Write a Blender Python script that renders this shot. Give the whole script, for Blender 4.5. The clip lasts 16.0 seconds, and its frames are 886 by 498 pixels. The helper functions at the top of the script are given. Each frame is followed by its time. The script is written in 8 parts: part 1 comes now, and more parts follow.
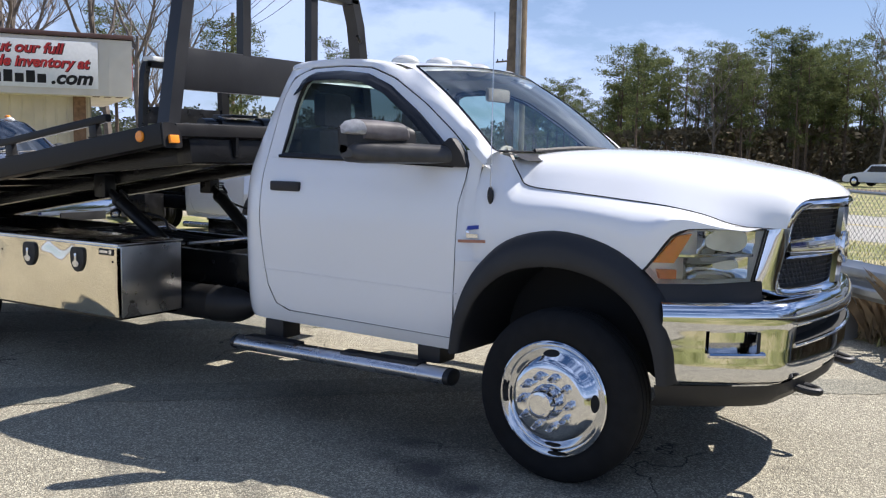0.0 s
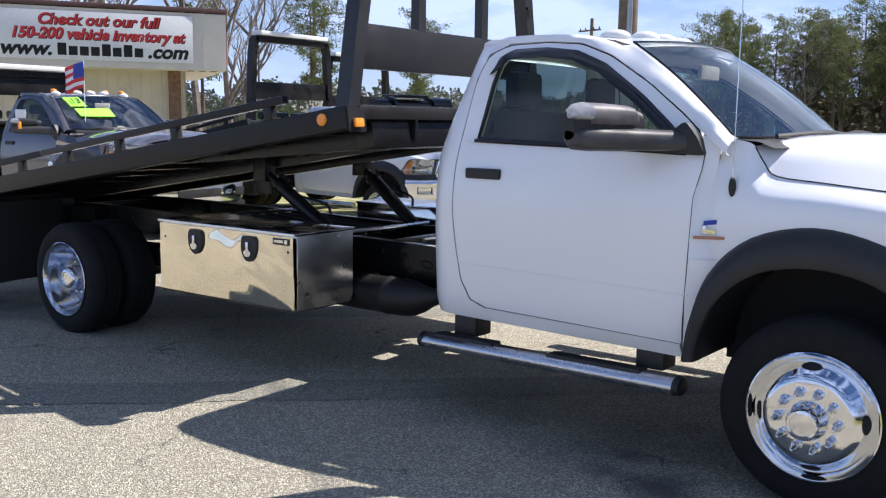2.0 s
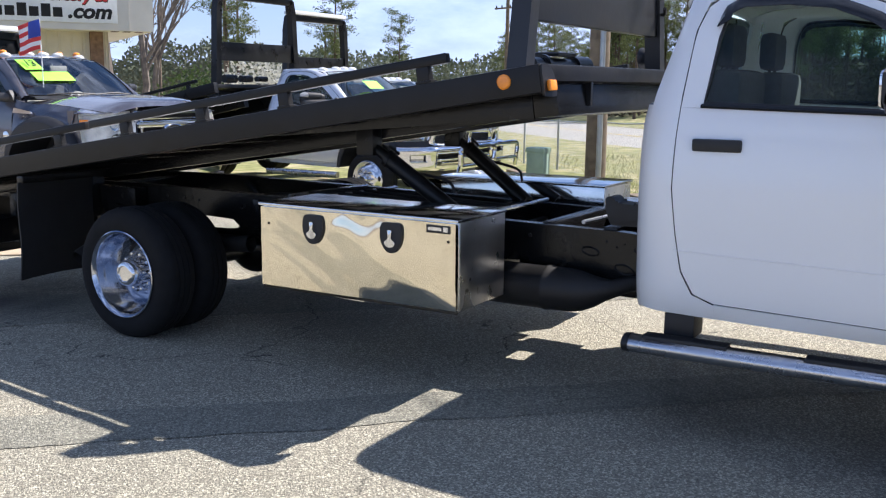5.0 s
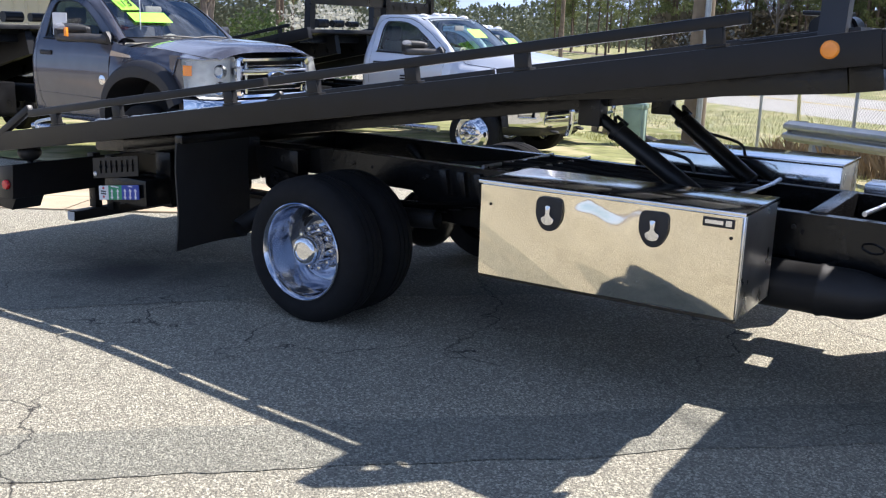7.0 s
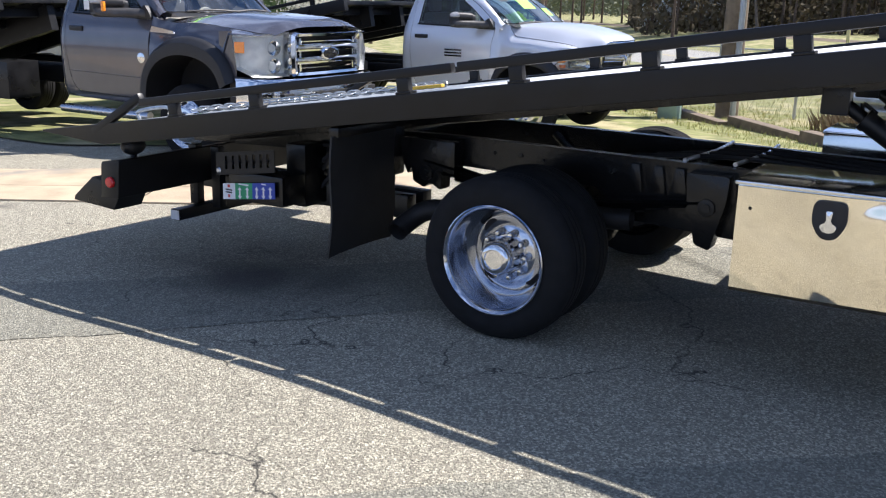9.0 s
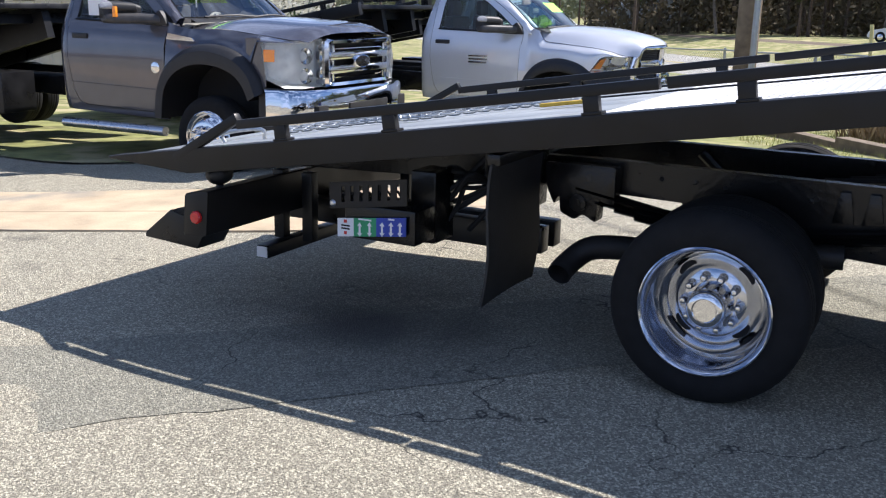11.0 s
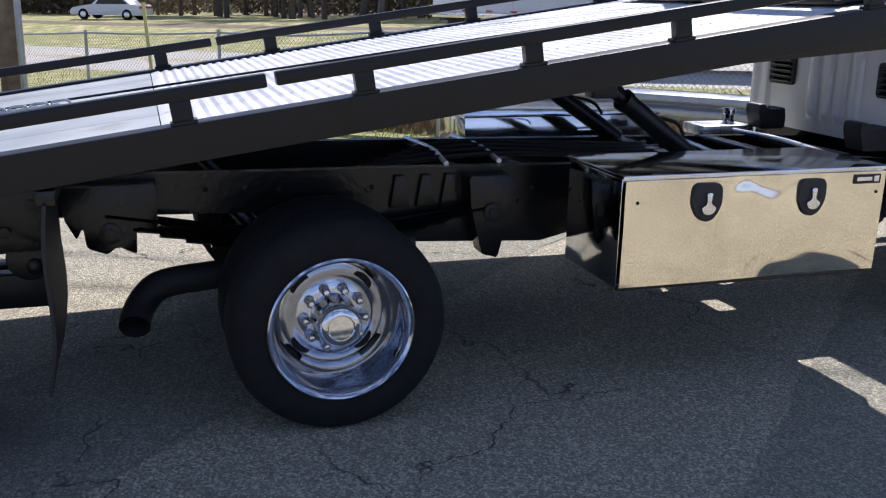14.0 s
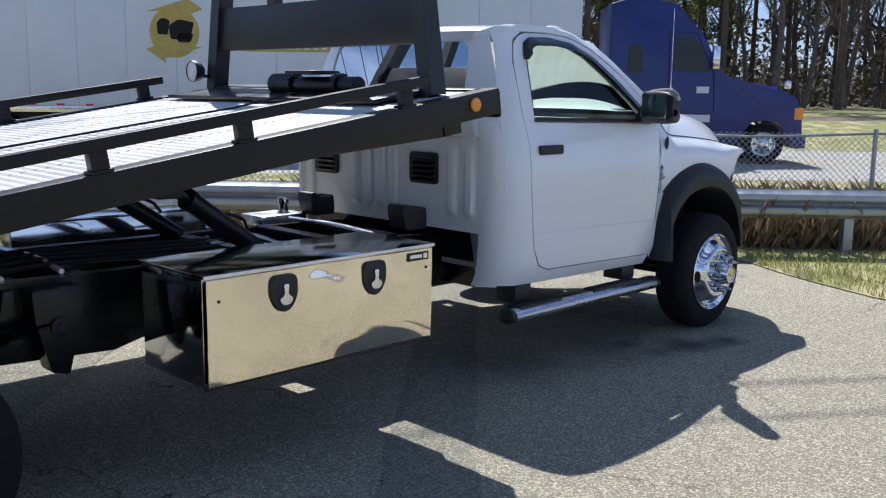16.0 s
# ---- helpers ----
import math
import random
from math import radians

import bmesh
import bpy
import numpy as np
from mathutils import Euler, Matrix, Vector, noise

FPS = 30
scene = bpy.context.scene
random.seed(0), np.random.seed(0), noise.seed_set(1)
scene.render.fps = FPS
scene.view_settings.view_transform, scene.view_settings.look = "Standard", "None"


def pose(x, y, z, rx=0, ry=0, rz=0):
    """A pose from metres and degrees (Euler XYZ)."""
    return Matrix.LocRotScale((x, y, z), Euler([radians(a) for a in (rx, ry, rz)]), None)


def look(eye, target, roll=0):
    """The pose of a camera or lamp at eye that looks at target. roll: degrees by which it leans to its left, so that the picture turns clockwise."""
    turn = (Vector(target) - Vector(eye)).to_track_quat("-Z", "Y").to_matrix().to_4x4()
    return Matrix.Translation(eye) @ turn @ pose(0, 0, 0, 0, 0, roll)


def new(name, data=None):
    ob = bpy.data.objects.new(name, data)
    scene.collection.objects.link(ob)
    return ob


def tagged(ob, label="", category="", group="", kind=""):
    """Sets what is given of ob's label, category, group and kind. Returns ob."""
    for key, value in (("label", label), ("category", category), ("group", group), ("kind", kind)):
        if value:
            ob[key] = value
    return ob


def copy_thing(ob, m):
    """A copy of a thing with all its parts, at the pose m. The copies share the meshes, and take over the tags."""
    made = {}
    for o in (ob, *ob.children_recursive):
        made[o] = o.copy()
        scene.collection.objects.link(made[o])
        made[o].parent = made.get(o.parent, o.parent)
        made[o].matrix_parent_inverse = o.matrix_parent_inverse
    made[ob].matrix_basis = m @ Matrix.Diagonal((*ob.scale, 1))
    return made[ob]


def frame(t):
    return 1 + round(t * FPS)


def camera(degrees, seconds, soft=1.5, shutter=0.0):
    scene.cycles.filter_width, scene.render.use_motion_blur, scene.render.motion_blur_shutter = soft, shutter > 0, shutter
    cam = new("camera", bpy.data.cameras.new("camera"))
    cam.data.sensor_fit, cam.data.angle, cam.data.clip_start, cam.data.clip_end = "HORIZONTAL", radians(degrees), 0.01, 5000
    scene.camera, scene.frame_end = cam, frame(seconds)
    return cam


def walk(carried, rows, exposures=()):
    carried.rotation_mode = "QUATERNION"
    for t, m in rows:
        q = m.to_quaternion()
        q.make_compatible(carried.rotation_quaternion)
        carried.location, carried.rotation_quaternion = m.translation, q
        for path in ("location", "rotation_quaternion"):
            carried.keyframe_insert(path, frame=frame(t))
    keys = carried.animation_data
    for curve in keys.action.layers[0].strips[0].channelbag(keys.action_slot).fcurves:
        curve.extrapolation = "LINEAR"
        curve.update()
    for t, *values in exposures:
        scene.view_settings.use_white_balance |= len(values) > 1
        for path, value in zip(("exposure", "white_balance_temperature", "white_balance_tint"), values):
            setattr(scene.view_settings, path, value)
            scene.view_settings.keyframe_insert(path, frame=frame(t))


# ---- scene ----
cam = camera(50.0, 16.0, soft=1.2)
PATH = [
    (0, (1.832, -4.923, 1.509), (0.762, -3.246, 1.301), 1.0),
    (0.5, (1.696, -4.989, 1.536), (0.571, -3.35, 1.315), 0.7),
    (1, (1.494, -5.038, 1.536), (0.335, -3.431, 1.26), -0.2),
    (1.5, (1.272, -5.006, 1.533), (0.106, -3.403, 1.265), 0.2),
    (2, (1.018, -4.969, 1.565), (-0.169, -3.383, 1.295), 0.8),
    (2.5, (0.759, -4.994, 1.552), (-0.39, -3.379, 1.288), 0.4),
    (3, (0.494, -5.06, 1.552), (-0.636, -3.433, 1.283), -0.1),
    (3.5, (0.212, -5.045, 1.522), (-0.923, -3.421, 1.248), 0.9),
    (3.7, (0.099, -5.03, 1.537), (-1.022, -3.398, 1.258), 0.9),
    (5.8, (-1.127, -5.065, 1.554), (-2.054, -3.341, 1.142), 0.5),
    (6, (-1.254, -5.064, 1.56), (-2.166, -3.336, 1.131), 0.5),
    (6.5, (-1.555, -5.026, 1.551), (-2.532, -3.339, 1.101), 0.7),
    (7, (-1.853, -4.964, 1.59), (-2.91, -3.328, 1.136), 1.8),
    (7.5, (-2.175, -5.022, 1.602), (-3.198, -3.378, 1.103), 2.0),
    (8, (-2.473, -5.058, 1.601), (-3.503, -3.421, 1.09), 1.5),
    (8.5, (-2.809, -5.028, 1.598), (-3.849, -3.396, 1.096), 2.1),
    (9, (-3.166, -5.058, 1.598), (-4.156, -3.398, 1.084), 1.4),
    (9.5, (-3.507, -5.026, 1.577), (-4.503, -3.366, 1.073), 1.5),
    (9.7, (-3.617, -5.016, 1.589), (-4.634, -3.365, 1.097), 1.9),
    (11.8, (-4.931, -4.832, 1.514), (-5.629, -3.038, 0.974), -0.3),
    (12, (-5.045, -4.831, 1.491), (-5.675, -3.019, 0.929), -0.8),
    (12.5, (-5.297, -4.721, 1.469), (-5.728, -2.85, 0.909), -0.9),
    (13, (-5.484, -4.584, 1.505), (-5.576, -2.658, 0.972), -0.6),
    (13.5, (-5.747, -4.512, 1.526), (-5.405, -2.611, 1.007), -0.2),
    (14, (-5.834, -4.381, 1.561), (-5.244, -2.541, 1.044), 1.2),
    (14.5, (-5.953, -4.261, 1.579), (-5.066, -2.533, 1.105), 1.3),
    (15, (-6.034, -4.256, 1.609), (-4.866, -2.684, 1.205), 1.5),
    (15.5, (-6.024, -4.273, 1.621), (-4.703, -2.811, 1.276), 1.3),
    (16, (-5.977, -4.351, 1.622), (-4.577, -2.962, 1.292), 0.7),
]
walk(cam, [(t, look(eye, target, roll)) for t, eye, target, roll in PATH], exposures=[(0, 0.69, 5960, 14), (1, 0.67, 5900, 15), (2, 0.86, 5860, 16), (3.5, 0.91, 5850, 16), (6, 1.01, 5800, 15), (7.5, 1.03, 5790, 15), (9.5, 0.93, 5820, 15), (12, 0.83, 5820, 16), (13.5, 0.72, 5770, 19), (14.5, 0.69, 5690, 16), (15.0, 0.67, 5620, 14), (15.5, 0.56, 5640, 13), (16, 0.52, 5680, 12)])

# ---- world, sun, exposure ----
SUN = Vector((0.472, 0.685, 1.0)).normalized()
SUN_EL = math.asin(SUN.z)
SUN_AZ = math.atan2(SUN.x, SUN.y)
world = bpy.data.worlds.new("world")
scene.world = world
world.use_nodes = True
wn, wl = world.node_tree.nodes, world.node_tree.links
wn.clear()
w_out = wn.new("ShaderNodeOutputWorld")
w_bg = wn.new("ShaderNodeBackground")
w_sky = wn.new("ShaderNodeTexSky")
w_sky.sky_type, w_sky.sun_disc = "NISHITA", False
w_sky.sun_elevation, w_sky.sun_rotation = SUN_EL, SUN_AZ
w_sky.dust_density, w_sky.ozone_density = 0.2, 7.0
w_bg.inputs[1].default_value = 0.053
# broken spring cloud mixed over the clear sky
w_tc = wn.new("ShaderNodeTexCoord")
w_map = wn.new("ShaderNodeMapping")
w_map.inputs["Scale"].default_value = (1.0, 1.0, 2.6)
w_no = wn.new("ShaderNodeTexNoise")
w_no.inputs["Scale"].default_value, w_no.inputs["Detail"].default_value = 3.2, 8.0
w_no.inputs["Roughness"].default_value = 0.58
w_rmp = wn.new("ShaderNodeValToRGB")
w_rmp.color_ramp.elements[0].position, w_rmp.color_ramp.elements[1].position = 0.475, 0.65
w_mix = wn.new("ShaderNodeMix")
w_mix.data_type = "RGBA"
w_mix.inputs["B"].default_value = (7.9, 9.4, 12.6, 1)
wl.new(w_tc.outputs["Generated"], w_map.inputs["Vector"])
wl.new(w_map.outputs[0], w_no.inputs["Vector"])
wl.new(w_no.outputs[0], w_rmp.inputs[0])
w_sep = wn.new("ShaderNodeSeparateXYZ")
w_low = wn.new("ShaderNodeMapRange")
w_low.inputs["From Min"].default_value, w_low.inputs["From Max"].default_value = 0.0, 0.40
w_low.inputs["To Min"].default_value, w_low.inputs["To Max"].default_value = 0.55, 0.0
w_add = wn.new("ShaderNodeMath")
w_add.use_clamp = True
wl.new(w_tc.outputs["Generated"], w_sep.inputs[0])
wl.new(w_sep.outputs["Z"], w_low.inputs[0])
wl.new(w_rmp.outputs[0], w_add.inputs[0])
wl.new(w_low.outputs[0], w_add.inputs[1])
wl.new(w_add.outputs[0], w_mix.inputs["Factor"])
wl.new(w_sky.outputs[0], w_mix.inputs["A"])
wl.new(w_mix.outputs["Result"], w_bg.inputs[0])
wl.new(w_bg.outputs[0], w_out.inputs[0])
sun_data = bpy.data.lights.new("sun", "SUN")
sun_data.energy, sun_data.angle, sun_data.color = 5.0, radians(0.53), (1.0, 0.915, 0.775)
sun_lamp = new("sun", sun_data)
sun_lamp.matrix_world = look(SUN * 50, (0, 0, 0))

# ---- materials ----
def nodes_of(m):
    m.use_nodes = True
    return m.node_tree.nodes, m.node_tree.links


def mat(name, color, rough=0.5, metal=0.0, spread=0.0, scale=6.0, bump=0.0, bump_scale=60.0, coat=0.0, rough_spread=0.0, second=None, second_at=0.62, second_scale=2.0, spec=0.5):
    """A surface with colour and roughness varied by noise in object space, fine relief, and an optional second colour in patches."""
    m = bpy.data.materials.new(name)
    n, l = nodes_of(m)
    b = n["Principled BSDF"]
    b.inputs["Roughness"].default_value, b.inputs["Metallic"].default_value = rough, metal
    b.inputs["Base Color"].default_value = (*color, 1)
    b.inputs["Coat Weight"].default_value = coat
    b.inputs["Coat Roughness"].default_value = 0.04
    b.inputs["Specular IOR Level"].default_value = spec
    tc = n.new("ShaderNodeTexCoord")
    if spread or rough_spread or second:
        no = n.new("ShaderNodeTexNoise")
        no.inputs["Scale"].default_value, no.inputs["Detail"].default_value = scale, 6.0
        l.new(tc.outputs["Object"], no.inputs["Vector"])
        if spread:
            mx = n.new("ShaderNodeMix")
            mx.data_type = "RGBA"
            mx.inputs["A"].default_value = (*[c * (1 - spread) for c in color], 1)
            mx.inputs["B"].default_value = (*[min(1, c * (1 + spread)) for c in color], 1)
            mr = n.new("ShaderNodeMapRange")
            mr.inputs["From Min"].default_value, mr.inputs["From Max"].default_value = 0.3, 0.7
            l.new(no.outputs[0], mr.inputs[0])
            l.new(mr.outputs[0], mx.inputs["Factor"])
            last = mx.outputs["Result"]
            if second:
                n2 = n.new("ShaderNodeTexNoise")
                n2.inputs["Scale"].default_value, n2.inputs["Detail"].default_value = second_scale, 7.0
                l.new(tc.outputs["Object"], n2.inputs["Vector"])
                r2 = n.new("ShaderNodeMapRange")
                r2.inputs["From Min"].default_value, r2.inputs["From Max"].default_value = second_at, second_at + 0.1
                l.new(n2.outputs[0], r2.inputs[0])
                m2 = n.new("ShaderNodeMix")
                m2.data_type = "RGBA"
                m2.inputs["B"].default_value = (*second, 1)
                l.new(last, m2.inputs["A"])
                l.new(r2.outputs[0], m2.inputs["Factor"])
                last = m2.outputs["Result"]
            l.new(last, b.inputs["Base Color"])
        if rough_spread:
            rr = n.new("ShaderNodeMapRange")
            rr.inputs["From Min"].default_value, rr.inputs["From Max"].default_value = 0.3, 0.7
            rr.inputs["To Min"].default_value, rr.inputs["To Max"].default_value = max(0.01, rough - rough_spread), rough + rough_spread
            l.new(no.outputs[0], rr.inputs[0])
            l.new(rr.outputs[0], b.inputs["Roughness"])
    if bump:
        bn = n.new("ShaderNodeTexNoise")
        bn.inputs["Scale"].default_value, bn.inputs["Detail"].default_value = bump_scale, 4.0
        l.new(tc.outputs["Object"], bn.inputs["Vector"])
        bu = n.new("ShaderNodeBump")
        bu.inputs["Strength"].default_value, bu.inputs["Distance"].default_value = bump, 0.01
        l.new(bn.outputs[0], bu.inputs["Height"])
        l.new(bu.outputs[0], b.inputs["Normal"])
    return m


def glass(name, tint, rough=0.0, ior=1.52):
    """Thin automotive glass: tinted clear light plus a mirror sheen."""
    m = bpy.data.materials.new(name)
    n, l = nodes_of(m)
    n.remove(n["Principled BSDF"])
    out = n["Material Output"]
    tr, gl, mx, fr = n.new("ShaderNodeBsdfTransparent"), n.new("ShaderNodeBsdfGlossy"), n.new("ShaderNodeMixShader"), n.new("ShaderNodeFresnel")
    tr.inputs[0].default_value = (*tint, 1)
    gl.inputs["Roughness"].default_value = rough
    fr.inputs[0].default_value = ior
    l.new(fr.outputs[0], mx.inputs[0]), l.new(tr.outputs[0], mx.inputs[1]), l.new(gl.outputs[0], mx.inputs[2]), l.new(mx.outputs[0], out.inputs[0])
    return m


WHITE = mat("white_paint", (0.85, 0.86, 0.875), 0.26, spread=0.006, scale=0.9, coat=0.7)
SILVER = mat("silver_paint", (0.66, 0.68, 0.73), 0.3, 0.35, spread=0.03, scale=2.0, coat=0.8)
GREY = mat("grey_paint", (0.085, 0.083, 0.098), 0.22, 0.3, spread=0.1, scale=3.0, coat=1.0)
CHROME = mat("chrome", (0.70, 0.71, 0.735), 0.06, 1.0, rough_spread=0.03, scale=3.0)
# darker than CHROME: the deep barrel's dim reflections are put into the colour
RIMSTEEL = mat("dim_reflection_rim", (0.52, 0.54, 0.59), 0.11, 1.0, rough_spread=0.04, scale=3.0, spread=0.05)
MIRRORLAMP = mat("smoked_lamp_lens", (0.34, 0.34, 0.35), 0.18, spread=0.2, scale=40, coat=0.5)
ALLOY = mat("polished_alloy", (0.72, 0.73, 0.76), 0.14, 1.0, rough_spread=0.05, scale=9.0, spread=0.06)
RUBBER = mat("tyre_rubber", (0.0085, 0.0085, 0.0092), 0.86, spread=0.25, scale=14, bump=0.12, bump_scale=120, spec=0.3)
PLASTIC = mat("black_plastic", (0.0135, 0.0135, 0.0155), 0.52, spread=0.15, scale=9, bump=0.1, bump_scale=240)
GLOSSBLACK = mat("gloss_black_plastic", (0.012, 0.012, 0.013), 0.18, spread=0.1, scale=9)
STEEL = mat("black_painted_steel", (0.010, 0.010, 0.011), 0.34, 0.0, spread=0.3, scale=5, bump=0.05, bump_scale=40, rough_spread=0.1, second=(0.05, 0.045, 0.04), second_at=0.66, second_scale=9.0, spec=0.35)
BEDPAINT = mat("bed_paint", (0.0125, 0.0118, 0.0122), 0.38, 0.0, spread=0.25, scale=4, bump=0.05, bump_scale=35, rough_spread=0.07, spec=0.28)
UNDER = mat("chassis_black", (0.0075, 0.0075, 0.008), 0.25, 0.0, spread=0.4, scale=8, bump=0.2, bump_scale=30, second=(0.05, 0.043, 0.036), second_at=0.66, second_scale=6.0, spec=0.36)
AMBER = mat("amber_lens", (0.95, 0.30, 0.02), 0.25, spread=0.1, scale=40, coat=0.5)
REDLENS = mat("red_lens", (0.62, 0.02, 0.02), 0.25, spread=0.1, scale=40, coat=0.5)
LAMPWHITE = mat("clear_lamp_lens", (0.75, 0.75, 0.72), 0.15, spread=0.05, scale=30, coat=0.5)
SEATCLOTH = mat("seat_cloth", (0.075, 0.075, 0.082), 0.9, spread=0.15, scale=30, bump=0.2, bump_scale=150)
DASH = mat("dash_vinyl", (0.36, 0.35, 0.33), 0.6, spread=0.1, scale=20, bump=0.2, bump_scale=150)
SIDEGLASS = glass("side_window_glass", (0.62, 0.80, 0.75))
SCREENGLASS = glass("windscreen_glass", (0.88, 0.95, 0.92), ior=2.6)
LENS = glass("headlamp_lens", (0.93, 0.94, 0.92))
# near-black for seams and print; in holes and bays it paints their shade
DARKNESS = mat("seam_and_shade_black", (0.008, 0.008, 0.009), 0.8)
GALV = mat("galvanised_steel", (0.40, 0.42, 0.44), 0.42, 0.7, spread=0.14, scale=7, rough_spread=0.12, bump=0.05, bump_scale=60)
WOODPOLE = mat("weathered_pole_wood", (0.17, 0.13, 0.09), 0.9, spread=0.3, scale=6, bump=0.6, bump_scale=30)
DARKALLOY = mat("dark_grille_plastic", (0.05, 0.05, 0.052), 0.3, spread=0.1, scale=9)
MIRRORBLACK = mat("weathered_mirror_black", (0.05, 0.048, 0.048), 0.42, spread=0.25, scale=14, bump=0.05, bump_scale=200)
DECALORANGE = mat("side_reflex_orange", (0.7, 0.22, 0.06), 0.4, spread=0.1, scale=40)
RACKPAINT = mat("rack_black_paint", (0.020, 0.020, 0.022), 0.38, spread=0.2, scale=4, bump=0.05, bump_scale=35, rough_spread=0.07)

# ---- mesh helpers ----
def thing(name, at=None, label="", category="", group="", kind=""):
    ob = new(name)
    ob.empty_display_size = 0.2
    if at is not None:
        ob.matrix_world = at
    return tagged(ob, label, category, group, kind)


def finish(name, bm, material, smooth=True, angle=35):
    me = bpy.data.meshes.new(name)
    bmesh.ops.remove_doubles(bm, verts=bm.verts, dist=0.00005)
    bmesh.ops.recalc_face_normals(bm, faces=bm.faces)
    lim = radians(angle)
    for e in bm.edges:
        e.smooth = not (len(e.link_faces) == 2 and e.calc_face_angle(0) > lim)
    for f in bm.faces:
        f.smooth = smooth
    bm.to_mesh(me)
    bm.free()
    for m in (material if isinstance(material, (list, tuple)) else [material]):
        me.materials.append(m)
    return new(name, me)


def part(name, bm, material, parent=None, label="", smooth=True, angle=35):
    """Links a bmesh as one mesh object under a thing or a part."""
    ob = finish(name, bm, material, smooth, angle)
    if parent is not None:
        ob.parent = parent
    if label:
        ob["label"] = label
    return ob


def B():
    return bmesh.new()


def bx(bm, x0, x1, y0, y1, z0, z1, bev=0.0, m=None):
    r = bmesh.ops.create_cube(bm, size=1.0)
    vs = r["verts"]
    for v in vs:
        v.co = Vector(((x0 + x1) / 2 + v.co.x * (x1 - x0), (y0 + y1) / 2 + v.co.y * (y1 - y0), (z0 + z1) / 2 + v.co.z * (z1 - z0)))
    if m is not None:
        for v in vs:
            v.co = m @ v.co
    if bev:
        es = list({e for v in vs for e in v.link_edges})
        bmesh.ops.bevel(bm, geom=es, offset=bev, segments=2, profile=0.6, affect="EDGES")
    return bm


def rod(bm, p0, p1, r, seg=14, r2=None):
    p0, p1 = Vector(p0), Vector(p1)
    d = p1 - p0
    q = d.to_track_quat("Z", "Y").to_matrix().to_4x4()
    bmesh.ops.create_cone(bm, cap_ends=True, segments=seg, radius1=r, radius2=r if r2 is None else r2, depth=d.length, matrix=Matrix.Translation((p0 + p1) / 2) @ q)
    return bm


def pipe(bm, pts, r, seg=10, cap=True):
    """A round tube swept along a line of points; r may be a list."""
    pts = [Vector(p) for p in pts]
    rings, up = [], Vector((0, 0, 1))
    for i, p in enumerate(pts):
        d = (pts[min(i + 1, len(pts) - 1)] - pts[max(i - 1, 0)]).normalized()
        a = d.cross(up if abs(d.dot(up)) < 0.95 else Vector((1, 0, 0))).normalized()
        b = d.cross(a)
        rr = r[i] if isinstance(r, (list, tuple)) else r
        rings.append([bm.verts.new(p + (a * math.cos(k * 2 * math.pi / seg) + b * math.sin(k * 2 * math.pi / seg)) * rr) for k in range(seg)])
    for r0, r1 in zip(rings, rings[1:]):
        for k in range(seg):
            bm.faces.new((r0[k], r0[(k + 1) % seg], r1[(k + 1) % seg], r1[k]))
    if cap:
        bm.faces.new(rings[0]), bm.faces.new(rings[-1][::-1])
    return bm


def bend(pts, n=5):
    """A smooth line through points (Catmull-Rom)."""
    P = [Vector(p) for p in pts]
    P = [P[0] * 2 - P[1], *P, P[-1] * 2 - P[-2]]
    out = []
    for i in range(1, len(P) - 2):
        a, b, c, d = P[i - 1:i + 3]
        for k in range(n):
            t = k / n
            out.append(0.5 * ((2 * b) + (c - a) * t + (2 * a - 5 * b + 4 * c - d) * t * t + (3 * b - a - 3 * c + d) * t ** 3))
    return [*out, P[-2]]


def lathe(bm, prof, seg=48, m=None):
    """Turns (radius, height) pairs about local y; m places it."""
    rings = []
    for r, h in prof:
        if r < 1e-5:
            rings.append([bm.verts.new((0, h, 0))])
        else:
            rings.append([bm.verts.new((r * math.cos(2 * math.pi * k / seg), h, r * math.sin(2 * math.pi * k / seg))) for k in range(seg)])
    for a, b in zip(rings, rings[1:]):
        for k in range(seg):
            q = [a[k % len(a)], a[(k + 1) % len(a)], b[(k + 1) % len(b)], b[k % len(b)]]
            q = list(dict.fromkeys(q))
            if len(q) > 2:
                bm.faces.new(q)
    if m is not None:
        bmesh.ops.transform(bm, matrix=m, verts=[v for r in rings for v in r])
    return bm


def plate(bm, outline, d0, d1, axis="y", bev=0.0, m=None):
    """A flat outline given in the two other axes, thick from d0 to d1 along axis."""
    put = {"y": lambda a, b, d: (a, d, b), "x": lambda a, b, d: (d, a, b), "z": lambda a, b, d: (a, b, d)}[axis]
    lo = [bm.verts.new(put(a, b, d0)) for a, b in outline]
    hi = [bm.verts.new(put(a, b, d1)) for a, b in outline]
    n = len(outline)
    fs = [bm.faces.new(lo[::-1]), bm.faces.new(hi)] + [bm.faces.new((lo[i], lo[(i + 1) % n], hi[(i + 1) % n], hi[i])) for i in range(n)]
    vs = lo + hi
    if m is not None:
        for v in vs:
            v.co = m @ v.co
    if bev:
        es = list({e for f in fs[:2] for e in f.edges})
        bmesh.ops.bevel(bm, geom=es, offset=bev, segments=2, profile=0.6, affect="EDGES")
    return bm


def loft(bm, rows, close=False, wrap=False):
    """A skin over rows of points of one length."""
    V = [[bm.verts.new(p) for p in r] for r in rows]
    for a, b in zip(V, V[1:] + ([V[0]] if wrap else [])):
        n = len(a)
        for k in range(n if close else n - 1):
            q = list(dict.fromkeys((a[k], a[(k + 1) % n], b[(k + 1) % n], b[k])))
            if len({tuple(v.co) for v in q}) > 2:
                bm.faces.new(q)
    return V


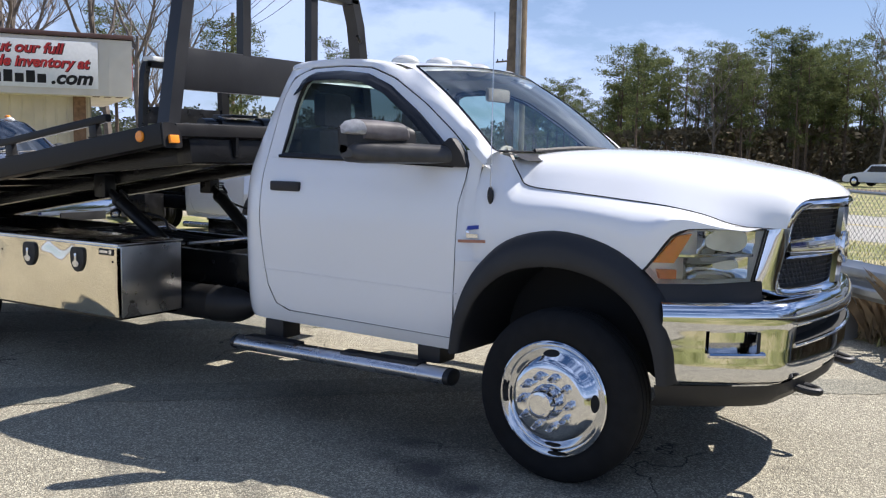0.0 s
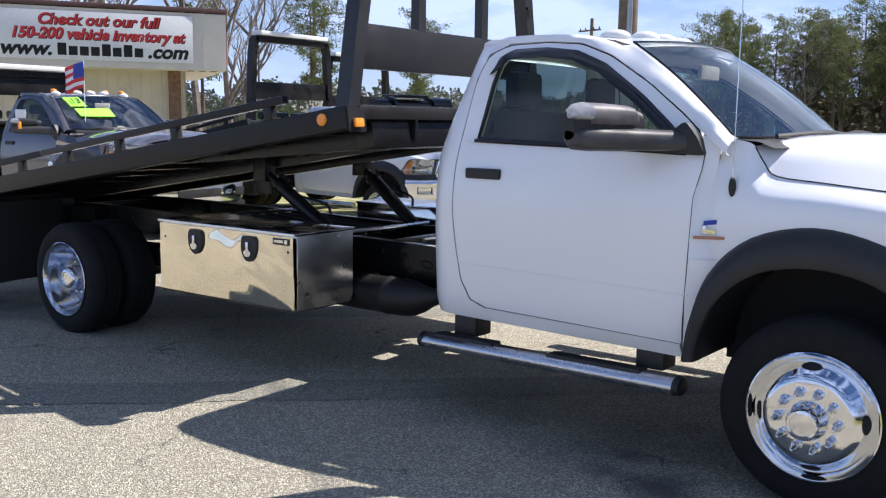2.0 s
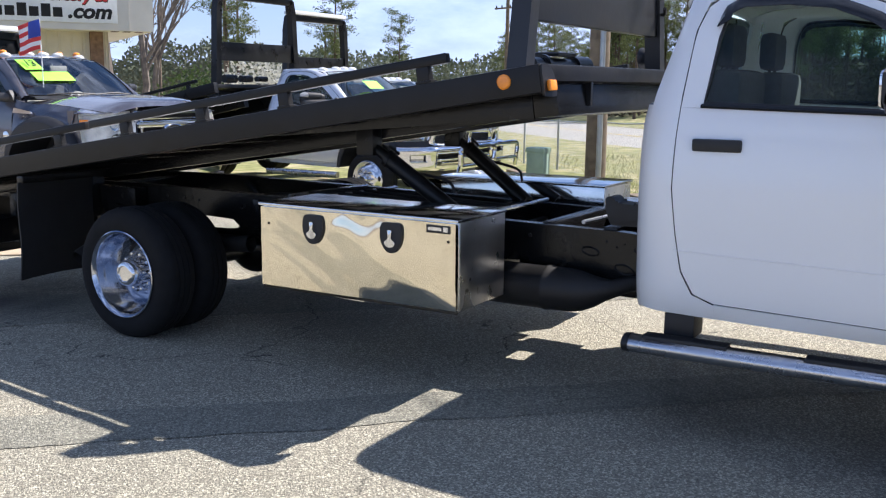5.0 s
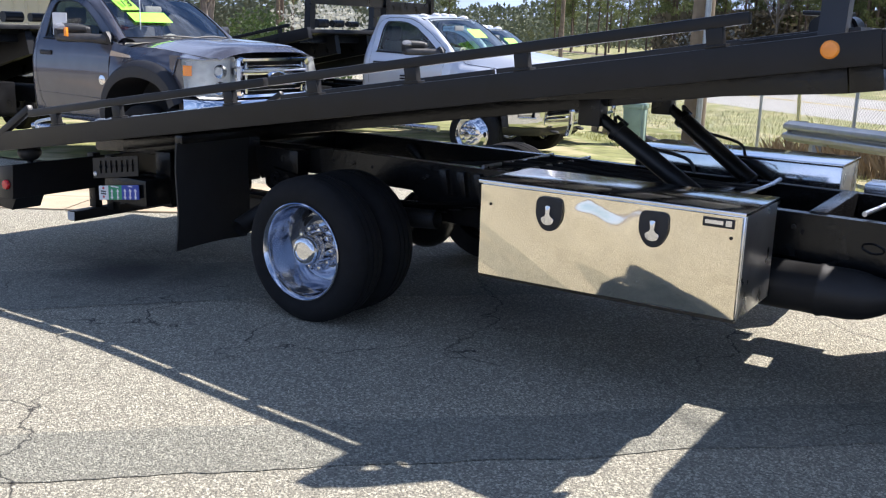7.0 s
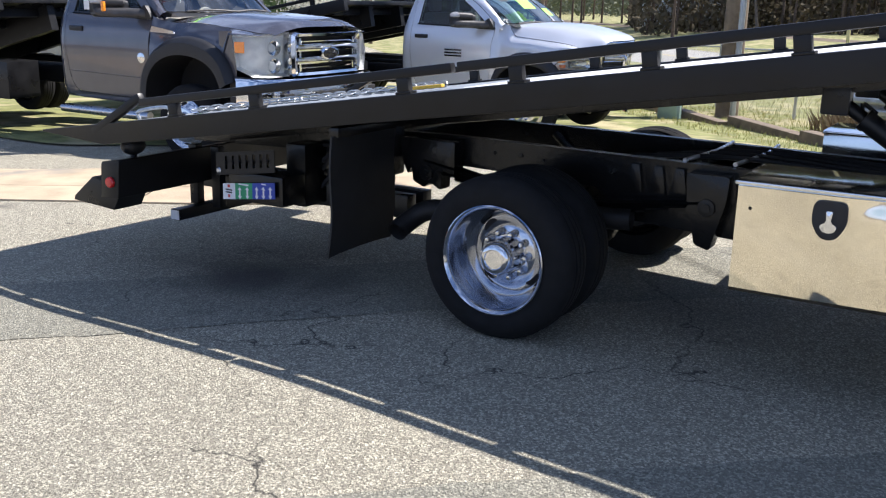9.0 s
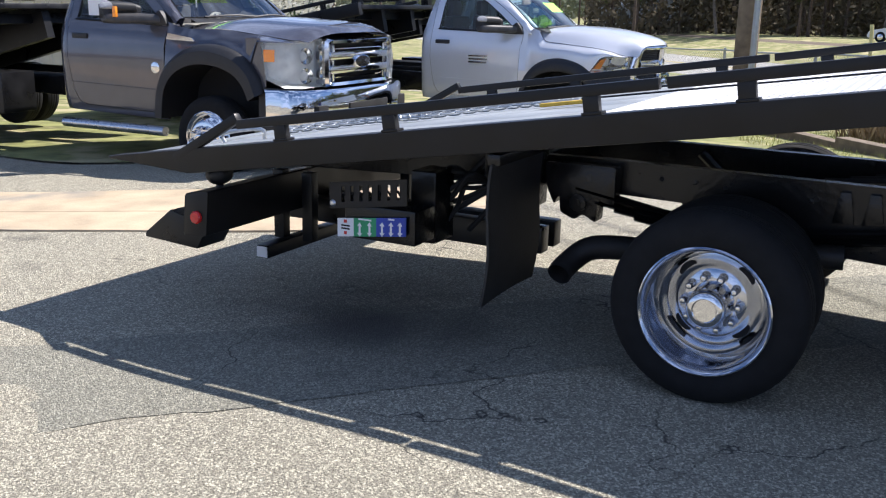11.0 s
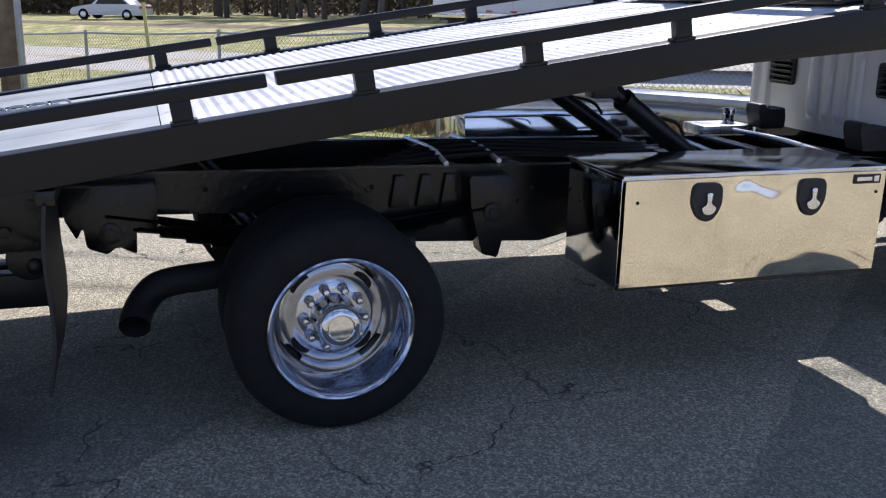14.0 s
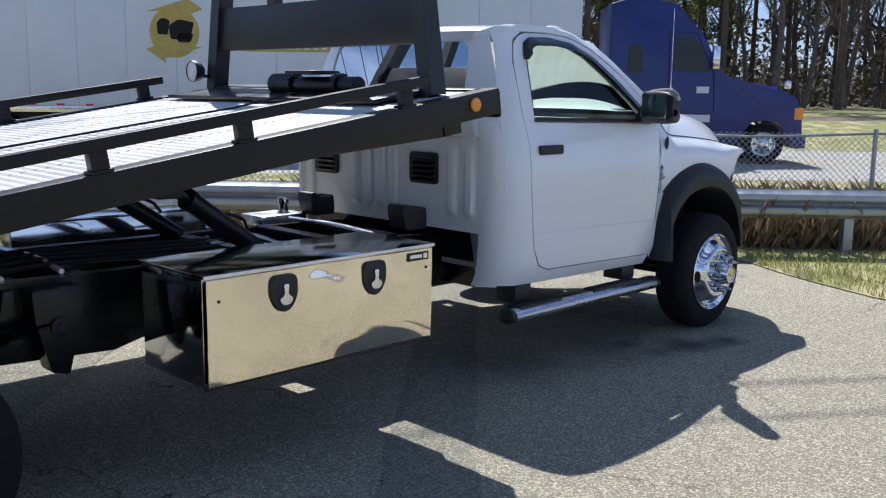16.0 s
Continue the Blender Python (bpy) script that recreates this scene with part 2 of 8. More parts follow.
def lerp_table(tab, z):
    if z <= tab[0][0]:
        return tab[0][1]
    for (a, u), (b, v) in zip(tab, tab[1:]):
        if z <= b:
            return u + (v - u) * (z - a) / (b - a)
    return tab[-1][1]


def sheet(outline, fy, side, cuts_x=(), cuts_z=()):
    """A body panel: an outline in x and z, cut into strips and bent onto the surface y = fy(x, z)."""
    bm = B()
    bm.faces.new([bm.verts.new((x, 0, z)) for x, z in outline])
    for v, no in [((0, 0, c), (0, 0, 1)) for c in cuts_z] + [((c, 0, 0), (1, 0, 0)) for c in cuts_x]:
        bmesh.ops.bisect_plane(bm, geom=bm.verts[:] + bm.edges[:] + bm.faces[:], plane_co=v, plane_no=no)
    bmesh.ops.triangulate(bm, faces=[f for f in bm.faces if len(f.verts) > 4])
    for v in bm.verts:
        v.co.y = side * fy(v.co.x, v.co.z)
    return bm


def ring_sheet(outer, inner, fy, side, deep=0.0):
    """A frame between two outlines of one length, bent onto the surface."""
    bm = B()
    rows = [[(x, side * fy(x, z), z) for x, z in o] for o in (outer, inner)]
    if deep:
        rows.append([(x, side * (fy(x, z) - deep), z) for x, z in inner])
    loft(bm, rows, close=True)
    return bm


def thicken(bm, d):
    bmesh.ops.recalc_face_normals(bm, faces=bm.faces)
    bmesh.ops.solidify(bm, geom=bm.faces[:], thickness=d)
    return bm


def resample(pts, n, closed=True):
    P = [Vector((*p, 0)) for p in pts] + ([Vector((*pts[0], 0))] if closed else [])
    L = [0]
    for a, b in zip(P, P[1:]):
        L.append(L[-1] + (b - a).length)
    out = []
    for k in range(n):
        s = L[-1] * k / (n if closed else n - 1)
        i = max(j for j in range(len(P) - 1) if L[j] <= s + 1e-9)
        f = (s - L[i]) / max(1e-9, L[i + 1] - L[i])
        q = P[i].lerp(P[i + 1], f)
        out.append((q.x, q.y))
    return out


def rounded(pts, r, n=4):
    """Rounds the corners of a closed outline; r is one radius or one a corner."""
    out, m = [], len(pts)
    for i in range(m):
        p, a, b = Vector(pts[i]), Vector(pts[i - 1]), Vector(pts[(i + 1) % m])
        rr = r[i] if isinstance(r, (list, tuple)) else r
        u, v = (a - p), (b - p)
        k = min(rr, u.length * 0.49, v.length * 0.49)
        s, e = p + u.normalized() * k, p + v.normalized() * k
        for j in range(n + 1):
            t = j / n
            q = s * (1 - t) ** 2 + p * 2 * t * (1 - t) + e * t * t
            out.append((q.x, q.y))
    return out


def words(text, size, parent, m, material, name="lettering", bold=0.0, wide=1.0, slant=0.0):
    c = bpy.data.curves.new(name, "FONT")
    c.body, c.size, c.align_x, c.align_y, c.extrude, c.offset = text, size, "CENTER", "CENTER", 0.002, bold
    c.shear = slant
    c.materials.append(material)
    ob = new(name, c)
    ob.parent = parent
    ob.matrix_local = m @ Matrix.Diagonal((wide, 1, 1, 1))
    return ob


def asphalt(name, dark, light, stone, crack=True, scale=1.0, darkened=()):
    """Old asphalt: pale worn aggregate, dark binder, oil marks, painted shade and cracks."""
    m = bpy.data.materials.new(name)
    n, l = nodes_of(m)
    b = n["Principled BSDF"]
    tc = n.new("ShaderNodeTexCoord")

    def tex(kind, sc, detail=5.0):
        t = n.new(kind)
        t.inputs["Scale"].default_value = sc * scale
        if "Detail" in t.inputs:
            t.inputs["Detail"].default_value = detail
        l.new(tc.outputs["Object"], t.inputs["Vector"])
        return t

    def ramp(src, a, c, lo=0.0, hi=1.0):
        r = n.new("ShaderNodeMapRange")
        r.inputs["From Min"].default_value, r.inputs["From Max"].default_value = a, c
        r.inputs["To Min"].default_value, r.inputs["To Max"].default_value = lo, hi
        l.new(src, r.inputs[0])
        return r.outputs[0]

    def mixc(f, a, c):
        x = n.new("ShaderNodeMix")
        x.data_type = "RGBA"
        for sock, v in (("A", a), ("B", c)):
            if isinstance(v, tuple):
                x.inputs[sock].default_value = (*v, 1)
            else:
                l.new(v, x.inputs[sock])
        l.new(f, x.inputs["Factor"])
        return x.outputs["Result"]

    vor = tex("ShaderNodeTexVoronoi", 105.0)
    vor2 = tex("ShaderNodeTexVoronoi", 95.0)
    big = tex("ShaderNodeTexNoise", 0.42, 5.0)
    mid = tex("ShaderNodeTexNoise", 3.0, 9.0)
    fine = tex("ShaderNodeTexNoise", 85.0, 4.0)
    sep = n.new("ShaderNodeSeparateColor")
    l.new(vor.outputs["Color"], sep.inputs[0])
    base = mixc(ramp(big.outputs[0], 0.40, 0.60), dark, light)
    base = mixc(ramp(mid.outputs[0], 0.40, 0.75, 0.0, 0.4), base, tuple(c * 0.72 for c in dark))
    base = mixc(ramp(sep.outputs[0], 0.25, 1.0, 0.0, 0.66), base, stone)
    base = mixc(ramp(sep.outputs[1], 0.62, 1.0, 0.0, 0.7), base, tuple(c * 0.45 for c in dark))
    col = mixc(ramp(fine.outputs[0], 0.50, 0.70, 0.0, 0.85), base, tuple(c * 0.35 for c in dark))
    spot = tex("ShaderNodeTexNoise", 1.7, 5.0)
    col = mixc(ramp(spot.outputs[0], 0.66, 0.80, 0.0, 0.6), col, (0.05, 0.047, 0.043))
    # round dark spots: oil, and deeper shade painted under the truck
    for at, rad, amount in darkened:
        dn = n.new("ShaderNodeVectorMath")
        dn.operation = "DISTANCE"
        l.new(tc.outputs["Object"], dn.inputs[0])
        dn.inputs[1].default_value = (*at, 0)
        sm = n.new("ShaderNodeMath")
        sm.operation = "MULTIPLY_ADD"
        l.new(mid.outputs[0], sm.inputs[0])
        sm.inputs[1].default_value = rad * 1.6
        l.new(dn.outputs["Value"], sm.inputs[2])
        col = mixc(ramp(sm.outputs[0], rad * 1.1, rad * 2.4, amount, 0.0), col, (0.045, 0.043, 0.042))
    if crack:
        wob = tex("ShaderNodeTexNoise", 2.2, 4.0)
        vm = n.new("ShaderNodeVectorMath")
        vm.operation = "MULTIPLY_ADD"
        l.new(wob.outputs["Color"], vm.inputs[0])
        vm.inputs[1].default_value = (0.7, 0.7, 0.7)
        l.new(tc.outputs["Object"], vm.inputs[2])
        cr = n.new("ShaderNodeTexVoronoi")
        cr.feature = "DISTANCE_TO_EDGE"
        cr.inputs["Scale"].default_value = 0.62
        l.new(vm.outputs[0], cr.inputs["Vector"])
        keep = tex("ShaderNodeTexNoise", 0.8, 2.0)
        k = n.new("ShaderNodeMath")
        k.operation = "MULTIPLY"
        l.new(ramp(cr.outputs["Distance"], 0.001, 0.0055, 0.85, 0.0), k.inputs[0])
        l.new(ramp(keep.outputs[0], 0.47, 0.58), k.inputs[1])
        col = mixc(k.outputs[0], col, (0.015, 0.014, 0.013))
    l.new(col, b.inputs["Base Color"])
    b.inputs["Roughness"].default_value = 0.88
    bu = n.new("ShaderNodeBump")
    bu.inputs["Strength"].default_value, bu.inputs["Distance"].default_value = 0.8, 0.008
    ad = n.new("ShaderNodeMath")
    ad.operation = "ADD"
    l.new(ramp(vor.outputs["Distance"], 0.1, 0.6, 1.0, 0.0), ad.inputs[0])
    l.new(vor2.outputs["Distance"], ad.inputs[1])
    l.new(ad.outputs[0], bu.inputs["Height"])
    l.new(bu.outputs[0], b.inputs["Normal"])
    return m


# small entries are oil; the broad ones paint deeper shade below the truck
OIL_AND_SHADE = [((-7.02, -0.94), 0.30, 0.72), ((-6.45, -0.85), 0.22, 0.4), ((-0.57, -1.27), 0.15, 0.85), ((-0.28, -1.36), 0.11, 0.85), ((-0.86, -0.97), 0.09, 0.7), ((-0.85, -1.22), 0.10, 0.5), ((0.1, -1.05), 0.22, 0.45), ((-4.4, -0.2), 0.4, 0.4), ((-0.95, -0.85), 0.42, 0.5), ((-7.2, -0.7), 0.55, 0.45), ((-6.6, -1.1), 0.4, 0.3), ((-1.75, -0.7), 0.35, 0.4), ((-0.2, -0.6), 0.4, 0.4)]
ASPHALT = asphalt("old_asphalt", (0.292, 0.265, 0.203), (0.392, 0.352, 0.263), (0.78, 0.725, 0.55), darkened=OIL_AND_SHADE)
SEALED = asphalt("sealed_asphalt", (0.275, 0.263, 0.208), (0.325, 0.309, 0.244), (0.49, 0.465, 0.362), darkened=OIL_AND_SHADE)
ROADMAT = asphalt("road_asphalt", (0.44, 0.43, 0.40), (0.52, 0.50, 0.47), (0.60, 0.57, 0.53), False, 0.5)
GRASSMAT = mat("spring_grass", (0.20, 0.205, 0.07), 0.95, spread=0.4, scale=3.0, bump=0.8, bump_scale=60, second=(0.38, 0.33, 0.18), second_at=0.50, second_scale=1.3)
GROUND_DIRT = mat("leaf_litter", (0.13, 0.10, 0.07), 0.95, spread=0.35, scale=2.0, bump=0.8, bump_scale=20)
LINEPAINT = mat("road_paint", (0.55, 0.42, 0.08), 0.8, spread=0.2, scale=8)
CONCRETE = mat("old_concrete", (0.44, 0.35, 0.235), 0.9, spread=0.2, scale=2.5, bump=0.4, bump_scale=40, second=(0.28, 0.25, 0.2), second_at=0.58, second_scale=1.1)
DECKREAR = mat("worn_deck_plate", (0.30, 0.32, 0.335), 0.5, 0.25, spread=0.18, scale=2.2, rough_spread=0.1, bump=0.12, bump_scale=40, second=(0.20, 0.20, 0.19), second_at=0.62, second_scale=3.0)
DECKMAT = mat("deck_plate", (0.56, 0.56, 0.57), 0.52, 0.25, spread=0.12, scale=3.0, rough_spread=0.08, bump=0.1, bump_scale=60)
STAINLESS = mat("mirror_stainless", (0.82, 0.755, 0.61), 0.065, 1.0, spread=0.10, scale=3.5, rough_spread=0.02, bump=0.012, bump_scale=2.2)
STAINLESS_SIDE = mat("stained_stainless", (0.74, 0.73, 0.71), 0.30, 1.0, spread=0.10, scale=6.0, rough_spread=0.06, second=(0.22, 0.21, 0.19), second_at=0.66, second_scale=14.0, bump=0.04, bump_scale=6.0)

STAINLESS_LID = mat("satin_stainless", (0.66, 0.67, 0.68), 0.10, 1.0, spread=0.08, scale=6.0, rough_spread=0.04, bump=0.03, bump_scale=4.0)
STAINLESS_END = mat("dull_mirror_stainless", (0.64, 0.65, 0.66), 0.075, 1.0, spread=0.10, scale=6.0, rough_spread=0.03, bump=0.03, bump_scale=3.0)
STEPMETAL = mat("brushed_steel", (0.55, 0.56, 0.60), 0.28, 1.0, spread=0.06, scale=5.0, rough_spread=0.08)
CHAIN = mat("zinc_chain", (0.62, 0.62, 0.60), 0.3, 0.9, spread=0.2, scale=40)
DECALWHITE = mat("decal_white", (0.75, 0.76, 0.78), 0.5, spread=0.05, scale=10)
DECALGREEN = mat("decal_green", (0.02, 0.28, 0.12), 0.45, spread=0.1, scale=10)
DECALBLUE = mat("decal_blue", (0.02, 0.05, 0.36), 0.45, spread=0.1, scale=10)
DECALRED = mat("decal_red", (0.55, 0.03, 0.03), 0.5, spread=0.1, scale=10)
YELLOW = mat("yellow_strap", (0.65, 0.42, 0.05), 0.7, spread=0.2, scale=20)
DARKRIM = mat("black_steel_rim", (0.03, 0.03, 0.03), 0.5, spread=0.2, scale=9)
MUFFLER = mat("satin_exhaust", (0.035, 0.034, 0.034), 0.55, 0.6, spread=0.2, scale=7, rough_spread=0.1)
FLAP = mat("mud_flap_rubber", (0.014, 0.014, 0.015), 0.6, spread=0.2, scale=10, bump=0.1, bump_scale=90)
PALEGREEN = mat("pale_green_paint", (0.30, 0.40, 0.33), 0.6, spread=0.1, scale=6)
PALEYELLOW = mat("faded_yellow_plastic", (0.62, 0.55, 0.25), 0.7, spread=0.1, scale=6)


def foliage(name, a, b, rough=0.8, through_leaf=0.25):
    """Leaves whose colour differs from leaf to leaf, with some light passing through."""
    m = bpy.data.materials.new(name)
    n, l = nodes_of(m)
    p = n["Principled BSDF"]
    p.inputs["Roughness"].default_value = rough
    p.inputs["Specular IOR Level"].default_value = 0.25
    g = n.new("ShaderNodeNewGeometry")
    o = n.new("ShaderNodeObjectInfo")
    ad = n.new("ShaderNodeMath")
    ad.operation = "MULTIPLY_ADD"
    ad.inputs[1].default_value, ad.inputs[2].default_value = 0.7, 0.0
    mx = n.new("ShaderNodeMix")
    mx.data_type = "RGBA"
    mx.inputs["A"].default_value, mx.inputs["B"].default_value = (*a, 1), (*b, 1)
    l.new(g.outputs["Random Per Island"], ad.inputs[0])
    sc = n.new("ShaderNodeMath")
    sc.operation = "MULTIPLY"
    sc.inputs[1].default_value = 0.3
    l.new(o.outputs["Random"], sc.inputs[0])
    l.new(sc.outputs[0], ad.inputs[2])
    l.new(ad.outputs[0], mx.inputs["Factor"])
    l.new(mx.outputs["Result"], p.inputs["Base Color"])
    tl = n.new("ShaderNodeBsdfTranslucent")
    l.new(mx.outputs["Result"], tl.inputs[0])
    ms = n.new("ShaderNodeMixShader")
    ms.inputs[0].default_value = through_leaf
    l.new(p.outputs[0], ms.inputs[1]), l.new(tl.outputs[0], ms.inputs[2]), l.new(ms.outputs[0], n["Material Output"].inputs[0])
    return m


NEEDLES = foliage("pine_needles", (0.048, 0.070, 0.028), (0.20, 0.22, 0.085), through_leaf=0.44)
GRASSBLADE = foliage("grass_blades", (0.17, 0.22, 0.05), (0.52, 0.47, 0.20))
DRYWEED = foliage("dry_weeds", (0.16, 0.11, 0.06), (0.34, 0.26, 0.16), through_leaf=0.1)
SHRUBGREEN = foliage("evergreen_leaves", (0.03, 0.06, 0.02), (0.10, 0.14, 0.05))
BLOSSOM = foliage("white_blossom", (0.45, 0.44, 0.36), (0.75, 0.74, 0.66))
UNDERGROWTH = foliage("brown_undergrowth", (0.05, 0.045, 0.03), (0.17, 0.14, 0.09), through_leaf=0.3)
FARGREEN = foliage("far_woods_leaves", (0.085, 0.108, 0.065), (0.18, 0.19, 0.125), through_leaf=0.1)
PINEBARK = mat("pine_bark", (0.11, 0.08, 0.06), 0.95, spread=0.35, scale=4, bump=0.6, bump_scale=12)
BAREBARK = mat("grey_bark", (0.16, 0.135, 0.115), 0.95, spread=0.3, scale=4, bump=0.5, bump_scale=12)
DECALLIME = mat("lime_sticker", (0.32, 0.85, 0.05), 0.5, spread=0.08, scale=10)
TANWALL = mat("tan_metal_siding", (0.60, 0.55, 0.47), 0.6, spread=0.08, scale=2.0)
CREAM = mat("cream_metal_fascia", (0.66, 0.62, 0.56), 0.6, spread=0.07, scale=1.5)
BRICKMAT = mat("brown_brick", (0.20, 0.12, 0.08), 0.85, spread=0.3, scale=9, bump=0.4, bump_scale=30)
BROWNTRIM = mat("brown_trim", (0.09, 0.045, 0.04), 0.55, spread=0.2, scale=3)
TRAILERWHITE = mat("trailer_white", (0.72, 0.74, 0.78), 0.42, spread=0.04, scale=0.8, coat=0.2)
GOLD = mat("gold_decal", (0.52, 0.40, 0.10), 0.5, spread=0.12, scale=5)
BLUEPAINT = mat("blue_truck_paint", (0.007, 0.014, 0.15), 0.3, spread=0.12, scale=1.5, coat=0.35)
LAMPBOWL = mat("lamp_bowl", (0.86, 0.87, 0.88), 0.30, 0.1, spread=0.15, scale=12)
REARGLASS = glass("rear_window_glass", (0.20, 0.22, 0.22))
BADGEBROWN = mat("bronze_badge", (0.42, 0.20, 0.13), 0.35, 0.3, spread=0.1, scale=20)

# ---- ground, road, verge ----
U = Vector((0.678, -0.735, 0))      # along the road
N = Vector((0.735, 0.678, 0))       # away from the lot
G0 = Vector((0.0, 4.36, 0))


def road_xy(u, n, z=0.0):
    p = G0 + U * u + N * n
    return Vector((p.x, p.y, z))


def ground_z(x, y):
    """Level under the truck, then falling gently along the road."""
    d = max(0.0, -U.dot(Vector((x, y, 0)) - G0) - 1.0)
    n = N.dot(Vector((x, y, 0)) - G0)
    tail = -0.09 * smooth01((-5.4 - x) / 2.6) * (1 - smooth01((y - 0.2) / 2.5))
    return tail - 1.7 * (1 - math.exp(-0.045 * d * d / (d + 1.0) / 1.7)) - 0.10 * smooth01((n + 3.5) / 3.0) + 0.9 * smooth01((n - 20) / 12)


def smooth01(t):
    t = max(0.0, min(1.0, t))
    return t * t * (3 - 2 * t)


def grid_sheet(us, ns, lift=0.0, fz=None):
    bm = B()
    rows = []
    for n in ns:
        rr = []
        for u in us:
            p = road_xy(u, n)
            rr.append((p.x, p.y, (fz or ground_z)(p.x, p.y) + lift))
        rows.append(rr)
    loft(bm, rows)
    return bm


def steps(a, b, n):
    return [a + (b - a) * k / n for k in range(n + 1)]


US = steps(-400, -60, 14) + steps(-50, 50, 50) + steps(60, 400, 14)
part("ground", grid_sheet(US, steps(-120, -30, 6) + steps(-26, 30, 56) + steps(40, 400, 12), -0.03), GROUND_DIRT, None)
tagged(bpy.data.objects["ground"], "brown earth and leaf litter under everything", "ground", kind="structure")
LOT_US = steps(-60, -14, 20) + steps(-13, 14, 80) + steps(15, 40, 12)
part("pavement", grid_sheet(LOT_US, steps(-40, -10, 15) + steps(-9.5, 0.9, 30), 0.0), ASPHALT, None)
tagged(bpy.data.objects["pavement"], "worn grey asphalt car lot with cracks, oil spots and painted shade", "asphalt lot", kind="structure")
part("road", grid_sheet(US, steps(9.0, 19.5, 6), 0.0), ROADMAT, None)
tagged(bpy.data.objects["road"], "sun-bleached asphalt road beyond the fence", "road", kind="structure")


def verge_front(u):
    """Where the asphalt gives way to grass, counted from the guardrail."""
    return lerp_table([(-200, -1.9), (-5, -1.9), (-2.5, -1.2), (-0.8, -0.2), (0.5, 0.15), (4.6, 0.15), (5.1, -0.3), (5.4, -1.6), (5.75, -2.9), (6.6, -3.5), (200, -3.7)], u) + 0.10 * noise.noise(Vector((u * 2.0, 1.7, 0))) + 0.16 * noise.noise(Vector((u * 6.5, 3.1, 0))) + 0.07 * noise.noise(Vector((u * 17.0, 5.1, 0)))


bm = B()
rows = []
for t in steps(0, 1, 30):
    rr = []
    for u in steps(-100, -50, 10) + steps(-48, 3, 100) + steps(3.1, 9, 40) + steps(10, 60, 50) + steps(65, 200, 10):
        n_ = verge_front(u)
        p = road_xy(u, n_ + (8.8 - n_) * t)
        rr.append((p.x, p.y, ground_z(p.x, p.y) + 0.010 + 0.02 * (t > 0)))
    rows.append(rr)
loft(bm, rows)
part("verge", bm, GRASSMAT, None)
tagged(bpy.data.objects["verge"], "patchy spring grass verge along the guardrail", "grass verge", kind="structure")
part("far_verge", grid_sheet(US, steps(19.7, 60, 10), -0.005), GRASSMAT, None)
tagged(bpy.data.objects["far_verge"], "grass strip between the road and the woods", "grass verge", kind="structure")
bm = B()
for n in (14.1, 14.35):
    loft(bm, [[(*road_xy(u, n + d).xy, ground_z(*road_xy(u, n + d).xy) + 0.006) for u in steps(-150, 150, 60)] for d in (0, 0.12)])
part("road_line", bm, LINEPAINT, bpy.data.objects["road"], "faded yellow centre lines")


# lawn under the parked trucks, its front edge stepping back towards the road
def lawn_front(x):
    return lerp_table([(-34.0, 2.2), (-13.2, 2.2), (-12.0, 2.7), (-10.0, 5.2), (-8.0, 5.9), (-5.0, 6.0)], x) + 0.18 * noise.noise(Vector((x * 1.3, 0.4, 0)))


bm = B()
loft(bm, [[(x, lawn_front(x) + (16.0 - lawn_front(x)) * t, ground_z(x, lawn_front(x) + (16.0 - lawn_front(x)) * t) + 0.014) for x in steps(-34, -5.0, 116)] for t in steps(0, 1, 24)])
tagged(part("lawn", bm, GRASSMAT), "patchy green grass under the parked trucks", "grass", kind="structure")
# old concrete strip crossing the lot at a slant
bm = B()
along, across = Vector((0.88, 0.475, 0)), Vector((-0.475, 0.88, 0))
for k in range(7):
    a = -14.0 + 2.5 * k
    rows = []
    for w, dz in ((-0.42, -0.02), (-0.41, 0.016), (0.30, 0.016), (0.315, 0.004), (0.33, 0.016), (1.24, 0.016), (1.25, -0.02)):
        rr = []
        for t in steps(a + 0.008, a + 2.492, 10):
            q = Vector((-10.55, 0.25, 0)) + along * t + across * (w + 0.04 * noise.noise(Vector((t * 0.9, w, 3))))
            rr.append((q.x, q.y, ground_z(q.x, q.y) + dz))
        rows.append(rr)
    loft(bm, rows)
tagged(part("kerb", bm, CONCRETE), "strip of old tan concrete at the lot edge", "concrete strip", kind="structure")

# smoother sealed strips across the lot, square to the road
for u0, u1 in ((1.95, 2.36), (-0.92, 0.12)):
    bm = B()
    rows = []
    for t in steps(0, 1, 6):
        rr = []
        for n_ in steps(-16, -0.2, 200):
            w = 0.05 * noise.noise(Vector((n_ * 2.2, u0 + 7.0 * (t > 0.5), 0))) + 0.02 * noise.noise(Vector((n_ * 9.0, u0 + 3.0 * (t > 0.5), 5)))
            p = road_xy(u0 + (u1 - u0) * t + w * (1 if t in (0, 1) else 0), n_)
            rr.append((p.x, p.y, ground_z(p.x, p.y) + 0.004))
        rows.append(rr)
    loft(bm, rows)
    part("sealed_strip", bm, SEALED, bpy.data.objects["pavement"], "darker smooth sealed strip")

PLAIN_PART = part

# ---- pickup cab and nose, built once for the chassis-cab trucks ----
SIDE_TAB = [(0.48, 0.90), (0.54, 0.945), (0.62, 0.972), (0.80, 0.985), (1.05, 0.995), (1.22, 0.988), (1.34, 0.968), (1.42, 0.940), (1.48, 0.915), (1.60, 0.878), (1.75, 0.832), (1.88, 0.785), (1.95, 0.745), (2.0, 0.70)]


def base_y(z):
    return sum(lerp_table(SIDE_TAB, z + d) for d in (-0.03, 0, 0.03)) / 3


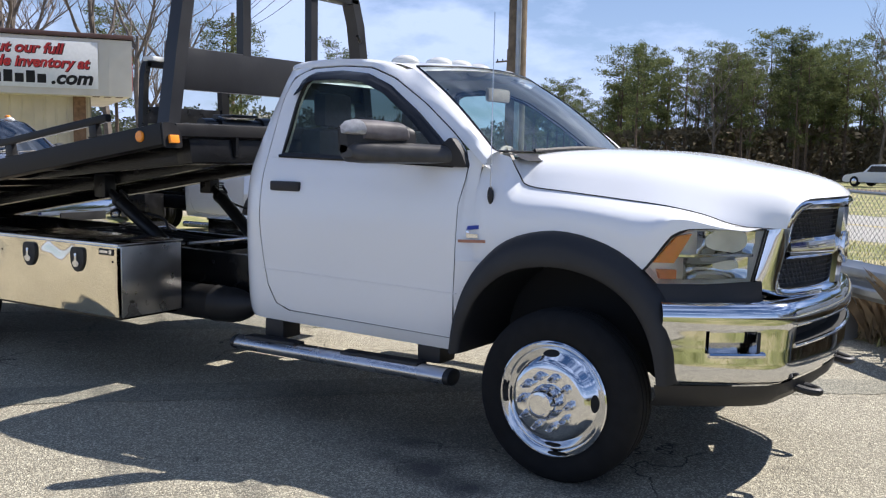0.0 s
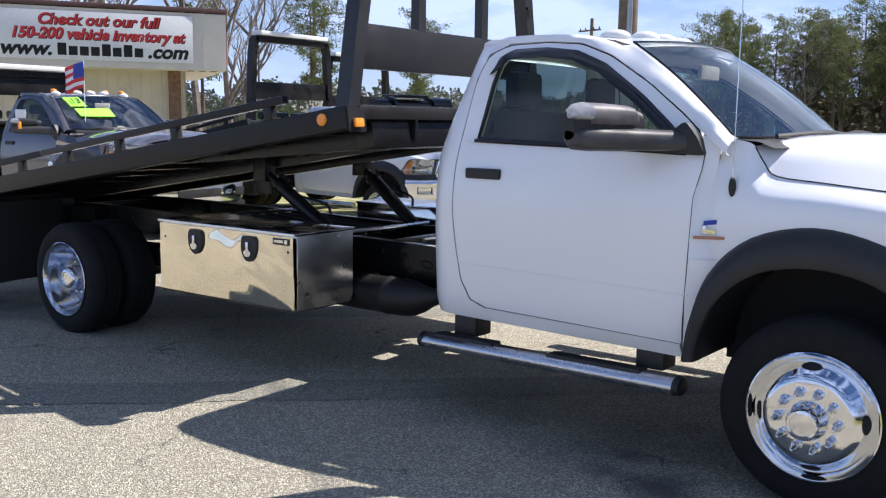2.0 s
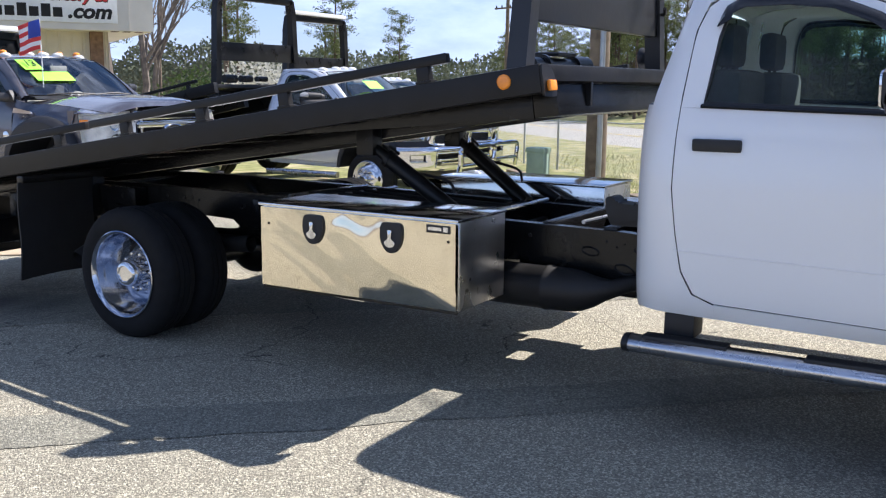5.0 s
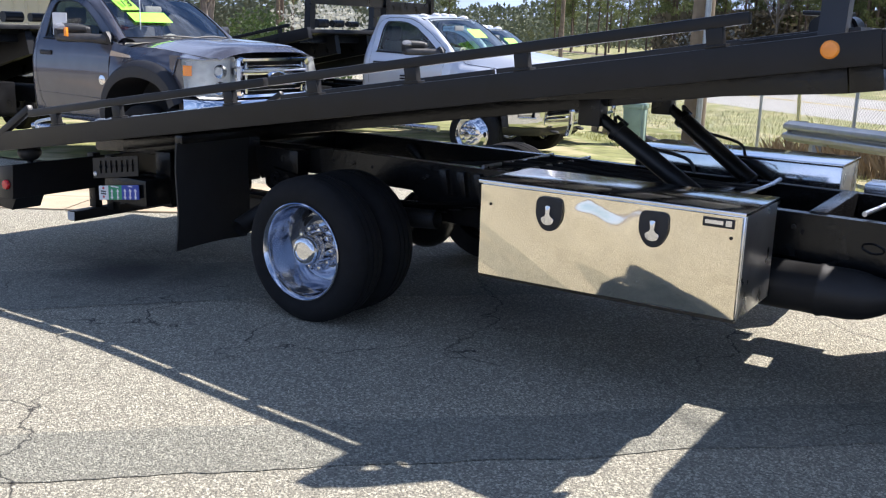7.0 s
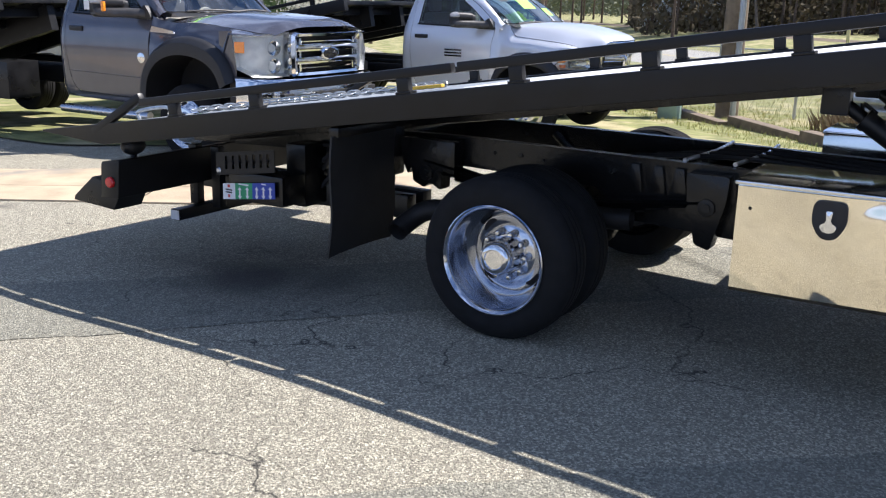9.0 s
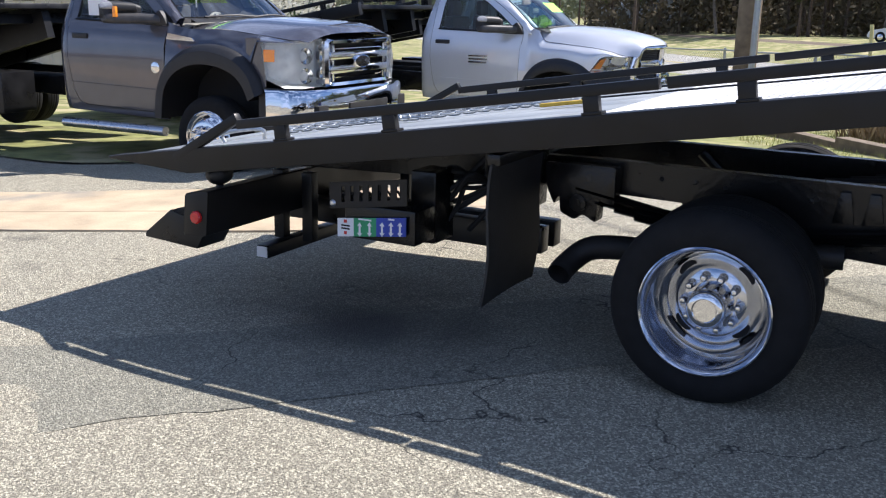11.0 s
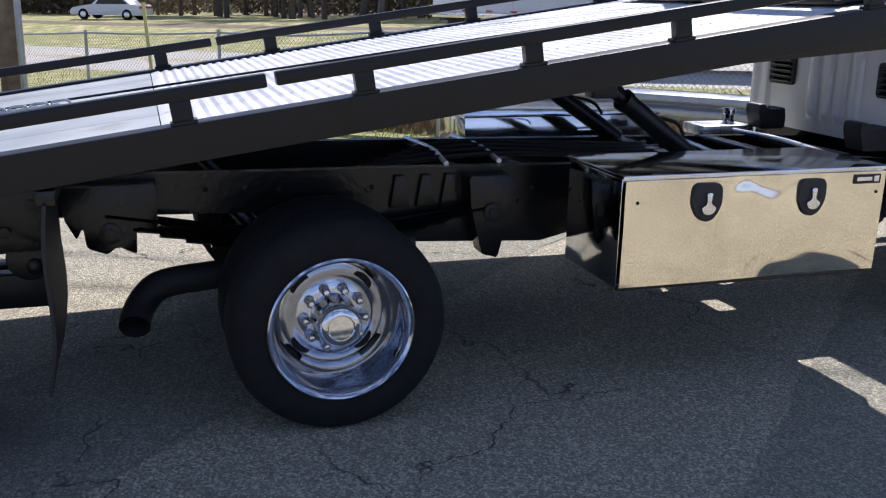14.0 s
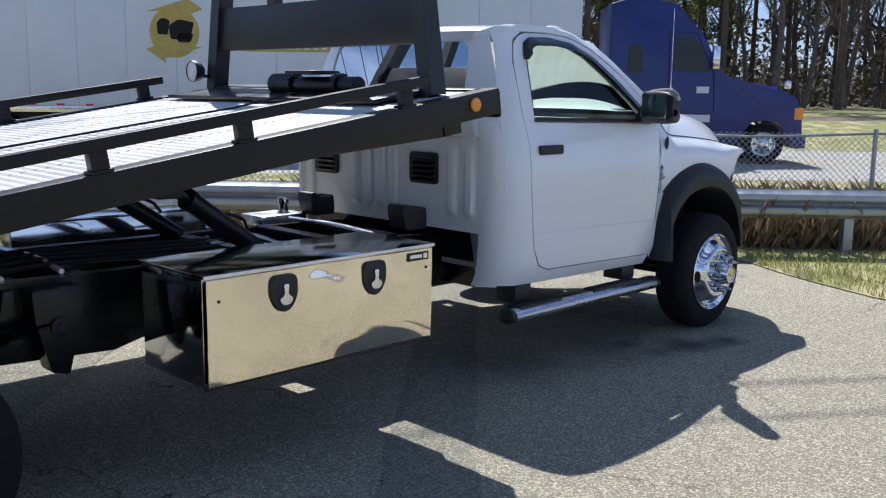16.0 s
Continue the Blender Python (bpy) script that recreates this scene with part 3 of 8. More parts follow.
def rear_x(z):
    """The cab's back, which leans forward above the belt."""
    return -2.105 + 0.125 * smooth01((z - 1.36) / 0.66)


CORNER = 0.19


def side_y(x, z):
    y = base_y(z)
    low = smooth01((1.42 - z) / 0.2)
    y += 0.05 * smooth01((x + 0.62) / 0.45) * low
    y -= 0.34 * smooth01((x - 0.42) / 0.75) ** 1.5 * low          # nose tucks in
    t = max(0.0, min(1.0, (rear_x(z) + CORNER - x) / CORNER))       # rear corner rounds
    return y - CORNER * (1 - math.sqrt(max(0.0, 1 - t * t)))


DOOR = [(-1.90, 1.10), (-1.895, 1.50), (-1.875, 1.78), (-1.83, 1.90), (-1.73, 1.948), (-1.50, 1.956), (-1.30, 1.94), (-1.12, 1.875), (-0.90, 1.745), (-0.70, 1.598), (-0.615, 1.525), (-0.575, 1.44), (-0.578, 1.36), (-0.602, 1.24), (-0.607, 1.05), (-0.62, 0.80), (-0.632, 0.575), (-1.20, 0.592), (-1.70, 0.605), (-1.79, 0.64), (-1.845, 0.74), (-1.875, 0.90)]
WINDOW = [(-1.80, 1.467), (-1.79, 1.60), (-1.775, 1.76), (-1.75, 1.86), (-1.70, 1.905), (-1.50, 1.912), (-1.33, 1.89), (-1.16, 1.825), (-0.95, 1.685), (-0.77, 1.545), (-0.66, 1.437), (-1.20, 1.452)]


def grow(outline, d):
    out, m = [], len(outline)
    area = sum(a[0] * b[1] - b[0] * a[1] for a, b in zip(outline, outline[1:] + outline[:1]))
    s = 1 if area > 0 else -1
    for i in range(m):
        a, b = Vector(outline[i - 1]), Vector(outline[(i + 1) % m])
        t = (b - a).normalized()
        out.append((outline[i][0] + s * t.y * d, outline[i][1] - s * t.x * d))
    return out


CUT_Z = [0.58, 0.66, 0.72, 0.80, 0.90, 1.0, 1.1, 1.2, 1.28, 1.34, 1.40, 1.44]


def cab_side(root, paint, s, handle_mat, visor=True):
    near = side_y
    # door skin: lower panel under the belt line, and the frame round the window
    belt = [(-1.885, 1.452), (-1.20, 1.437), (-0.577, 1.422)]
    low = [p for p in DOOR if p[1] < 1.42]
    i0 = low.index((-0.578, 1.36))
    low = low[i0:] + low[:i0]
    lower = [(-0.577, 1.422)] + low + [(-1.897, 1.452)]
    lower = [p for i, p in enumerate(lower) if i == 0 or p != lower[i - 1]]
    lower = lower + [(-1.5, 1.4445), (-1.2, 1.437), (-0.9, 1.4295)]
    door = part("door", thicken(sheet(lower, near, s, cuts_z=CUT_Z, cuts_x=(-1.7, -1.4, -1.1, -0.8)), 0.02), paint, root)
    up_out = [(-1.897, 1.452)] + [p for p in DOOR if p[1] > 1.43] + [(-0.577, 1.422)]
    up_in = grow(WINDOW, 0.004)
    up_in = [(-1.805, 1.452)] + [p for p in WINDOW if p[1] > 1.46 and p != (-1.80, 1.467)] + [(-0.645, 1.428)]
    o2, i2 = resample(up_out, 40, False), resample(up_in, 40, False)
    bm = B()
    loft(bm, [[(x, s * near(x, z), z) for x, z in o2], [(x, s * (near(x, z) + 0.002), z) for x, z in i2], [(x, s * (near(x, z) - 0.05), z) for x, z in i2]])
    part("door_frame", bm, paint, door)
    # seal between door and body
    bm = ring_sheet(resample(grow(DOOR, 0.004), 120), resample(grow(DOOR, -0.003), 120), lambda x, z: near(x, z) - 0.004, s)
    part("door_seam", bm, DARKNESS, root)
    # glass
    bm = sheet(WINDOW, lambda x, z: near(x, z) - 0.012, s, cuts_z=(1.55, 1.65, 1.75, 1.85))
    g = part("side_window", bm, SIDEGLASS, door, "tinted side window glass")
    g.visible_shadow = False
    bm = ring_sheet(resample(grow(WINDOW, 0.006), 72), resample(grow(WINDOW, -0.012), 72), lambda x, z: near(x, z) + 0.001, s, 0.02)
    part("window_seal", bm, PLASTIC, door)
    # belt moulding and visor
    bm = pipe(B(), [(x, s * (near(x, z) + 0.004), z) for x, z in [(-1.81, 1.460), (-1.5, 1.452), (-1.2, 1.446), (-0.9, 1.438), (-0.66, 1.430)]], 0.010, 6)
    part("belt_moulding", bm, GLOSSBLACK, door)
    if visor:
        line = resample([(-1.79, 1.80), (-1.765, 1.885), (-1.70, 1.928), (-1.50, 1.934), (-1.31, 1.912), (-1.14, 1.845), (-0.92, 1.698), (-0.74, 1.552), (-0.66, 1.47)], 30, False)
        wv = [0.012] + [0.05] * 27 + [0.035, 0.02]
        bm = B()
        rows = []
        for t, out in ((0.0, 0.006), (0.35, 0.028), (1.0, 0.034), (1.02, 0.028)):
            rr = []
            for i, (x, z) in enumerate(line):
                a, b = Vector(line[max(0, i - 1)]), Vector(line[min(29, i + 1)])
                d = (b - a).normalized()
                q = Vector((x, z)) + Vector((d.y, -d.x)) * wv[i] * t
                rr.append((q.x, s * (near(q.x, q.y) + out), q.y))
            rows.append(rr)
        loft(bm, rows)
        part("rain_visor", bm, GLOSSBLACK, door, "smoked plastic rain visor")
    # door handle in a shallow cup
    hx, hz = -1.72, 1.295
    bm = bx(B(), hx - 0.105, hx + 0.105, -0.012, 0.016, hz - 0.027, hz + 0.027, 0.011)
    bmesh.ops.transform(bm, matrix=Matrix.Translation((0, s * (near(hx, hz) + 0.006), 0)), verts=bm.verts)
    part("door_handle", bm, handle_mat, door, "black pull handle")
    # body crease under the handle line
    bm = pipe(B(), [(x, s * (near(x, 0.83 - 0.02 * (x + 1.9)) - 0.0005), 0.83 - 0.02 * (x + 1.9)) for x in (-1.885, -1.6, -1.3, -1.0, -0.7, -0.6)], 0.0035, 6)
    part("crease", bm, paint, door)
    # quarter behind the door
    back = [(rear_x(z) + 0.052, z) for z in (1.955, 1.90, 1.80, 1.65, 1.50, 1.35, 1.20, 0.90, 0.62, 0.54)]
    q = [(-1.905, 1.10), (-1.90, 1.50), (-1.88, 1.78), (-1.838, 1.905), (-1.73, 1.955), (-1.80, 1.975)] + back + [(-1.70, 0.53), (-1.70, 0.598), (-1.797, 0.635), (-1.85, 0.735), (-1.88, 0.90)]
    part("rear_quarter", sheet(q, near, s, cuts_z=CUT_Z + [1.55, 1.65, 1.75, 1.85], cuts_x=(-2.04, -2.02, -2.0, -1.98, -1.96, -1.94, -1.92)), paint, root)
    # rocker under the door
    r = [(-1.70, 0.53), (-1.2, 0.518), (-0.64, 0.505), (-0.64, 0.57), (-1.2, 0.586), (-1.70, 0.598)]
    part("rocker", thicken(sheet(r, near, s, cuts_x=(-1.4, -1.0, -0.8), cuts_z=(0.55,)), 0.03), paint, root)
    # roof rail and A pillar, from the rear corner to the cowl
    p = bend([(-1.975, s * 0.60, 1.925), (-1.955, s * 0.655, 1.945), (-1.90, s * 0.695, 1.968), (-1.75, s * 0.722, 1.985), (-1.45, s * 0.725, 1.985), (-1.25, s * 0.72, 1.965), (-1.05, s * 0.75, 1.89), (-0.80, s * 0.815, 1.735), (-0.60, s * 0.868, 1.59), (-0.47, s * 0.905, 1.475)], 4)
    head_line = [(-2.1, 1.95), (-1.73, 1.950), (-1.50, 1.956), (-1.30, 1.94), (-1.12, 1.875), (-0.90, 1.745), (-0.70, 1.598), (-0.615, 1.525), (-0.45, 1.40)]
    bm = B()
    rows = []
    for c in p:
        lx = c.x - 0.012
        lz = min(lerp_table(head_line, lx) + 0.009, c.z - 0.012)
        ly = min(abs(c.y) + 0.047, near(lx, lz) + 0.001)
        t = max(0.0, min(1.0, (-0.49 - c.x) / 0.57))
        e = Vector((c.x, s * ((0.80 - 0.135 * t) * 1.03 - 0.012), 1.503 + 0.442 * t + 0.03 * math.sin(t * math.pi) - 0.003))
        if c.x < -1.10:
            e = Vector((c.x + 0.02, c.y - s * 0.07, c.z - 0.01))
        top = Vector((c.x + 0.004, c.y - s * 0.025, max(c.z + 0.014, e.z - 0.004)))
        my = min(abs(c.y) + 0.022, ly - 0.003)
        rows.append([(lx, s * ly, lz), (c.x - 0.004, s * my, lz + 0.62 * (c.z + 0.012 - lz)), (c.x, c.y * 0.998, c.z + 0.012), top, top.lerp(e, 0.6) + Vector((0, 0, 0.004)), e, (c.x - 0.01, c.y - s * 0.05, c.z - 0.06)])
    loft(bm, rows, close=True)
    part("windscreen_pillar", bm, paint, root)
    return door


def towing_mirror(root, s, cap):
    """A towing mirror in its low position: a broad arm, a deep head and a cap."""
    flip = Matrix.Diagonal((1, s, 1, 1))

    def skin(rows, caps=True):
        bm = B()
        V = loft(bm, rows, close=True)
        if caps:
            bm.faces.new(V[0]), bm.faces.new(V[-1])
        bmesh.ops.transform(bm, matrix=flip, verts=bm.verts)
        return bm

    def section(y, x0, x1, z0, z1, r=0.03):
        return [(x, y, z) for x, z in rounded([(x0, z0), (x1, z0 + 0.01), (x1 - 0.01, z1 - 0.02), (x1 - 0.06, z1), (x0, z1)], r, 3)]

    bm = plate(B(), rounded([(-0.565, 1.425), (-0.60, 1.50), (-0.66, 1.575), (-0.76, 1.50), (-0.83, 1.435)], 0.02), 0.915, 0.965, "y", 0.006, flip)
    part("mirror_sail", bm, PLASTIC, root)
    arm = skin([section(y, x0, x1, z0, z1) for y, x0, x1, z0, z1 in ((0.94, -0.78, -0.62, 1.436, 1.53), (1.02, -0.85, -0.70, 1.436, 1.535), (1.12, -0.93, -0.79, 1.434, 1.54), (1.25, -1.01, -0.88, 1.434, 1.545), (1.32, -1.045, -0.93, 1.44, 1.543), (1.345, -1.045, -0.965, 1.46, 1.525))])
    part("mirror_arm", arm, MIRRORBLACK, root, "black mirror arm")
    head = part("mirror_head", skin([section(y, x0, x1, z0, z1, 0.04) for y, x0, x1, z0, z1 in ((1.03, -0.90, -0.815, 1.47, 1.62), (1.07, -0.93, -0.83, 1.45, 1.63), (1.18, -0.995, -0.885, 1.45, 1.632), (1.30, -1.055, -0.95, 1.455, 1.626), (1.345, -1.055, -0.995, 1.48, 1.60))]), PLASTIC, root, "black towing mirror housing")
    part("mirror_cap", skin([section(y, x0, x1, z0, z1, 0.03) for y, x0, x1, z0, z1 in ((1.075, -0.90, -0.822, 1.545, 1.622), (1.095, -0.92, -0.818, 1.54, 1.638), (1.20, -0.985, -0.872, 1.54, 1.646), (1.288, -1.03, -0.925, 1.545, 1.648))]), cap, head, "weathered grey mirror cap")
    part("mirror_lamp", skin([section(y, x0, x1, z0, z1, 0.03) for y, x0, x1, z0, z1 in ((1.290, -1.03, -0.922, 1.565, 1.648), (1.33, -1.035, -0.955, 1.568, 1.638), (1.36, -1.03, -0.99, 1.575, 1.61))]), MIRRORLAMP, head)
    bm = plate(B(), rounded([(1.04, 1.465), (1.31, 1.465), (1.315, 1.61), (1.05, 1.612)], 0.03), -0.004, 0.004, "x")
    for v in bm.verts:
        v.co.x += -0.912 - 0.56 * (v.co.y - 1.04)
    bmesh.ops.transform(bm, matrix=flip, verts=bm.verts)
    part("mirror_glass", bm, CHROME, head)


def wheel(root, x, y, s, style):
    """One tyre with rim; s is the outer side; style front, rear or plain. y is the outer tyre face."""
    m = Matrix.Translation((x, y, 0.392)) @ Matrix.Diagonal((1, s, 1, 1))
    w = thing("wheel")
    w.parent = root
    bm = B()
    lathe(bm, [(0.262, 0.0), (0.275, 0.006), (0.31, 0.012), (0.345, 0.008), (0.375, -0.006), (0.392, -0.028), (0.400, -0.045), (0.401, -0.07), (0.395, -0.072), (0.395, -0.082), (0.401, -0.084), (0.403, -0.11), (0.396, -0.112), (0.396, -0.12), (0.403, -0.122), (0.402, -0.15), (0.395, -0.152), (0.395, -0.162), (0.401, -0.164), (0.398, -0.19), (0.39, -0.21), (0.36, -0.228), (0.31, -0.232), (0.262, -0.222), (0.25, -0.11)], 56, m)
    part("tyre", bm, RUBBER, w)
    bm = B()
    nut_r, nuts, holes, hole_r = 0.118 if style == "front" else 0.112, 10, 4, 0.212 if style == 'front' else 0.172
    if style == "front":
        disc = 0.055
        prof = [(0.245, -0.20), (0.25, -0.02), (0.264, 0.006), (0.268, 0.012), (0.262, 0.016), (0.254, 0.008), (0.246, -0.010), (0.237, -0.016), (0.226, -0.008), (0.208, 0.012), (0.192, 0.032), (0.180, 0.045), (0.170, 0.052), (0.158, 0.055), (0.08, 0.057)]
        hub = [(0.080, 0.055), (0.078, 0.085), (0.070, 0.11), (0.064, 0.135), (0.058, 0.145), (0.046, 0.147), (0.044, 0.143), (0.0, 0.143)]
    else:
        disc = -0.165
        prof = [(0.245, -0.2), (0.252, -0.01), (0.264, 0.006), (0.268, 0.012), (0.262, 0.016), (0.250, 0.006), (0.244, -0.02), (0.238, -0.06), (0.234, -0.066), (0.226, -0.12), (0.221, -0.128), (0.211, -0.180), (0.196, -0.203), (0.168, -0.198), (0.150, -0.176), (0.138, -0.167), (0.08, -0.165)]
        hub = [(0.088, -0.165), (0.086, -0.13), (0.084, -0.06), (0.080, -0.03), (0.072, -0.016), (0.064, -0.010), (0.050, -0.008), (0.046, -0.014), (0.0, -0.014)]
    lathe(bm, prof, 64, m)
    rim = part("rim", bm, {"front": CHROME, "plain": DARKRIM}.get(style, RIMSTEEL), w, angle=50)
    if style == "plain":
        return w
    bm = lathe(B(), hub, 40, m)
    part("hub_cap", bm, CHROME, rim)
    # hand holes are closed ovals; their inner shade is painted near-black
    for k in range(holes):
        a = 2 * math.pi * (k + (1.03 if style == 'front' else 0.5)) / holes
        bm = B()
        hp = 0.0085 if style == "front" else -0.199
        rows = []
        for d, g in ((0.0050, 1.10), (0.0070, 1.04), (0.0062, 0.97), (0.0062, 0.9)):
            rr = []
            for j in range(20):
                b = 2 * math.pi * j / 20
                ta, ra = (0.037 if style == 'front' else 0.040) * g * math.cos(b), (0.0125 if style == 'front' else 0.019) * g * math.sin(b)
                r = hole_r + ra
                ang = a + ta / hole_r
                slope = (r - hole_r) * (-1.15 if style == "front" else -0.10)
                rr.append(m @ Vector((r * math.cos(ang), hp + slope + d - 0.004, r * math.sin(ang))))
            rows.append(rr)
        V = loft(bm, rows, close=True)
        bm.faces.new(V[-1])
        part("hand_hole_shade", bm, DARKNESS, rim)
    for k in range(nuts):
        a = 2 * math.pi * k / nuts
        mm = m @ Matrix.Translation((nut_r * math.cos(a), disc, nut_r * math.sin(a)))
        if style == "front":
            bm = lathe(B(), [(0.021, 0), (0.021, 0.012), (0.016, 0.016), (0.0155, 0.038), (0.012, 0.055), (0.006, 0.078), (0.0, 0.082)], 10, mm)
        else:
            bm = lathe(B(), [(0.020, 0), (0.019, 0.012), (0.0165, 0.015), (0.0165, 0.052), (0.010, 0.062), (0.0, 0.064)], 10, mm)
        part("lug_nut", bm, CHROME, rim)
    return w


def narrow(c):
    """The nose tapers in ahead of the doors."""
    k = smooth01((c.x + 0.60) / 0.16)
    c.x -= 0.035 * abs(c.y) * k
    c.y *= 1 - 0.062 * k


def nose(root, paint, flare_mat):
    """Hood, fenders, lamps, grille, bumper of the round-nosed pickup."""

    def part(name, bm, material, parent, label="", **kw):
        for v in bm.verts:
            narrow(v.co)
        return PLAIN_PART(name, bm, material, parent, label, **kw)

    # hood: rows from cowl to front, half sections
    H = [(-0.36, [(0, 1.500), (0.35, 1.497), (0.62, 1.487), (0.80, 1.475), (0.872, 1.465)]),
         (-0.31, [(0, 1.514), (0.35, 1.511), (0.62, 1.499), (0.80, 1.466), (0.885, 1.395)]),
         (-0.25, [(0, 1.522), (0.35, 1.519), (0.62, 1.502), (0.79, 1.455), (0.902, 1.345)]),
         (-0.04, [(0, 1.528), (0.35, 1.525), (0.60, 1.504), (0.77, 1.445), (0.915, 1.325)]),
         (0.21, [(0, 1.518), (0.35, 1.515), (0.58, 1.492), (0.75, 1.428), (0.905, 1.302)]),
         (0.42, [(0, 1.494), (0.34, 1.491), (0.56, 1.468), (0.725, 1.402), (0.88, 1.280)]),
         (0.58, [(0, 1.466), (0.33, 1.463), (0.545, 1.440), (0.70, 1.372), (0.845, 1.248)]),
         (0.67, [(0, 1.443), (0.32, 1.440), (0.54, 1.416), (0.685, 1.345), (0.81, 1.216)]),
         (0.74, [(0, 1.415), (0.31, 1.412), (0.53, 1.391), (0.665, 1.318), (0.765, 1.198)]),
         (0.80, [(0, 1.383), (0.31, 1.380), (0.53, 1.362), (0.65, 1.290), (0.71, 1.192)]),
         (0.845, [(0, 1.348), (0.31, 1.346), (0.53, 1.332), (0.635, 1.268), (0.67, 1.190)]),
         (0.865, [(0, 1.322), (0.31, 1.321), (0.52, 1.312), (0.62, 1.255), (0.655, 1.190)])]
    rows = []
    for x, h in H:
        pts = bend([(x, y, z) for y, z in h], 4)
        front = 0.14 * smooth01((x - 0.58) / 0.27)
        rows.append([Vector((p.x + front * (1 - (p.y / 0.72) ** 2), p.y, p.z)) for p in pts])
    full = [[Vector((p.x, -p.y, p.z)) for p in r[:0:-1]] + r for r in rows]
    fine = []
    for k in range(len(full[0])):
        fine.append(bend([r[k] for r in full], 3))
    bm = B()
    loft(bm, [list(c) for c in zip(*fine)])
    hood = part("hood", bm, paint, root, angle=60)
    for s in (-1, 1):
        # fender skin from the hood seam down to the arch
        seam = [(-0.50, 0.885, 1.505), (-0.40, 0.876, 1.487), (-0.36, 0.877, 1.465), (-0.31, 0.890, 1.393), (-0.25, 0.907, 1.343), (-0.04, 0.920, 1.323), (0.21, 0.910, 1.300), (0.42, 0.885, 1.278), (0.58, 0.850, 1.246), (0.67, 0.815, 1.214), (0.74, 0.770, 1.196), (0.80, 0.715, 1.190)]
        bm = B()
        rows = []
        arch = lambda x: 0.40 + math.sqrt(max(0.0, 0.66 ** 2 - x * x)) if abs(x) < 0.6 else 0.0
        for x, y, z in bend(seam, 4):
            lo = lerp_table([(0.36, 0.98), (0.40, 1.008), (0.50, 1.155), (0.56, 1.190), (0.66, 1.196), (0.82, 1.188)], x) if x > 0.36 else max(0.72, min(1.10, arch(x)))
            lo = min(lo, z - 0.004)
            if x < -0.42:
                lo = 0.95
            rr = []
            for t in (0, 0.05, 0.12, 0.22, 0.34, 0.5, 0.7, 0.85, 1):
                zz = z + (lo - z) * t
                yy = side_y(x, zz)
                k = smooth01(t / 0.34)
                yb = y + (yy - y) * math.sin(min(1, t / 0.34) * math.pi / 2)
                rr.append((x, s * (yb if t < 0.34 else yy), zz))
            rows.append(rr)
        loft(bm, rows)
        # lower rear part of the fender between door and arch
        o = [(-0.605, 0.97), (-0.42, 0.97), (-0.50, 0.80), (-0.59, 0.60), (-0.60, 0.54), (-0.628, 0.56), (-0.616, 0.80)]
        for v in [bm.faces.new([bm.verts.new((x, s * side_y(x, z), z)) for x, z in o])]:
            pass
        o = [(-0.574, 1.36), (-0.571, 1.44), (-0.60, 1.51), (-0.50, 1.50), (-0.495, 1.35), (-0.495, 1.2), (-0.495, 0.95), (-0.606, 0.95), (-0.603, 1.05), (-0.598, 1.24)]
        bm.faces.new([bm.verts.new((x, s * (side_y(x, z) + 0.0005), z)) for x, z in o])
        part("fender", bm, paint, root, angle=50)
        bm = pipe(B(), [(x, s * (y + 0.003), z + 0.001) for x, y, z in bend(seam[2:], 4)], 0.0028, 6)
        part("hood_seam", bm, DARKNESS, root)
        # wheel arch flare
        outer = bend([(-0.605, 0, 0.53), (-0.575, 0, 0.72), (-0.49, 0, 0.92), (-0.30, 0, 1.085), (-0.04, 0, 1.148), (0.22, 0, 1.10), (0.40, 0, 0.99), (0.50, 0, 0.86), (0.548, 0, 0.68), (0.56, 0, 0.515)], 4)
        inner = bend([(-0.50, 0, 0.53), (-0.475, 0, 0.66), (-0.40, 0, 0.82), (-0.24, 0, 0.945), (-0.02, 0, 0.985), (0.18, 0, 0.955), (0.33, 0, 0.875), (0.42, 0, 0.77), (0.472, 0, 0.64), (0.495, 0, 0.515)], 4)
        bm = B()
        rows = []
        for a, b in zip(outer, inner):
            ya = side_y(a.x, max(0.6, a.z)) - 0.004
            ym = max(ya + 0.03, 1.115)
            rows.append([(a.x, s * (ya - 0.06), a.z), (a.x, s * (ya + 0.004), a.z), *[(a.x + (b.x - a.x) * t, s * (ya + (ym - ya) * q), a.z + (b.z - a.z) * t) for t, q in ((0.10, 0.45), (0.28, 0.85), (0.5, 1.0), (0.75, 1.03), (0.93, 1.03))], (b.x, s * (ym - 0.004), b.z), (b.x + 0.004, s * (ym - 0.05), b.z - 0.004 * 0), (b.x, s * (ym - 0.25), b.z), (b.x, s * 0.60, b.z)])
        loft(bm, rows)
        part("wheel_arch_flare", bm, flare_mat, root, "black plastic wheel arch flare", angle=45)
        # headlamp: bright bowl with stepped reflectors, amber corner, clear lens
        hl = [(0.40, 1.055, 1.003), (0.50, 1.012, 1.150), (0.56, 0.982, 1.187), (0.72, 0.835, 1.196), (0.81, 0.690, 1.183), (0.770, 0.728, 0.953), (0.62, 0.905, 0.945), (0.45, 1.03, 0.945)]
        bm = B()
        c = Vector((0.62, s * 0.90, 1.07))
        ring = [Vector((x, s * y, z)) for x, y, z in hl]
        inward = Vector((-0.03, -s * 0.036, 0))
        back = [c + (p - c) * 0.86 + inward for p in ring]
        V = loft(bm, [ring, back], close=True)
        bm.faces.new(V[1])
        lamp = part("headlamp", bm, LAMPBOWL, root, "clear headlamp with amber corner")
        bm = B()
        vs = [bm.verts.new(p) for p in ring]
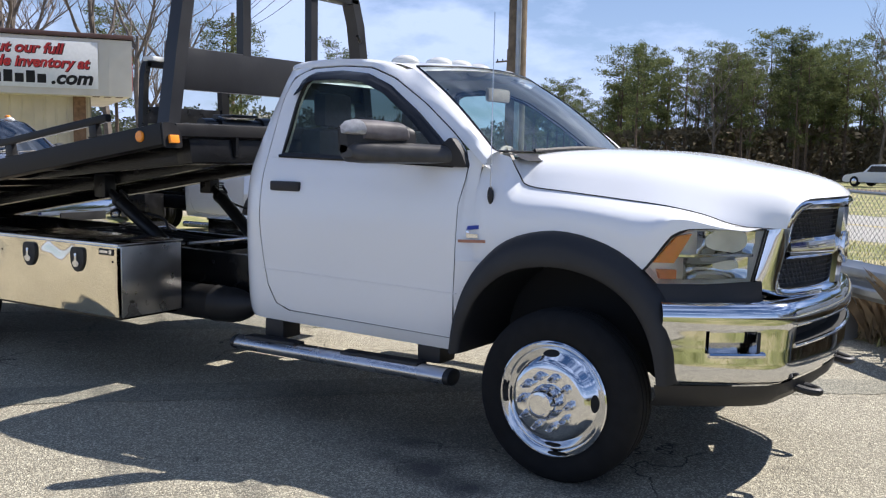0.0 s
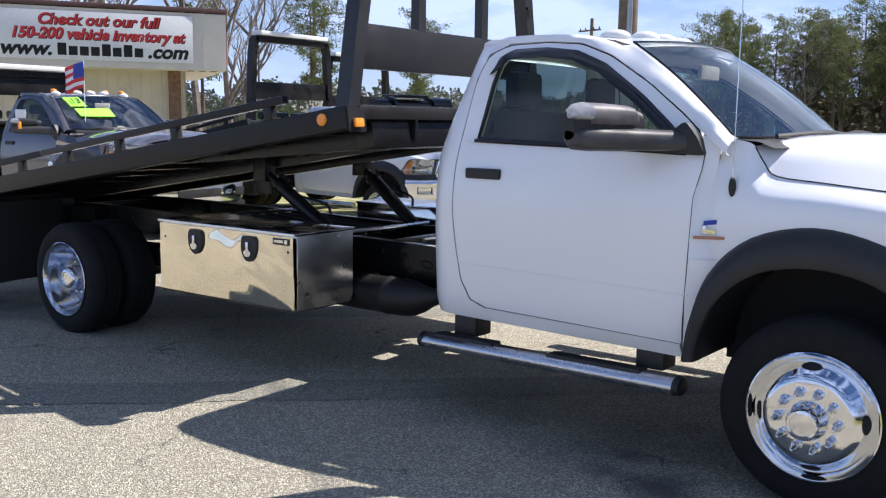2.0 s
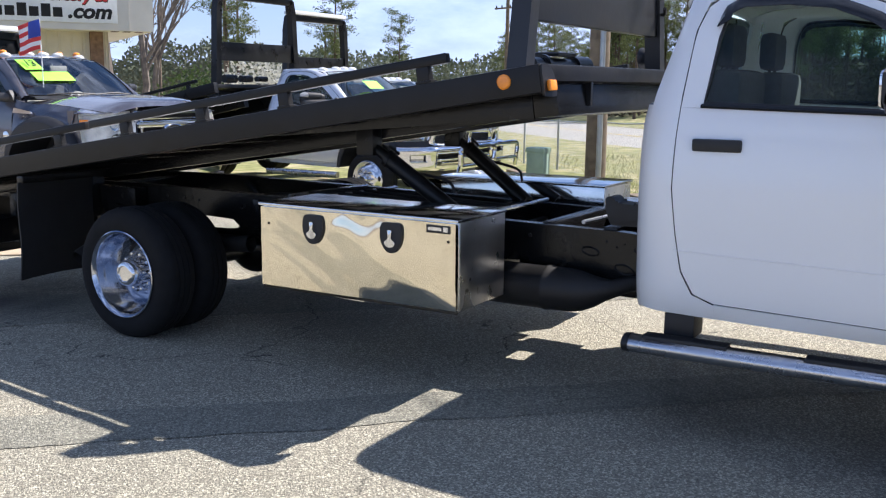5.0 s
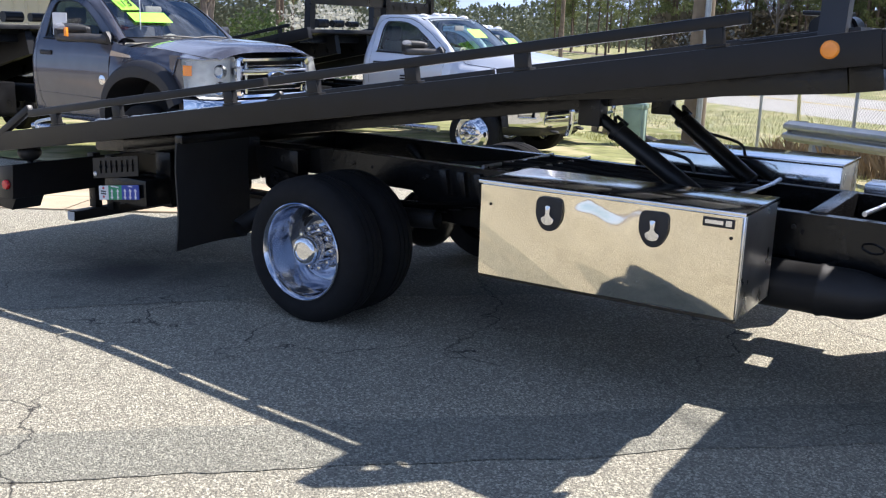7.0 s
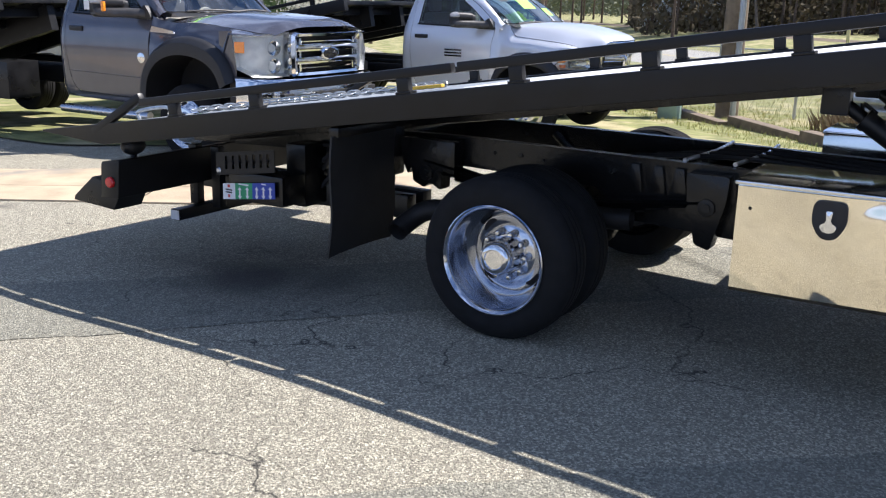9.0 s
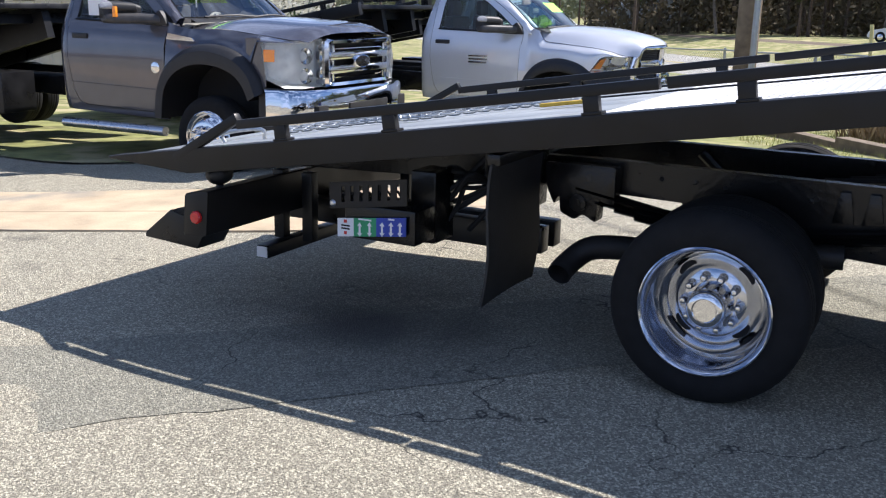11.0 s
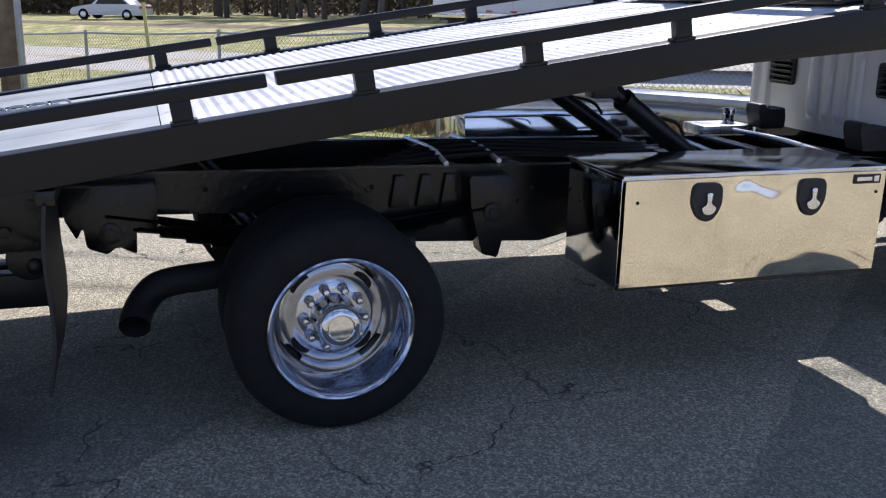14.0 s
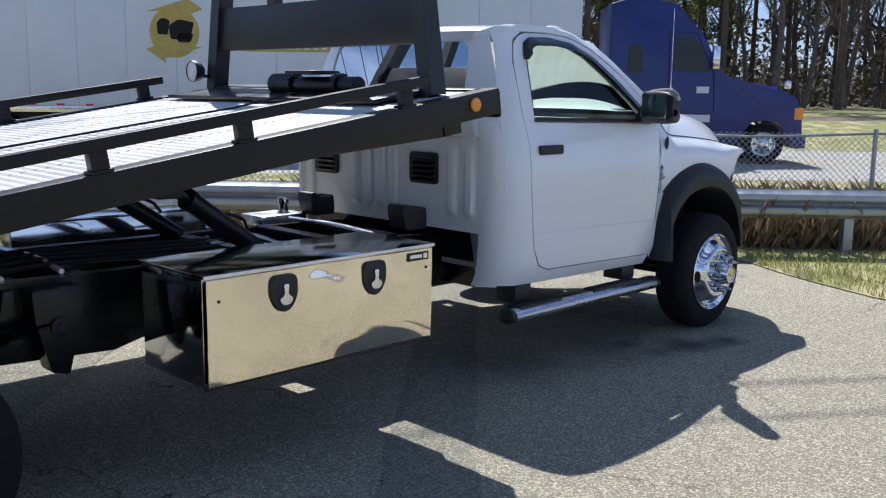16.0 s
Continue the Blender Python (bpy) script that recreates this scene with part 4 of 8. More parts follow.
        cv = bm.verts.new(c + Vector((0.03, s * 0.04, 0)))
        for i in range(len(vs)):
            bm.faces.new((vs[i], vs[(i + 1) % len(vs)], cv))
        g = part("lens", bm, LENS, lamp)
        g.visible_shadow = False
        inn = Vector((-0.010, -s * 0.012, 0))
        a = [Vector((x, s * y, z)) for x, y, z in ((0.435, 1.030, 1.035), (0.525, 0.995, 1.150), (0.580, 0.960, 1.165), (0.515, 0.992, 1.035))]
        bm = B()
        V = loft(bm, [[p + inn for p in a], [p + inn * 4 for p in a]], close=True)
        bm.faces.new(V[0])
        part("turn_lens", bm, AMBER, lamp)
        a = [Vector((x, s * y, z)) for x, y, z in ((0.455, 1.022, 1.005), (0.525, 0.985, 1.005), (0.525, 0.985, 0.965), (0.465, 1.018, 0.965))]
        bm = B()
        V = loft(bm, [[p + inn for p in a], [p + inn * 3 for p in a]], close=True)
        bm.faces.new(V[0])
        part("side_reflector", bm, DECALORANGE, lamp)
        # two scooped reflectors, one above the other
        for z0, z1, xa, xb in ((1.075, 1.175, 0.59, 0.775), (0.965, 1.06, 0.55, 0.755)):
            bm = B()
            rows = []
            for i in range(7):
                t = i / 6
                rr = []
                for j in range(9):
                    q = j / 8
                    x = xa + (xb - xa) * q
                    y = 0.955 - 0.27 * ((x - 0.57) / 0.22)
                    d = 0.012 + 0.035 * (4 * q * (1 - q)) ** 0.7 * (0.25 + 0.75 * 4 * t * (1 - t))
                    rr.append((x - d * 0.62, s * (y - d * 0.78), z0 + (z1 - z0) * t))
                rows.append(rr)
            loft(bm, rows)
            part("reflector", bm, CHROME, lamp)
        bm = B()
        loft(bm, [[(x, s * (y - 0.012), 1.067 + h) for x, y in ((0.50, 0.99), (0.60, 0.915), (0.70, 0.80), (0.78, 0.70))] for h in (-0.006, 0.006)] + [[(x - 0.05, s * (y - 0.07), 1.072) for x, y in ((0.50, 0.99), (0.60, 0.915), (0.70, 0.80), (0.78, 0.70))]])
        part("divider", bm, CHROME, lamp)
        bm = pipe(B(), ring[:6], 0.006, 6)
        part("lamp_edge", bm, PLASTIC, lamp)
        # dark filler under the headlamp
        bm = B()
        fr = [(0.45, 1.032, 0.945), (0.62, 0.907, 0.943), (0.772, 0.728, 0.952), (0.80, 0.66, 0.95)]
        loft(bm, [[(x, s * y, z) for x, y, z in fr], [(x + 0.004, s * (y + 0.014), 0.90) for x, y, z in fr], [(x + 0.015, s * (y + 0.014), 0.845) for x, y, z in fr]])
        part("lamp_filler", bm, PLASTIC, root)
    # grille: chrome surround with a cross, mesh behind
    def gx(y):
        return 0.962 - 0.155 * (y / 0.62) ** 2
    rim_o = rounded([(-0.625, 1.318), (-0.690, 0.852), (0.690, 0.852), (0.625, 1.318)], [0.11, 0.06, 0.06, 0.11], 6)
    rim_i = rounded([(-0.535, 1.258), (-0.560, 0.915), (0.560, 0.915), (0.535, 1.258)], [0.06, 0.04, 0.04, 0.06], 6)
    ro, ri = resample(rim_o, 72), resample(rim_i, 72)
    lean = lambda z, y=0.0: (0.03 + 0.04 * (y / 0.62) ** 2) * (z - 0.88) / 0.43
    bm = B()
    rows = []
    for t, d in ((0, -0.10), (0, -0.02), (0.12, 0.018), (0.4, 0.030), (0.75, 0.018), (1, -0.02), (1, -0.09)):
        rr = []
        for (y0, z0), (y1, z1) in zip(ro, ri):
            y, z = y0 + (y1 - y0) * t, z0 + (z1 - z0) * t
            rr.append((gx(y) + d + lean(z, y), y, z))
        rows.append(rr)
    loft(bm, rows, close=True)
    gr = part("grille_surround", bm, CHROME, root, "chrome crosshair grille surround", angle=60)
    bm = B()
    rows = []
    for i in range(25):
        y = -0.55 + 1.10 * i / 24
        rows.append([(gx(y) + lean(1.09, y) + d, y, 1.09 + h) for h, d in ((0.042, -0.06), (0.045, -0.005), (0.03, 0.014), (0, 0.02), (-0.03, 0.014), (-0.045, -0.005), (-0.042, -0.06))])
    loft(bm, rows)
    rows = []
    for i in range(13):
        z = 0.905 + 0.365 * i / 12
        rows.append([(gx(0) + lean(z) + d, h * 1.2, z) for h, d in ((-0.062, -0.06), (-0.065, -0.005), (-0.05, 0.016), (0, 0.026), (0.05, 0.016), (0.065, -0.005), (0.062, -0.06))])
    loft(bm, rows)
    part("grille_cross", bm, CHROME, gr)
    bm = plate(B(), rounded([(-0.06, 1.15), (-0.07, 1.05), (0, 0.99), (0.07, 1.05), (0.06, 1.15)], 0.02), gx(0) + 0.03, gx(0) + 0.055, "x", 0.01)
    part("nose_emblem", bm, CHROME, gr)
    for ya, yb, za, zb in ((-0.56, -0.05, 0.905, 1.06), (-0.56, -0.05, 1.12, 1.27), (0.05, 0.56, 0.905, 1.06), (0.05, 0.56, 1.12, 1.27)):
        bm = B()
        nz, ny = 7, 17
        for i in range(nz):
            for j in range(ny):
                y = ya + (yb - ya) * (j + (0.5 if i % 2 else 0.0)) / ny
                z = za + (zb - za) * (i + 0.5) / nz
                hx = [(y + 0.0185 * math.cos(math.pi / 3 * k), z + 0.0155 * math.sin(math.pi / 3 * k)) for k in range(6)]
                hi = [(y + 0.0135 * math.cos(math.pi / 3 * k), z + 0.0105 * math.sin(math.pi / 3 * k)) for k in range(6)]
                loft(bm, [[(gx(p) + lean(q, p) - 0.030, p, q) for p, q in hx], [(gx(p) + lean(q, p) - 0.022, p, q) for p, q in hi], [(gx(p) + lean(q, p) - 0.05, p, q) for p, q in hi]], close=True)
        mesh_piece = part("grille_mesh", bm, DARKALLOY, gr)
        tagged(mesh_piece, kind="stuff")
    # near-black panel paints the shade behind the grille
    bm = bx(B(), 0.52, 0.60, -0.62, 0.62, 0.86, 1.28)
    part("grille_shade_panel", bm, DARKNESS, root)
    # chrome bumper
    path = bend([(0.49, 1.07, 0), (0.62, 0.982, 0), (0.66, 0.954, 0), (0.76, 0.88, 0), (0.85, 0.80, 0), (0.905, 0.735, 0), (0.935, 0.66, 0), (0.965, 0.45, 0), (0.985, 0.22, 0), (0.99, 0.0, 0)], 4)
    path = path + [Vector((p.x, -p.y, 0)) for p in path[-2::-1]]
    bm = B()
    rows, normals = [], []
    BUMPER = ((-0.07, 0.872), (-0.02, 0.876), (0.012, 0.864), (0.03, 0.835), (0.036, 0.80), (0.026, 0.77), (0.022, 0.753), (0.019, 0.70), (0.017, 0.682), (0.015, 0.654), (0.014, 0.61), (0.012, 0.57), (0.0, 0.53), (-0.03, 0.505), (-0.08, 0.50))
    for i, p in enumerate(path):
        a, b = path[max(0, i - 1)], path[min(len(path) - 1, i + 1)]
        t = (b - a).normalized()
        nrm = Vector((-t.y, t.x, 0)) * -1
        if nrm.x * 1 + nrm.y * p.y < 0:
            nrm = -nrm
        rows.append([p + nrm * d + Vector((0, 0, z)) for d, z in BUMPER])
        normals.append(nrm)
    V = loft(bm, rows)
    holes = []
    for fc in bm.faces:
        c = fc.calc_center_median()
        if (abs(c.y) < 0.655 and 0.682 < c.z < 0.768 and c.x > 0.9) or (0.662 < c.x < 0.848 and 0.655 < c.z < 0.752 and abs(c.y) > 0.75):
            holes.append(fc)
    bmesh.ops.delete(bm, geom=holes, context="FACES")
    bump = part("front_bumper", bm, CHROME, root, "polished chrome front bumper", angle=60)

    def on_bumper(k, d, z):
        return path[k] + normals[k] * d + Vector((0, 0, z))
    n_p = len(path)
    front = [k for k in range(n_p) if abs(path[k].y) < 0.665]
    # intake lining coloured near-black for the shade inside
    bm = B()
    loft(bm, [[on_bumper(k, d, z) for k in front] for d, z in ((0.030, 0.770), (0.012, 0.766), (-0.06, 0.755), (-0.075, 0.72), (-0.06, 0.69), (0.012, 0.684), (0.026, 0.680))])
    part("lower_intake_shade", bm, DARKNESS, bump)
    for z, d in ((0.772, 0.026), (0.678, 0.024)):
        bm = pipe(B(), [on_bumper(k, d - 0.006, z) for k in front], 0.010, 8)
        part("intake_trim", bm, CHROME, bump)
    for s in (-1, 1):
        span = [k for k in range(n_p) if 0.655 < path[k].x < 0.856 and path[k].y * s > 0.75]
        bm = B()
        loft(bm, [[on_bumper(k, d, z) for k in span] for d, z in ((0.024, 0.756), (0.004, 0.750), (-0.045, 0.735), (-0.05, 0.69), (-0.02, 0.668), (0.024, 0.652))])
        part("fog_lamp_recess", bm, CHROME, bump)
        for k in (span[0], span[-1]):
            bm = B()
            bm.faces.new([bm.verts.new(on_bumper(k, d, z)) for d, z in ((0.021, 0.754), (-0.045, 0.735), (-0.05, 0.69), (0.016, 0.654))])
            part("recess_cheek", bm, CHROME, bump)
        bm = pipe(B(), [on_bumper(k, 0.022, 0.648) for k in span], 0.013, 8)
        part("fog_lamp_bezel", bm, CHROME, bump)
        bm = pipe(B(), [on_bumper(span[-2] if path[span[-2]].x > path[span[1]].x else span[1], 0.020, z) for z in (0.66, 0.70, 0.748)], 0.008, 8)
        part("bezel_upright", bm, PLASTIC, bump)
        bm = pipe(B(), bend([(0.74, s * 0.50, 0.475), (0.88, s * 0.495, 0.465), (0.98, s * 0.48, 0.445), (1.02, s * 0.45, 0.44), (1.0, s * 0.40, 0.44), (0.94, s * 0.395, 0.45), (0.80, s * 0.42, 0.465)], 5), 0.018, 10)
        part("tow_hook", bm, PLASTIC, root, "black steel tow hook")
    bm = B()
    loft(bm, [[p + Vector((-0.02, 0, 0.505)) for p in path], [p * 0.98 + Vector((-0.01, 0, 0.45)) for p in path], [p * 0.94 + Vector((-0.03, 0, 0.395)) for p in path]])
    part("air_dam", bm, PLASTIC, root)


def cab(root, paint, wipers=True, cap=None, simple=False):
    nose(root, paint, PLASTIC)
    for s in (-1, 1):
        cab_side(root, paint, s, PLASTIC, not simple)
        towing_mirror(root, s, cap or PLASTIC)
    # roof
    R = [(-1.962, 1.915, 0.60), (-1.958, 1.945, 0.635), (-1.935, 1.972, 0.665), (-1.88, 1.995, 0.70), (-1.6, 2.02, 0.72), (-1.35, 2.018, 0.715), (-1.15, 1.995, 0.70), (-1.02, 1.955, 0.695)]
    bm = B()
    rows = []
    for x, z, w in R:
        rows.append([(x + (0.10 * (1 - (y / w) ** 2) if x > -1.2 else 0.0), y, z - 0.035 * (abs(y) / w) ** 2.2) for y in [w * k / 8 for k in range(-8, 9)]])
    loft(bm, rows)
    part("roof", bm, paint, root, angle=70)
    for y in (-0.56, -0.22, 0.0, 0.22, 0.56):
        zr = 2.005 - 0.035 * (abs(y) / 0.7) ** 2.2
        bm = B()
        bmesh.ops.create_uvsphere(bm, u_segments=18, v_segments=10, radius=1.0)
        bmesh.ops.transform(bm, matrix=Matrix.Translation((-1.22, y, zr)) @ Matrix.Diagonal((0.085, 0.065, 0.042, 1)), verts=bm.verts)
        part("clearance_lamp", bm, LAMPWHITE, root, "clear cab roof marker lamp")
    # windscreen
    bm = B()
    rows = []
    for t in [k / 8 for k in range(9)]:
        rr = []
        for k in range(-8, 9):
            u = k / 8
            w = 0.80 * (1 - t) + 0.665 * t
            bow = 0.20 * (1 - u * u)
            x = -0.49 * (1 - t) + (-1.06) * t + bow * (1 - t * 0.45)
            z = 1.503 * (1 - t) + 1.945 * t + 0.03 * math.sin(t * math.pi) + 0.025 * (1 - u * u) * t
            rr.append((x, w * u * 1.03, z))
        rows.append(rr)
    loft(bm, rows)
    ws = part("windscreen", bm, SCREENGLASS, root, "clear raked windscreen")
    ws.visible_shadow = False
    edge = rows[0] + [r[-1] for r in rows[1:]] + rows[-1][-2::-1] + [r[0] for r in rows[-2:0:-1]]
    bm = pipe(B(), [Vector(p) + Vector((0.003, 0, 0.003)) for p in edge] + [Vector(edge[0]) + Vector((0.003, 0, 0.003))], 0.006, 6)
    part("windscreen_seal", bm, GLOSSBLACK, root)
    # cowl
    bm = B()
    loft(bm, [[(x + 0.0, y, z - 0.005) for x, y, z in rows[0]], [(-0.38 + 0.16 * (1 - (y / 0.83) ** 2), y, 1.488) for x, y, z in rows[0]], [(-0.30 + 0.10 * (1 - (y / 0.83) ** 2), y * 1.03, 1.462) for x, y, z in rows[0]]])
    part("cowl", bm, PLASTIC, root)
    if wipers:
        for y0, y1 in ((-0.66, -0.06), (0.0, 0.50)):
            bm = pipe(B(), bend([(-0.40 + 0.15 * (1 - y0 * y0 * 1.6), y0, 1.512), (-0.36 + 0.13, (y0 + y1) / 2, 1.530), (-0.34 + 0.16 * (1 - y1 * y1), y1, 1.516)], 5), 0.011, 6)
            part("wiper", bm, PLASTIC, root)
    # rear wall with ribs, window and vents
    bm = B()
    xs = -2.105
    ribs = [-0.715, -0.575, -0.075, 0.04, 0.155, 0.275, 0.715, 0.84]
    ys = [k * 0.02 for k in range(-44, 45)]
    zs = [0.83, 0.86, 0.90, 0.92, 0.94, 0.96, 1.0, 1.15, 1.26, 1.285, 1.31, 1.33, 1.36, 1.365, 1.38, 1.40, 1.46]
    def back_x(y, z):
        c = base_y(z) - CORNER
        t = max(0.0, min(1.0, (abs(y) - c) / CORNER))
        x = rear_x(z) + CORNER * (1 - math.sqrt(max(0.0, 1 - t * t)))
        if 0.91 < z < 1.32:
            for r in ribs:
                d = abs(y - r)
                if d < 0.042:
                    x -= 0.020 * smooth01((0.042 - d) / 0.018) * smooth01((z - 0.91) / 0.03) * smooth01((1.32 - z) / 0.03)
        if 1.362 < z < 1.47 and t == 0:
            x -= 0.012
        return x
    edge_y = lambda z: base_y(z) - CORNER + CORNER * 0.70
    loft(bm, [[(back_x(y, z), y, z) for y in [edge_y(z) * k / 72 for k in range(-72, 73)]] for z in zs])
    part("back_panel", bm, paint, root, angle=50)
    for s in (-1, 1):
        bm = B()
        loft(bm, [[(back_x(yy, z), s * yy, z) for yy in [edge_y(z) - CORNER * 0.75 * (1 - k / 8) for k in range(9)]] for z in (0.53, 0.56, 0.60, 0.66, 0.74, 0.835)])
        part("rear_corner", bm, paint, root, angle=60)
    bm = B()
    loft(bm, [[(-2.03, y, 0.50), (-2.05, y, 0.70), (-2.085, y, 0.835), (-2.10, y, 0.84)] for y in (-0.70, -0.4, 0.0, 0.4, 0.70)])
    part("under_panel", bm, UNDER, root)
    wz = [(-0.64, 1.475), (0.64, 1.475), (0.58, 1.90), (-0.58, 1.90)]
    o = [(-edge_y(1.46), 1.46), (edge_y(1.46), 1.46), (edge_y(1.7), 1.7), (edge_y(1.955), 1.955), (-edge_y(1.955), 1.955), (-edge_y(1.7), 1.7)]
    oo, ii = resample(o, 64), resample(rounded(wz, 0.06), 64)
    k0 = min(range(64), key=lambda k: (Vector(ii[k]) - Vector(oo[0])).length)
    ii = ii[k0:] + ii[:k0]
    bm = B()
    loft(bm, [[(back_x(y, z), y, z) for y, z in oo], [(back_x(y, z) + 0.002, y, z) for y, z in ii], [(back_x(y, z) + 0.03, y, z) for y, z in ii]], close=True)
    part("rear_window_frame", bm, paint, root)
    bm = B()
    bm.faces.new([bm.verts.new((back_x(y, z) + 0.012, y, z)) for y, z in rounded(wz, 0.06)])
    g = part("rear_window", bm, REARGLASS, root, "tinted rear window")
    g.visible_shadow = False
    for y in (-0.352, 0.56):
        bm = plate(B(), rounded([(y - 0.114, 1.082), (y + 0.114, 1.082), (y + 0.114, 1.265), (y - 0.114, 1.265)], 0.025), xs - 0.018, xs + 0.004, "x", 0.004)
        vent = part("cab_vent", bm, PLASTIC, root, "black louvred cab vent")
        for k in range(5):
            z = 1.112 + k * 0.031
            bm = bx(B(), -0.016, 0.016, y - 0.094, y + 0.094, -0.004, 0.004, m=Matrix.Translation((xs - 0.022, 0, z)) @ pose(0, 0, 0, 0, -35, 0))
            part("louvre", bm, GLOSSBLACK, vent)
    # interior
    bm = B()
    bx(bm, -2.04, -0.62, -0.88, 0.88, 0.60, 0.66)
    bx(bm, -2.045, -2.02, -0.82, 0.82, 0.62, 1.46)
    part("cabin_floor", bm, DASH, root)
    for y in (-0.45, 0.45):
        bm = bx(B(), -1.72, -1.20, y - 0.27, y + 0.27, 0.95, 1.12, 0.05)
        bx(bm, -1.86, -1.70, y - 0.26, y + 0.26, 1.05, 1.62, 0.05, Matrix.Translation((-0.0, 0, 0)))
        bx(bm, -1.87, -1.77, y - 0.13, y + 0.13, 1.63, 1.83, 0.04)
        rod(bm, (-1.82, y - 0.06, 1.58), (-1.82, y - 0.06, 1.66), 0.008)
        rod(bm, (-1.82, y + 0.06, 1.58), (-1.82, y + 0.06, 1.66), 0.008)
        part("seat", bm, SEATCLOTH, root, "grey cloth cab seat with headrest")
    bm = bx(B(), -0.86, -0.42, -0.84, 0.84, 1.12, 1.44, 0.06)
    part("dashboard", bm, DASH, root)
    bm = B()
    mm = Matrix.Translation((-1.02, 0.42, 1.36)) @ pose(0, 0, 0, 0, 62, 0)
    pipe(bm, [mm @ Vector((0.19 * math.cos(a), 0.19 * math.sin(a), 0)) for a in [k * math.pi / 12 for k in range(25)]], 0.015, 8)
    bx(bm, -0.18, 0.18, -0.02, 0.02, -0.012, 0.012, m=mm)
    part("steering_wheel", bm, DASH, root)
    bm = bx(B(), -0.96, -0.93, -0.13, 0.13, 1.79, 1.87, 0.02)
    part("rear_view_mirror", bm, DASH, root)
    # inner wheel wells and engine bay bulk: near-black block with their shade painted in
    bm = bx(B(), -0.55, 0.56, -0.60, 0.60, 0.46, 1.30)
    part("engine_bay_shade", bm, DARKNESS, root)

# ---- the white rollback truck ----
truck = thing("rollback_truck", label="white regular-cab rollback tow truck with a tilted black flatbed", category="tow truck")
cab(truck, WHITE, cap=mat("weathered_mirror_cap", (0.11, 0.10, 0.105), 0.55, spread=0.35, scale=18))
for s in (-1, 1):
    wheel(truck, -0.01, s * 1.085, s, "front")
    wheel(truck, -5.19, s * 1.205, s, "rear")
    wheel(truck, -5.19, s * 0.925, s, "plain")

# bed frame of reference: x along the deck from the cab end, z up from the side rail's top
TILT_BED = math.atan(0.1525)
BED = Matrix.Translation((-2.45, 0, 1.635)) @ Matrix.Rotation(-TILT_BED, 4, "Y")
BL = 5.98 / math.cos(TILT_BED)


def bedpart(name, bm, material, parent, label="", **kw):
    bmesh.ops.transform(bm, matrix=BED, verts=bm.verts)
    return part(name, bm, material, parent, label, **kw)


bed = thing("flatbed")
bed.parent = truck
for s in (-1, 1):
    y0, y1 = sorted((s * 1.12, s * 1.22))
    bm = B()
    plate(bm, [(0, 0), (0, -0.125), (-5.50, -0.125), (-BL, -0.012), (-BL, 0)], y0, y1, "y", 0.006)
    rail = bedpart("side_rail", bm, BEDPAINT, bed, "dark grey painted steel side channel")
    # tubular stake rail on posts
    for a, b in ((-0.46, -2.975), (-3.005, -5.13)):
        bm = bx(B(), b, a, s * 1.199 - 0.022, s * 1.199 + 0.022, 0.075, 0.122, 0.008)
        bedpart("guard_rail", bm, BEDPAINT, bed, "dark grey guard rail tube")
    bm = B()
    bx(bm, -0.245, 0.245, s * 1.199 - 0.022, s * 1.199 + 0.022, -0.024, 0.024, 0.008, Matrix.Translation((-5.35, 0, 0.045)) @ Matrix.Rotation(math.radians(-21), 4, "Y"))
    bedpart("rail_ramp", bm, BEDPAINT, bed)
    for x in (-0.60, -1.46, -2.06, -2.68, -3.29, -4.25, -4.87):
        bm = bx(B(), x - 0.034, x + 0.034, s * 1.195 - 0.02, s * 1.195 + 0.02, 0.0, 0.078, 0.004)
        bx(bm, x - 0.042, x + 0.045, s * 1.19 - 0.03, s * 1.19 + 0.03, 0.0, 0.012, 0.003)
        bedpart("rail_post", bm, BEDPAINT, bed)
# deck planks with raised ribs
seams = [-1.12, -0.75, -0.38, 0.0, 0.38, 0.75, 1.12]
for a, b in zip(seams, seams[1:]):
    bm = B()
    rows = []
    for k in range(61):
        x = -0.45 - k * 0.0475
        for dx, h in ((0.0, -0.014), (0.012, -0.014), (0.017, -0.008), (0.032, -0.008)):
            rows.append([(x - dx, a + 0.004, h), (x - dx, b - 0.004, h)])
    loft(bm, [[(-0.02, a + 0.004, -0.012), (-0.02, b - 0.004, -0.012)]] + rows + [[(-3.36, a + 0.004, -0.014), (-3.36, b - 0.004, -0.014)]])
    bx(bm, -3.36, -0.02, a + 0.004, b - 0.004, -0.045, -0.016)
    bedpart("deck_plate", bm, DECKMAT, bed, "bright ribbed deck plate", angle=15)
    bedpart("tail_plate", bx(B(), -BL + 0.3, -3.364, a + 0.003, b - 0.003, -0.045, -0.012, 0.002), DECKREAR, bed, "worn smooth grey deck plate")
bm = B()
plate(bm, [(-BL + 0.01, -0.012), (-BL + 0.01, -0.020), (-BL + 0.35, -0.05), (-BL + 0.35, -0.006)], -1.115, 1.115, "y")
bedpart("tail_approach", bm, DECKREAR, bed)
# underside: cross members and long rails
for k in range(12):
    x = -0.30 - k * 0.45
    bm = bx(B(), x - 0.03, x + 0.03, -1.12, 1.12, -0.125, -0.045)
    bedpart("cross_member", bm, UNDER, bed)
for s in (-1, 1):
    bm = bx(B(), -5.2, -0.20, s * 0.42 - 0.04, s * 0.42 + 0.04, -0.20, -0.12, 0.006)
    bedpart("bed_runner", bm, UNDER, bed)
bedpart("head_beam", bx(B(), -0.06, 0.0, -1.10, 1.10, -0.075, -0.0, 0.006), BEDPAINT, bed)
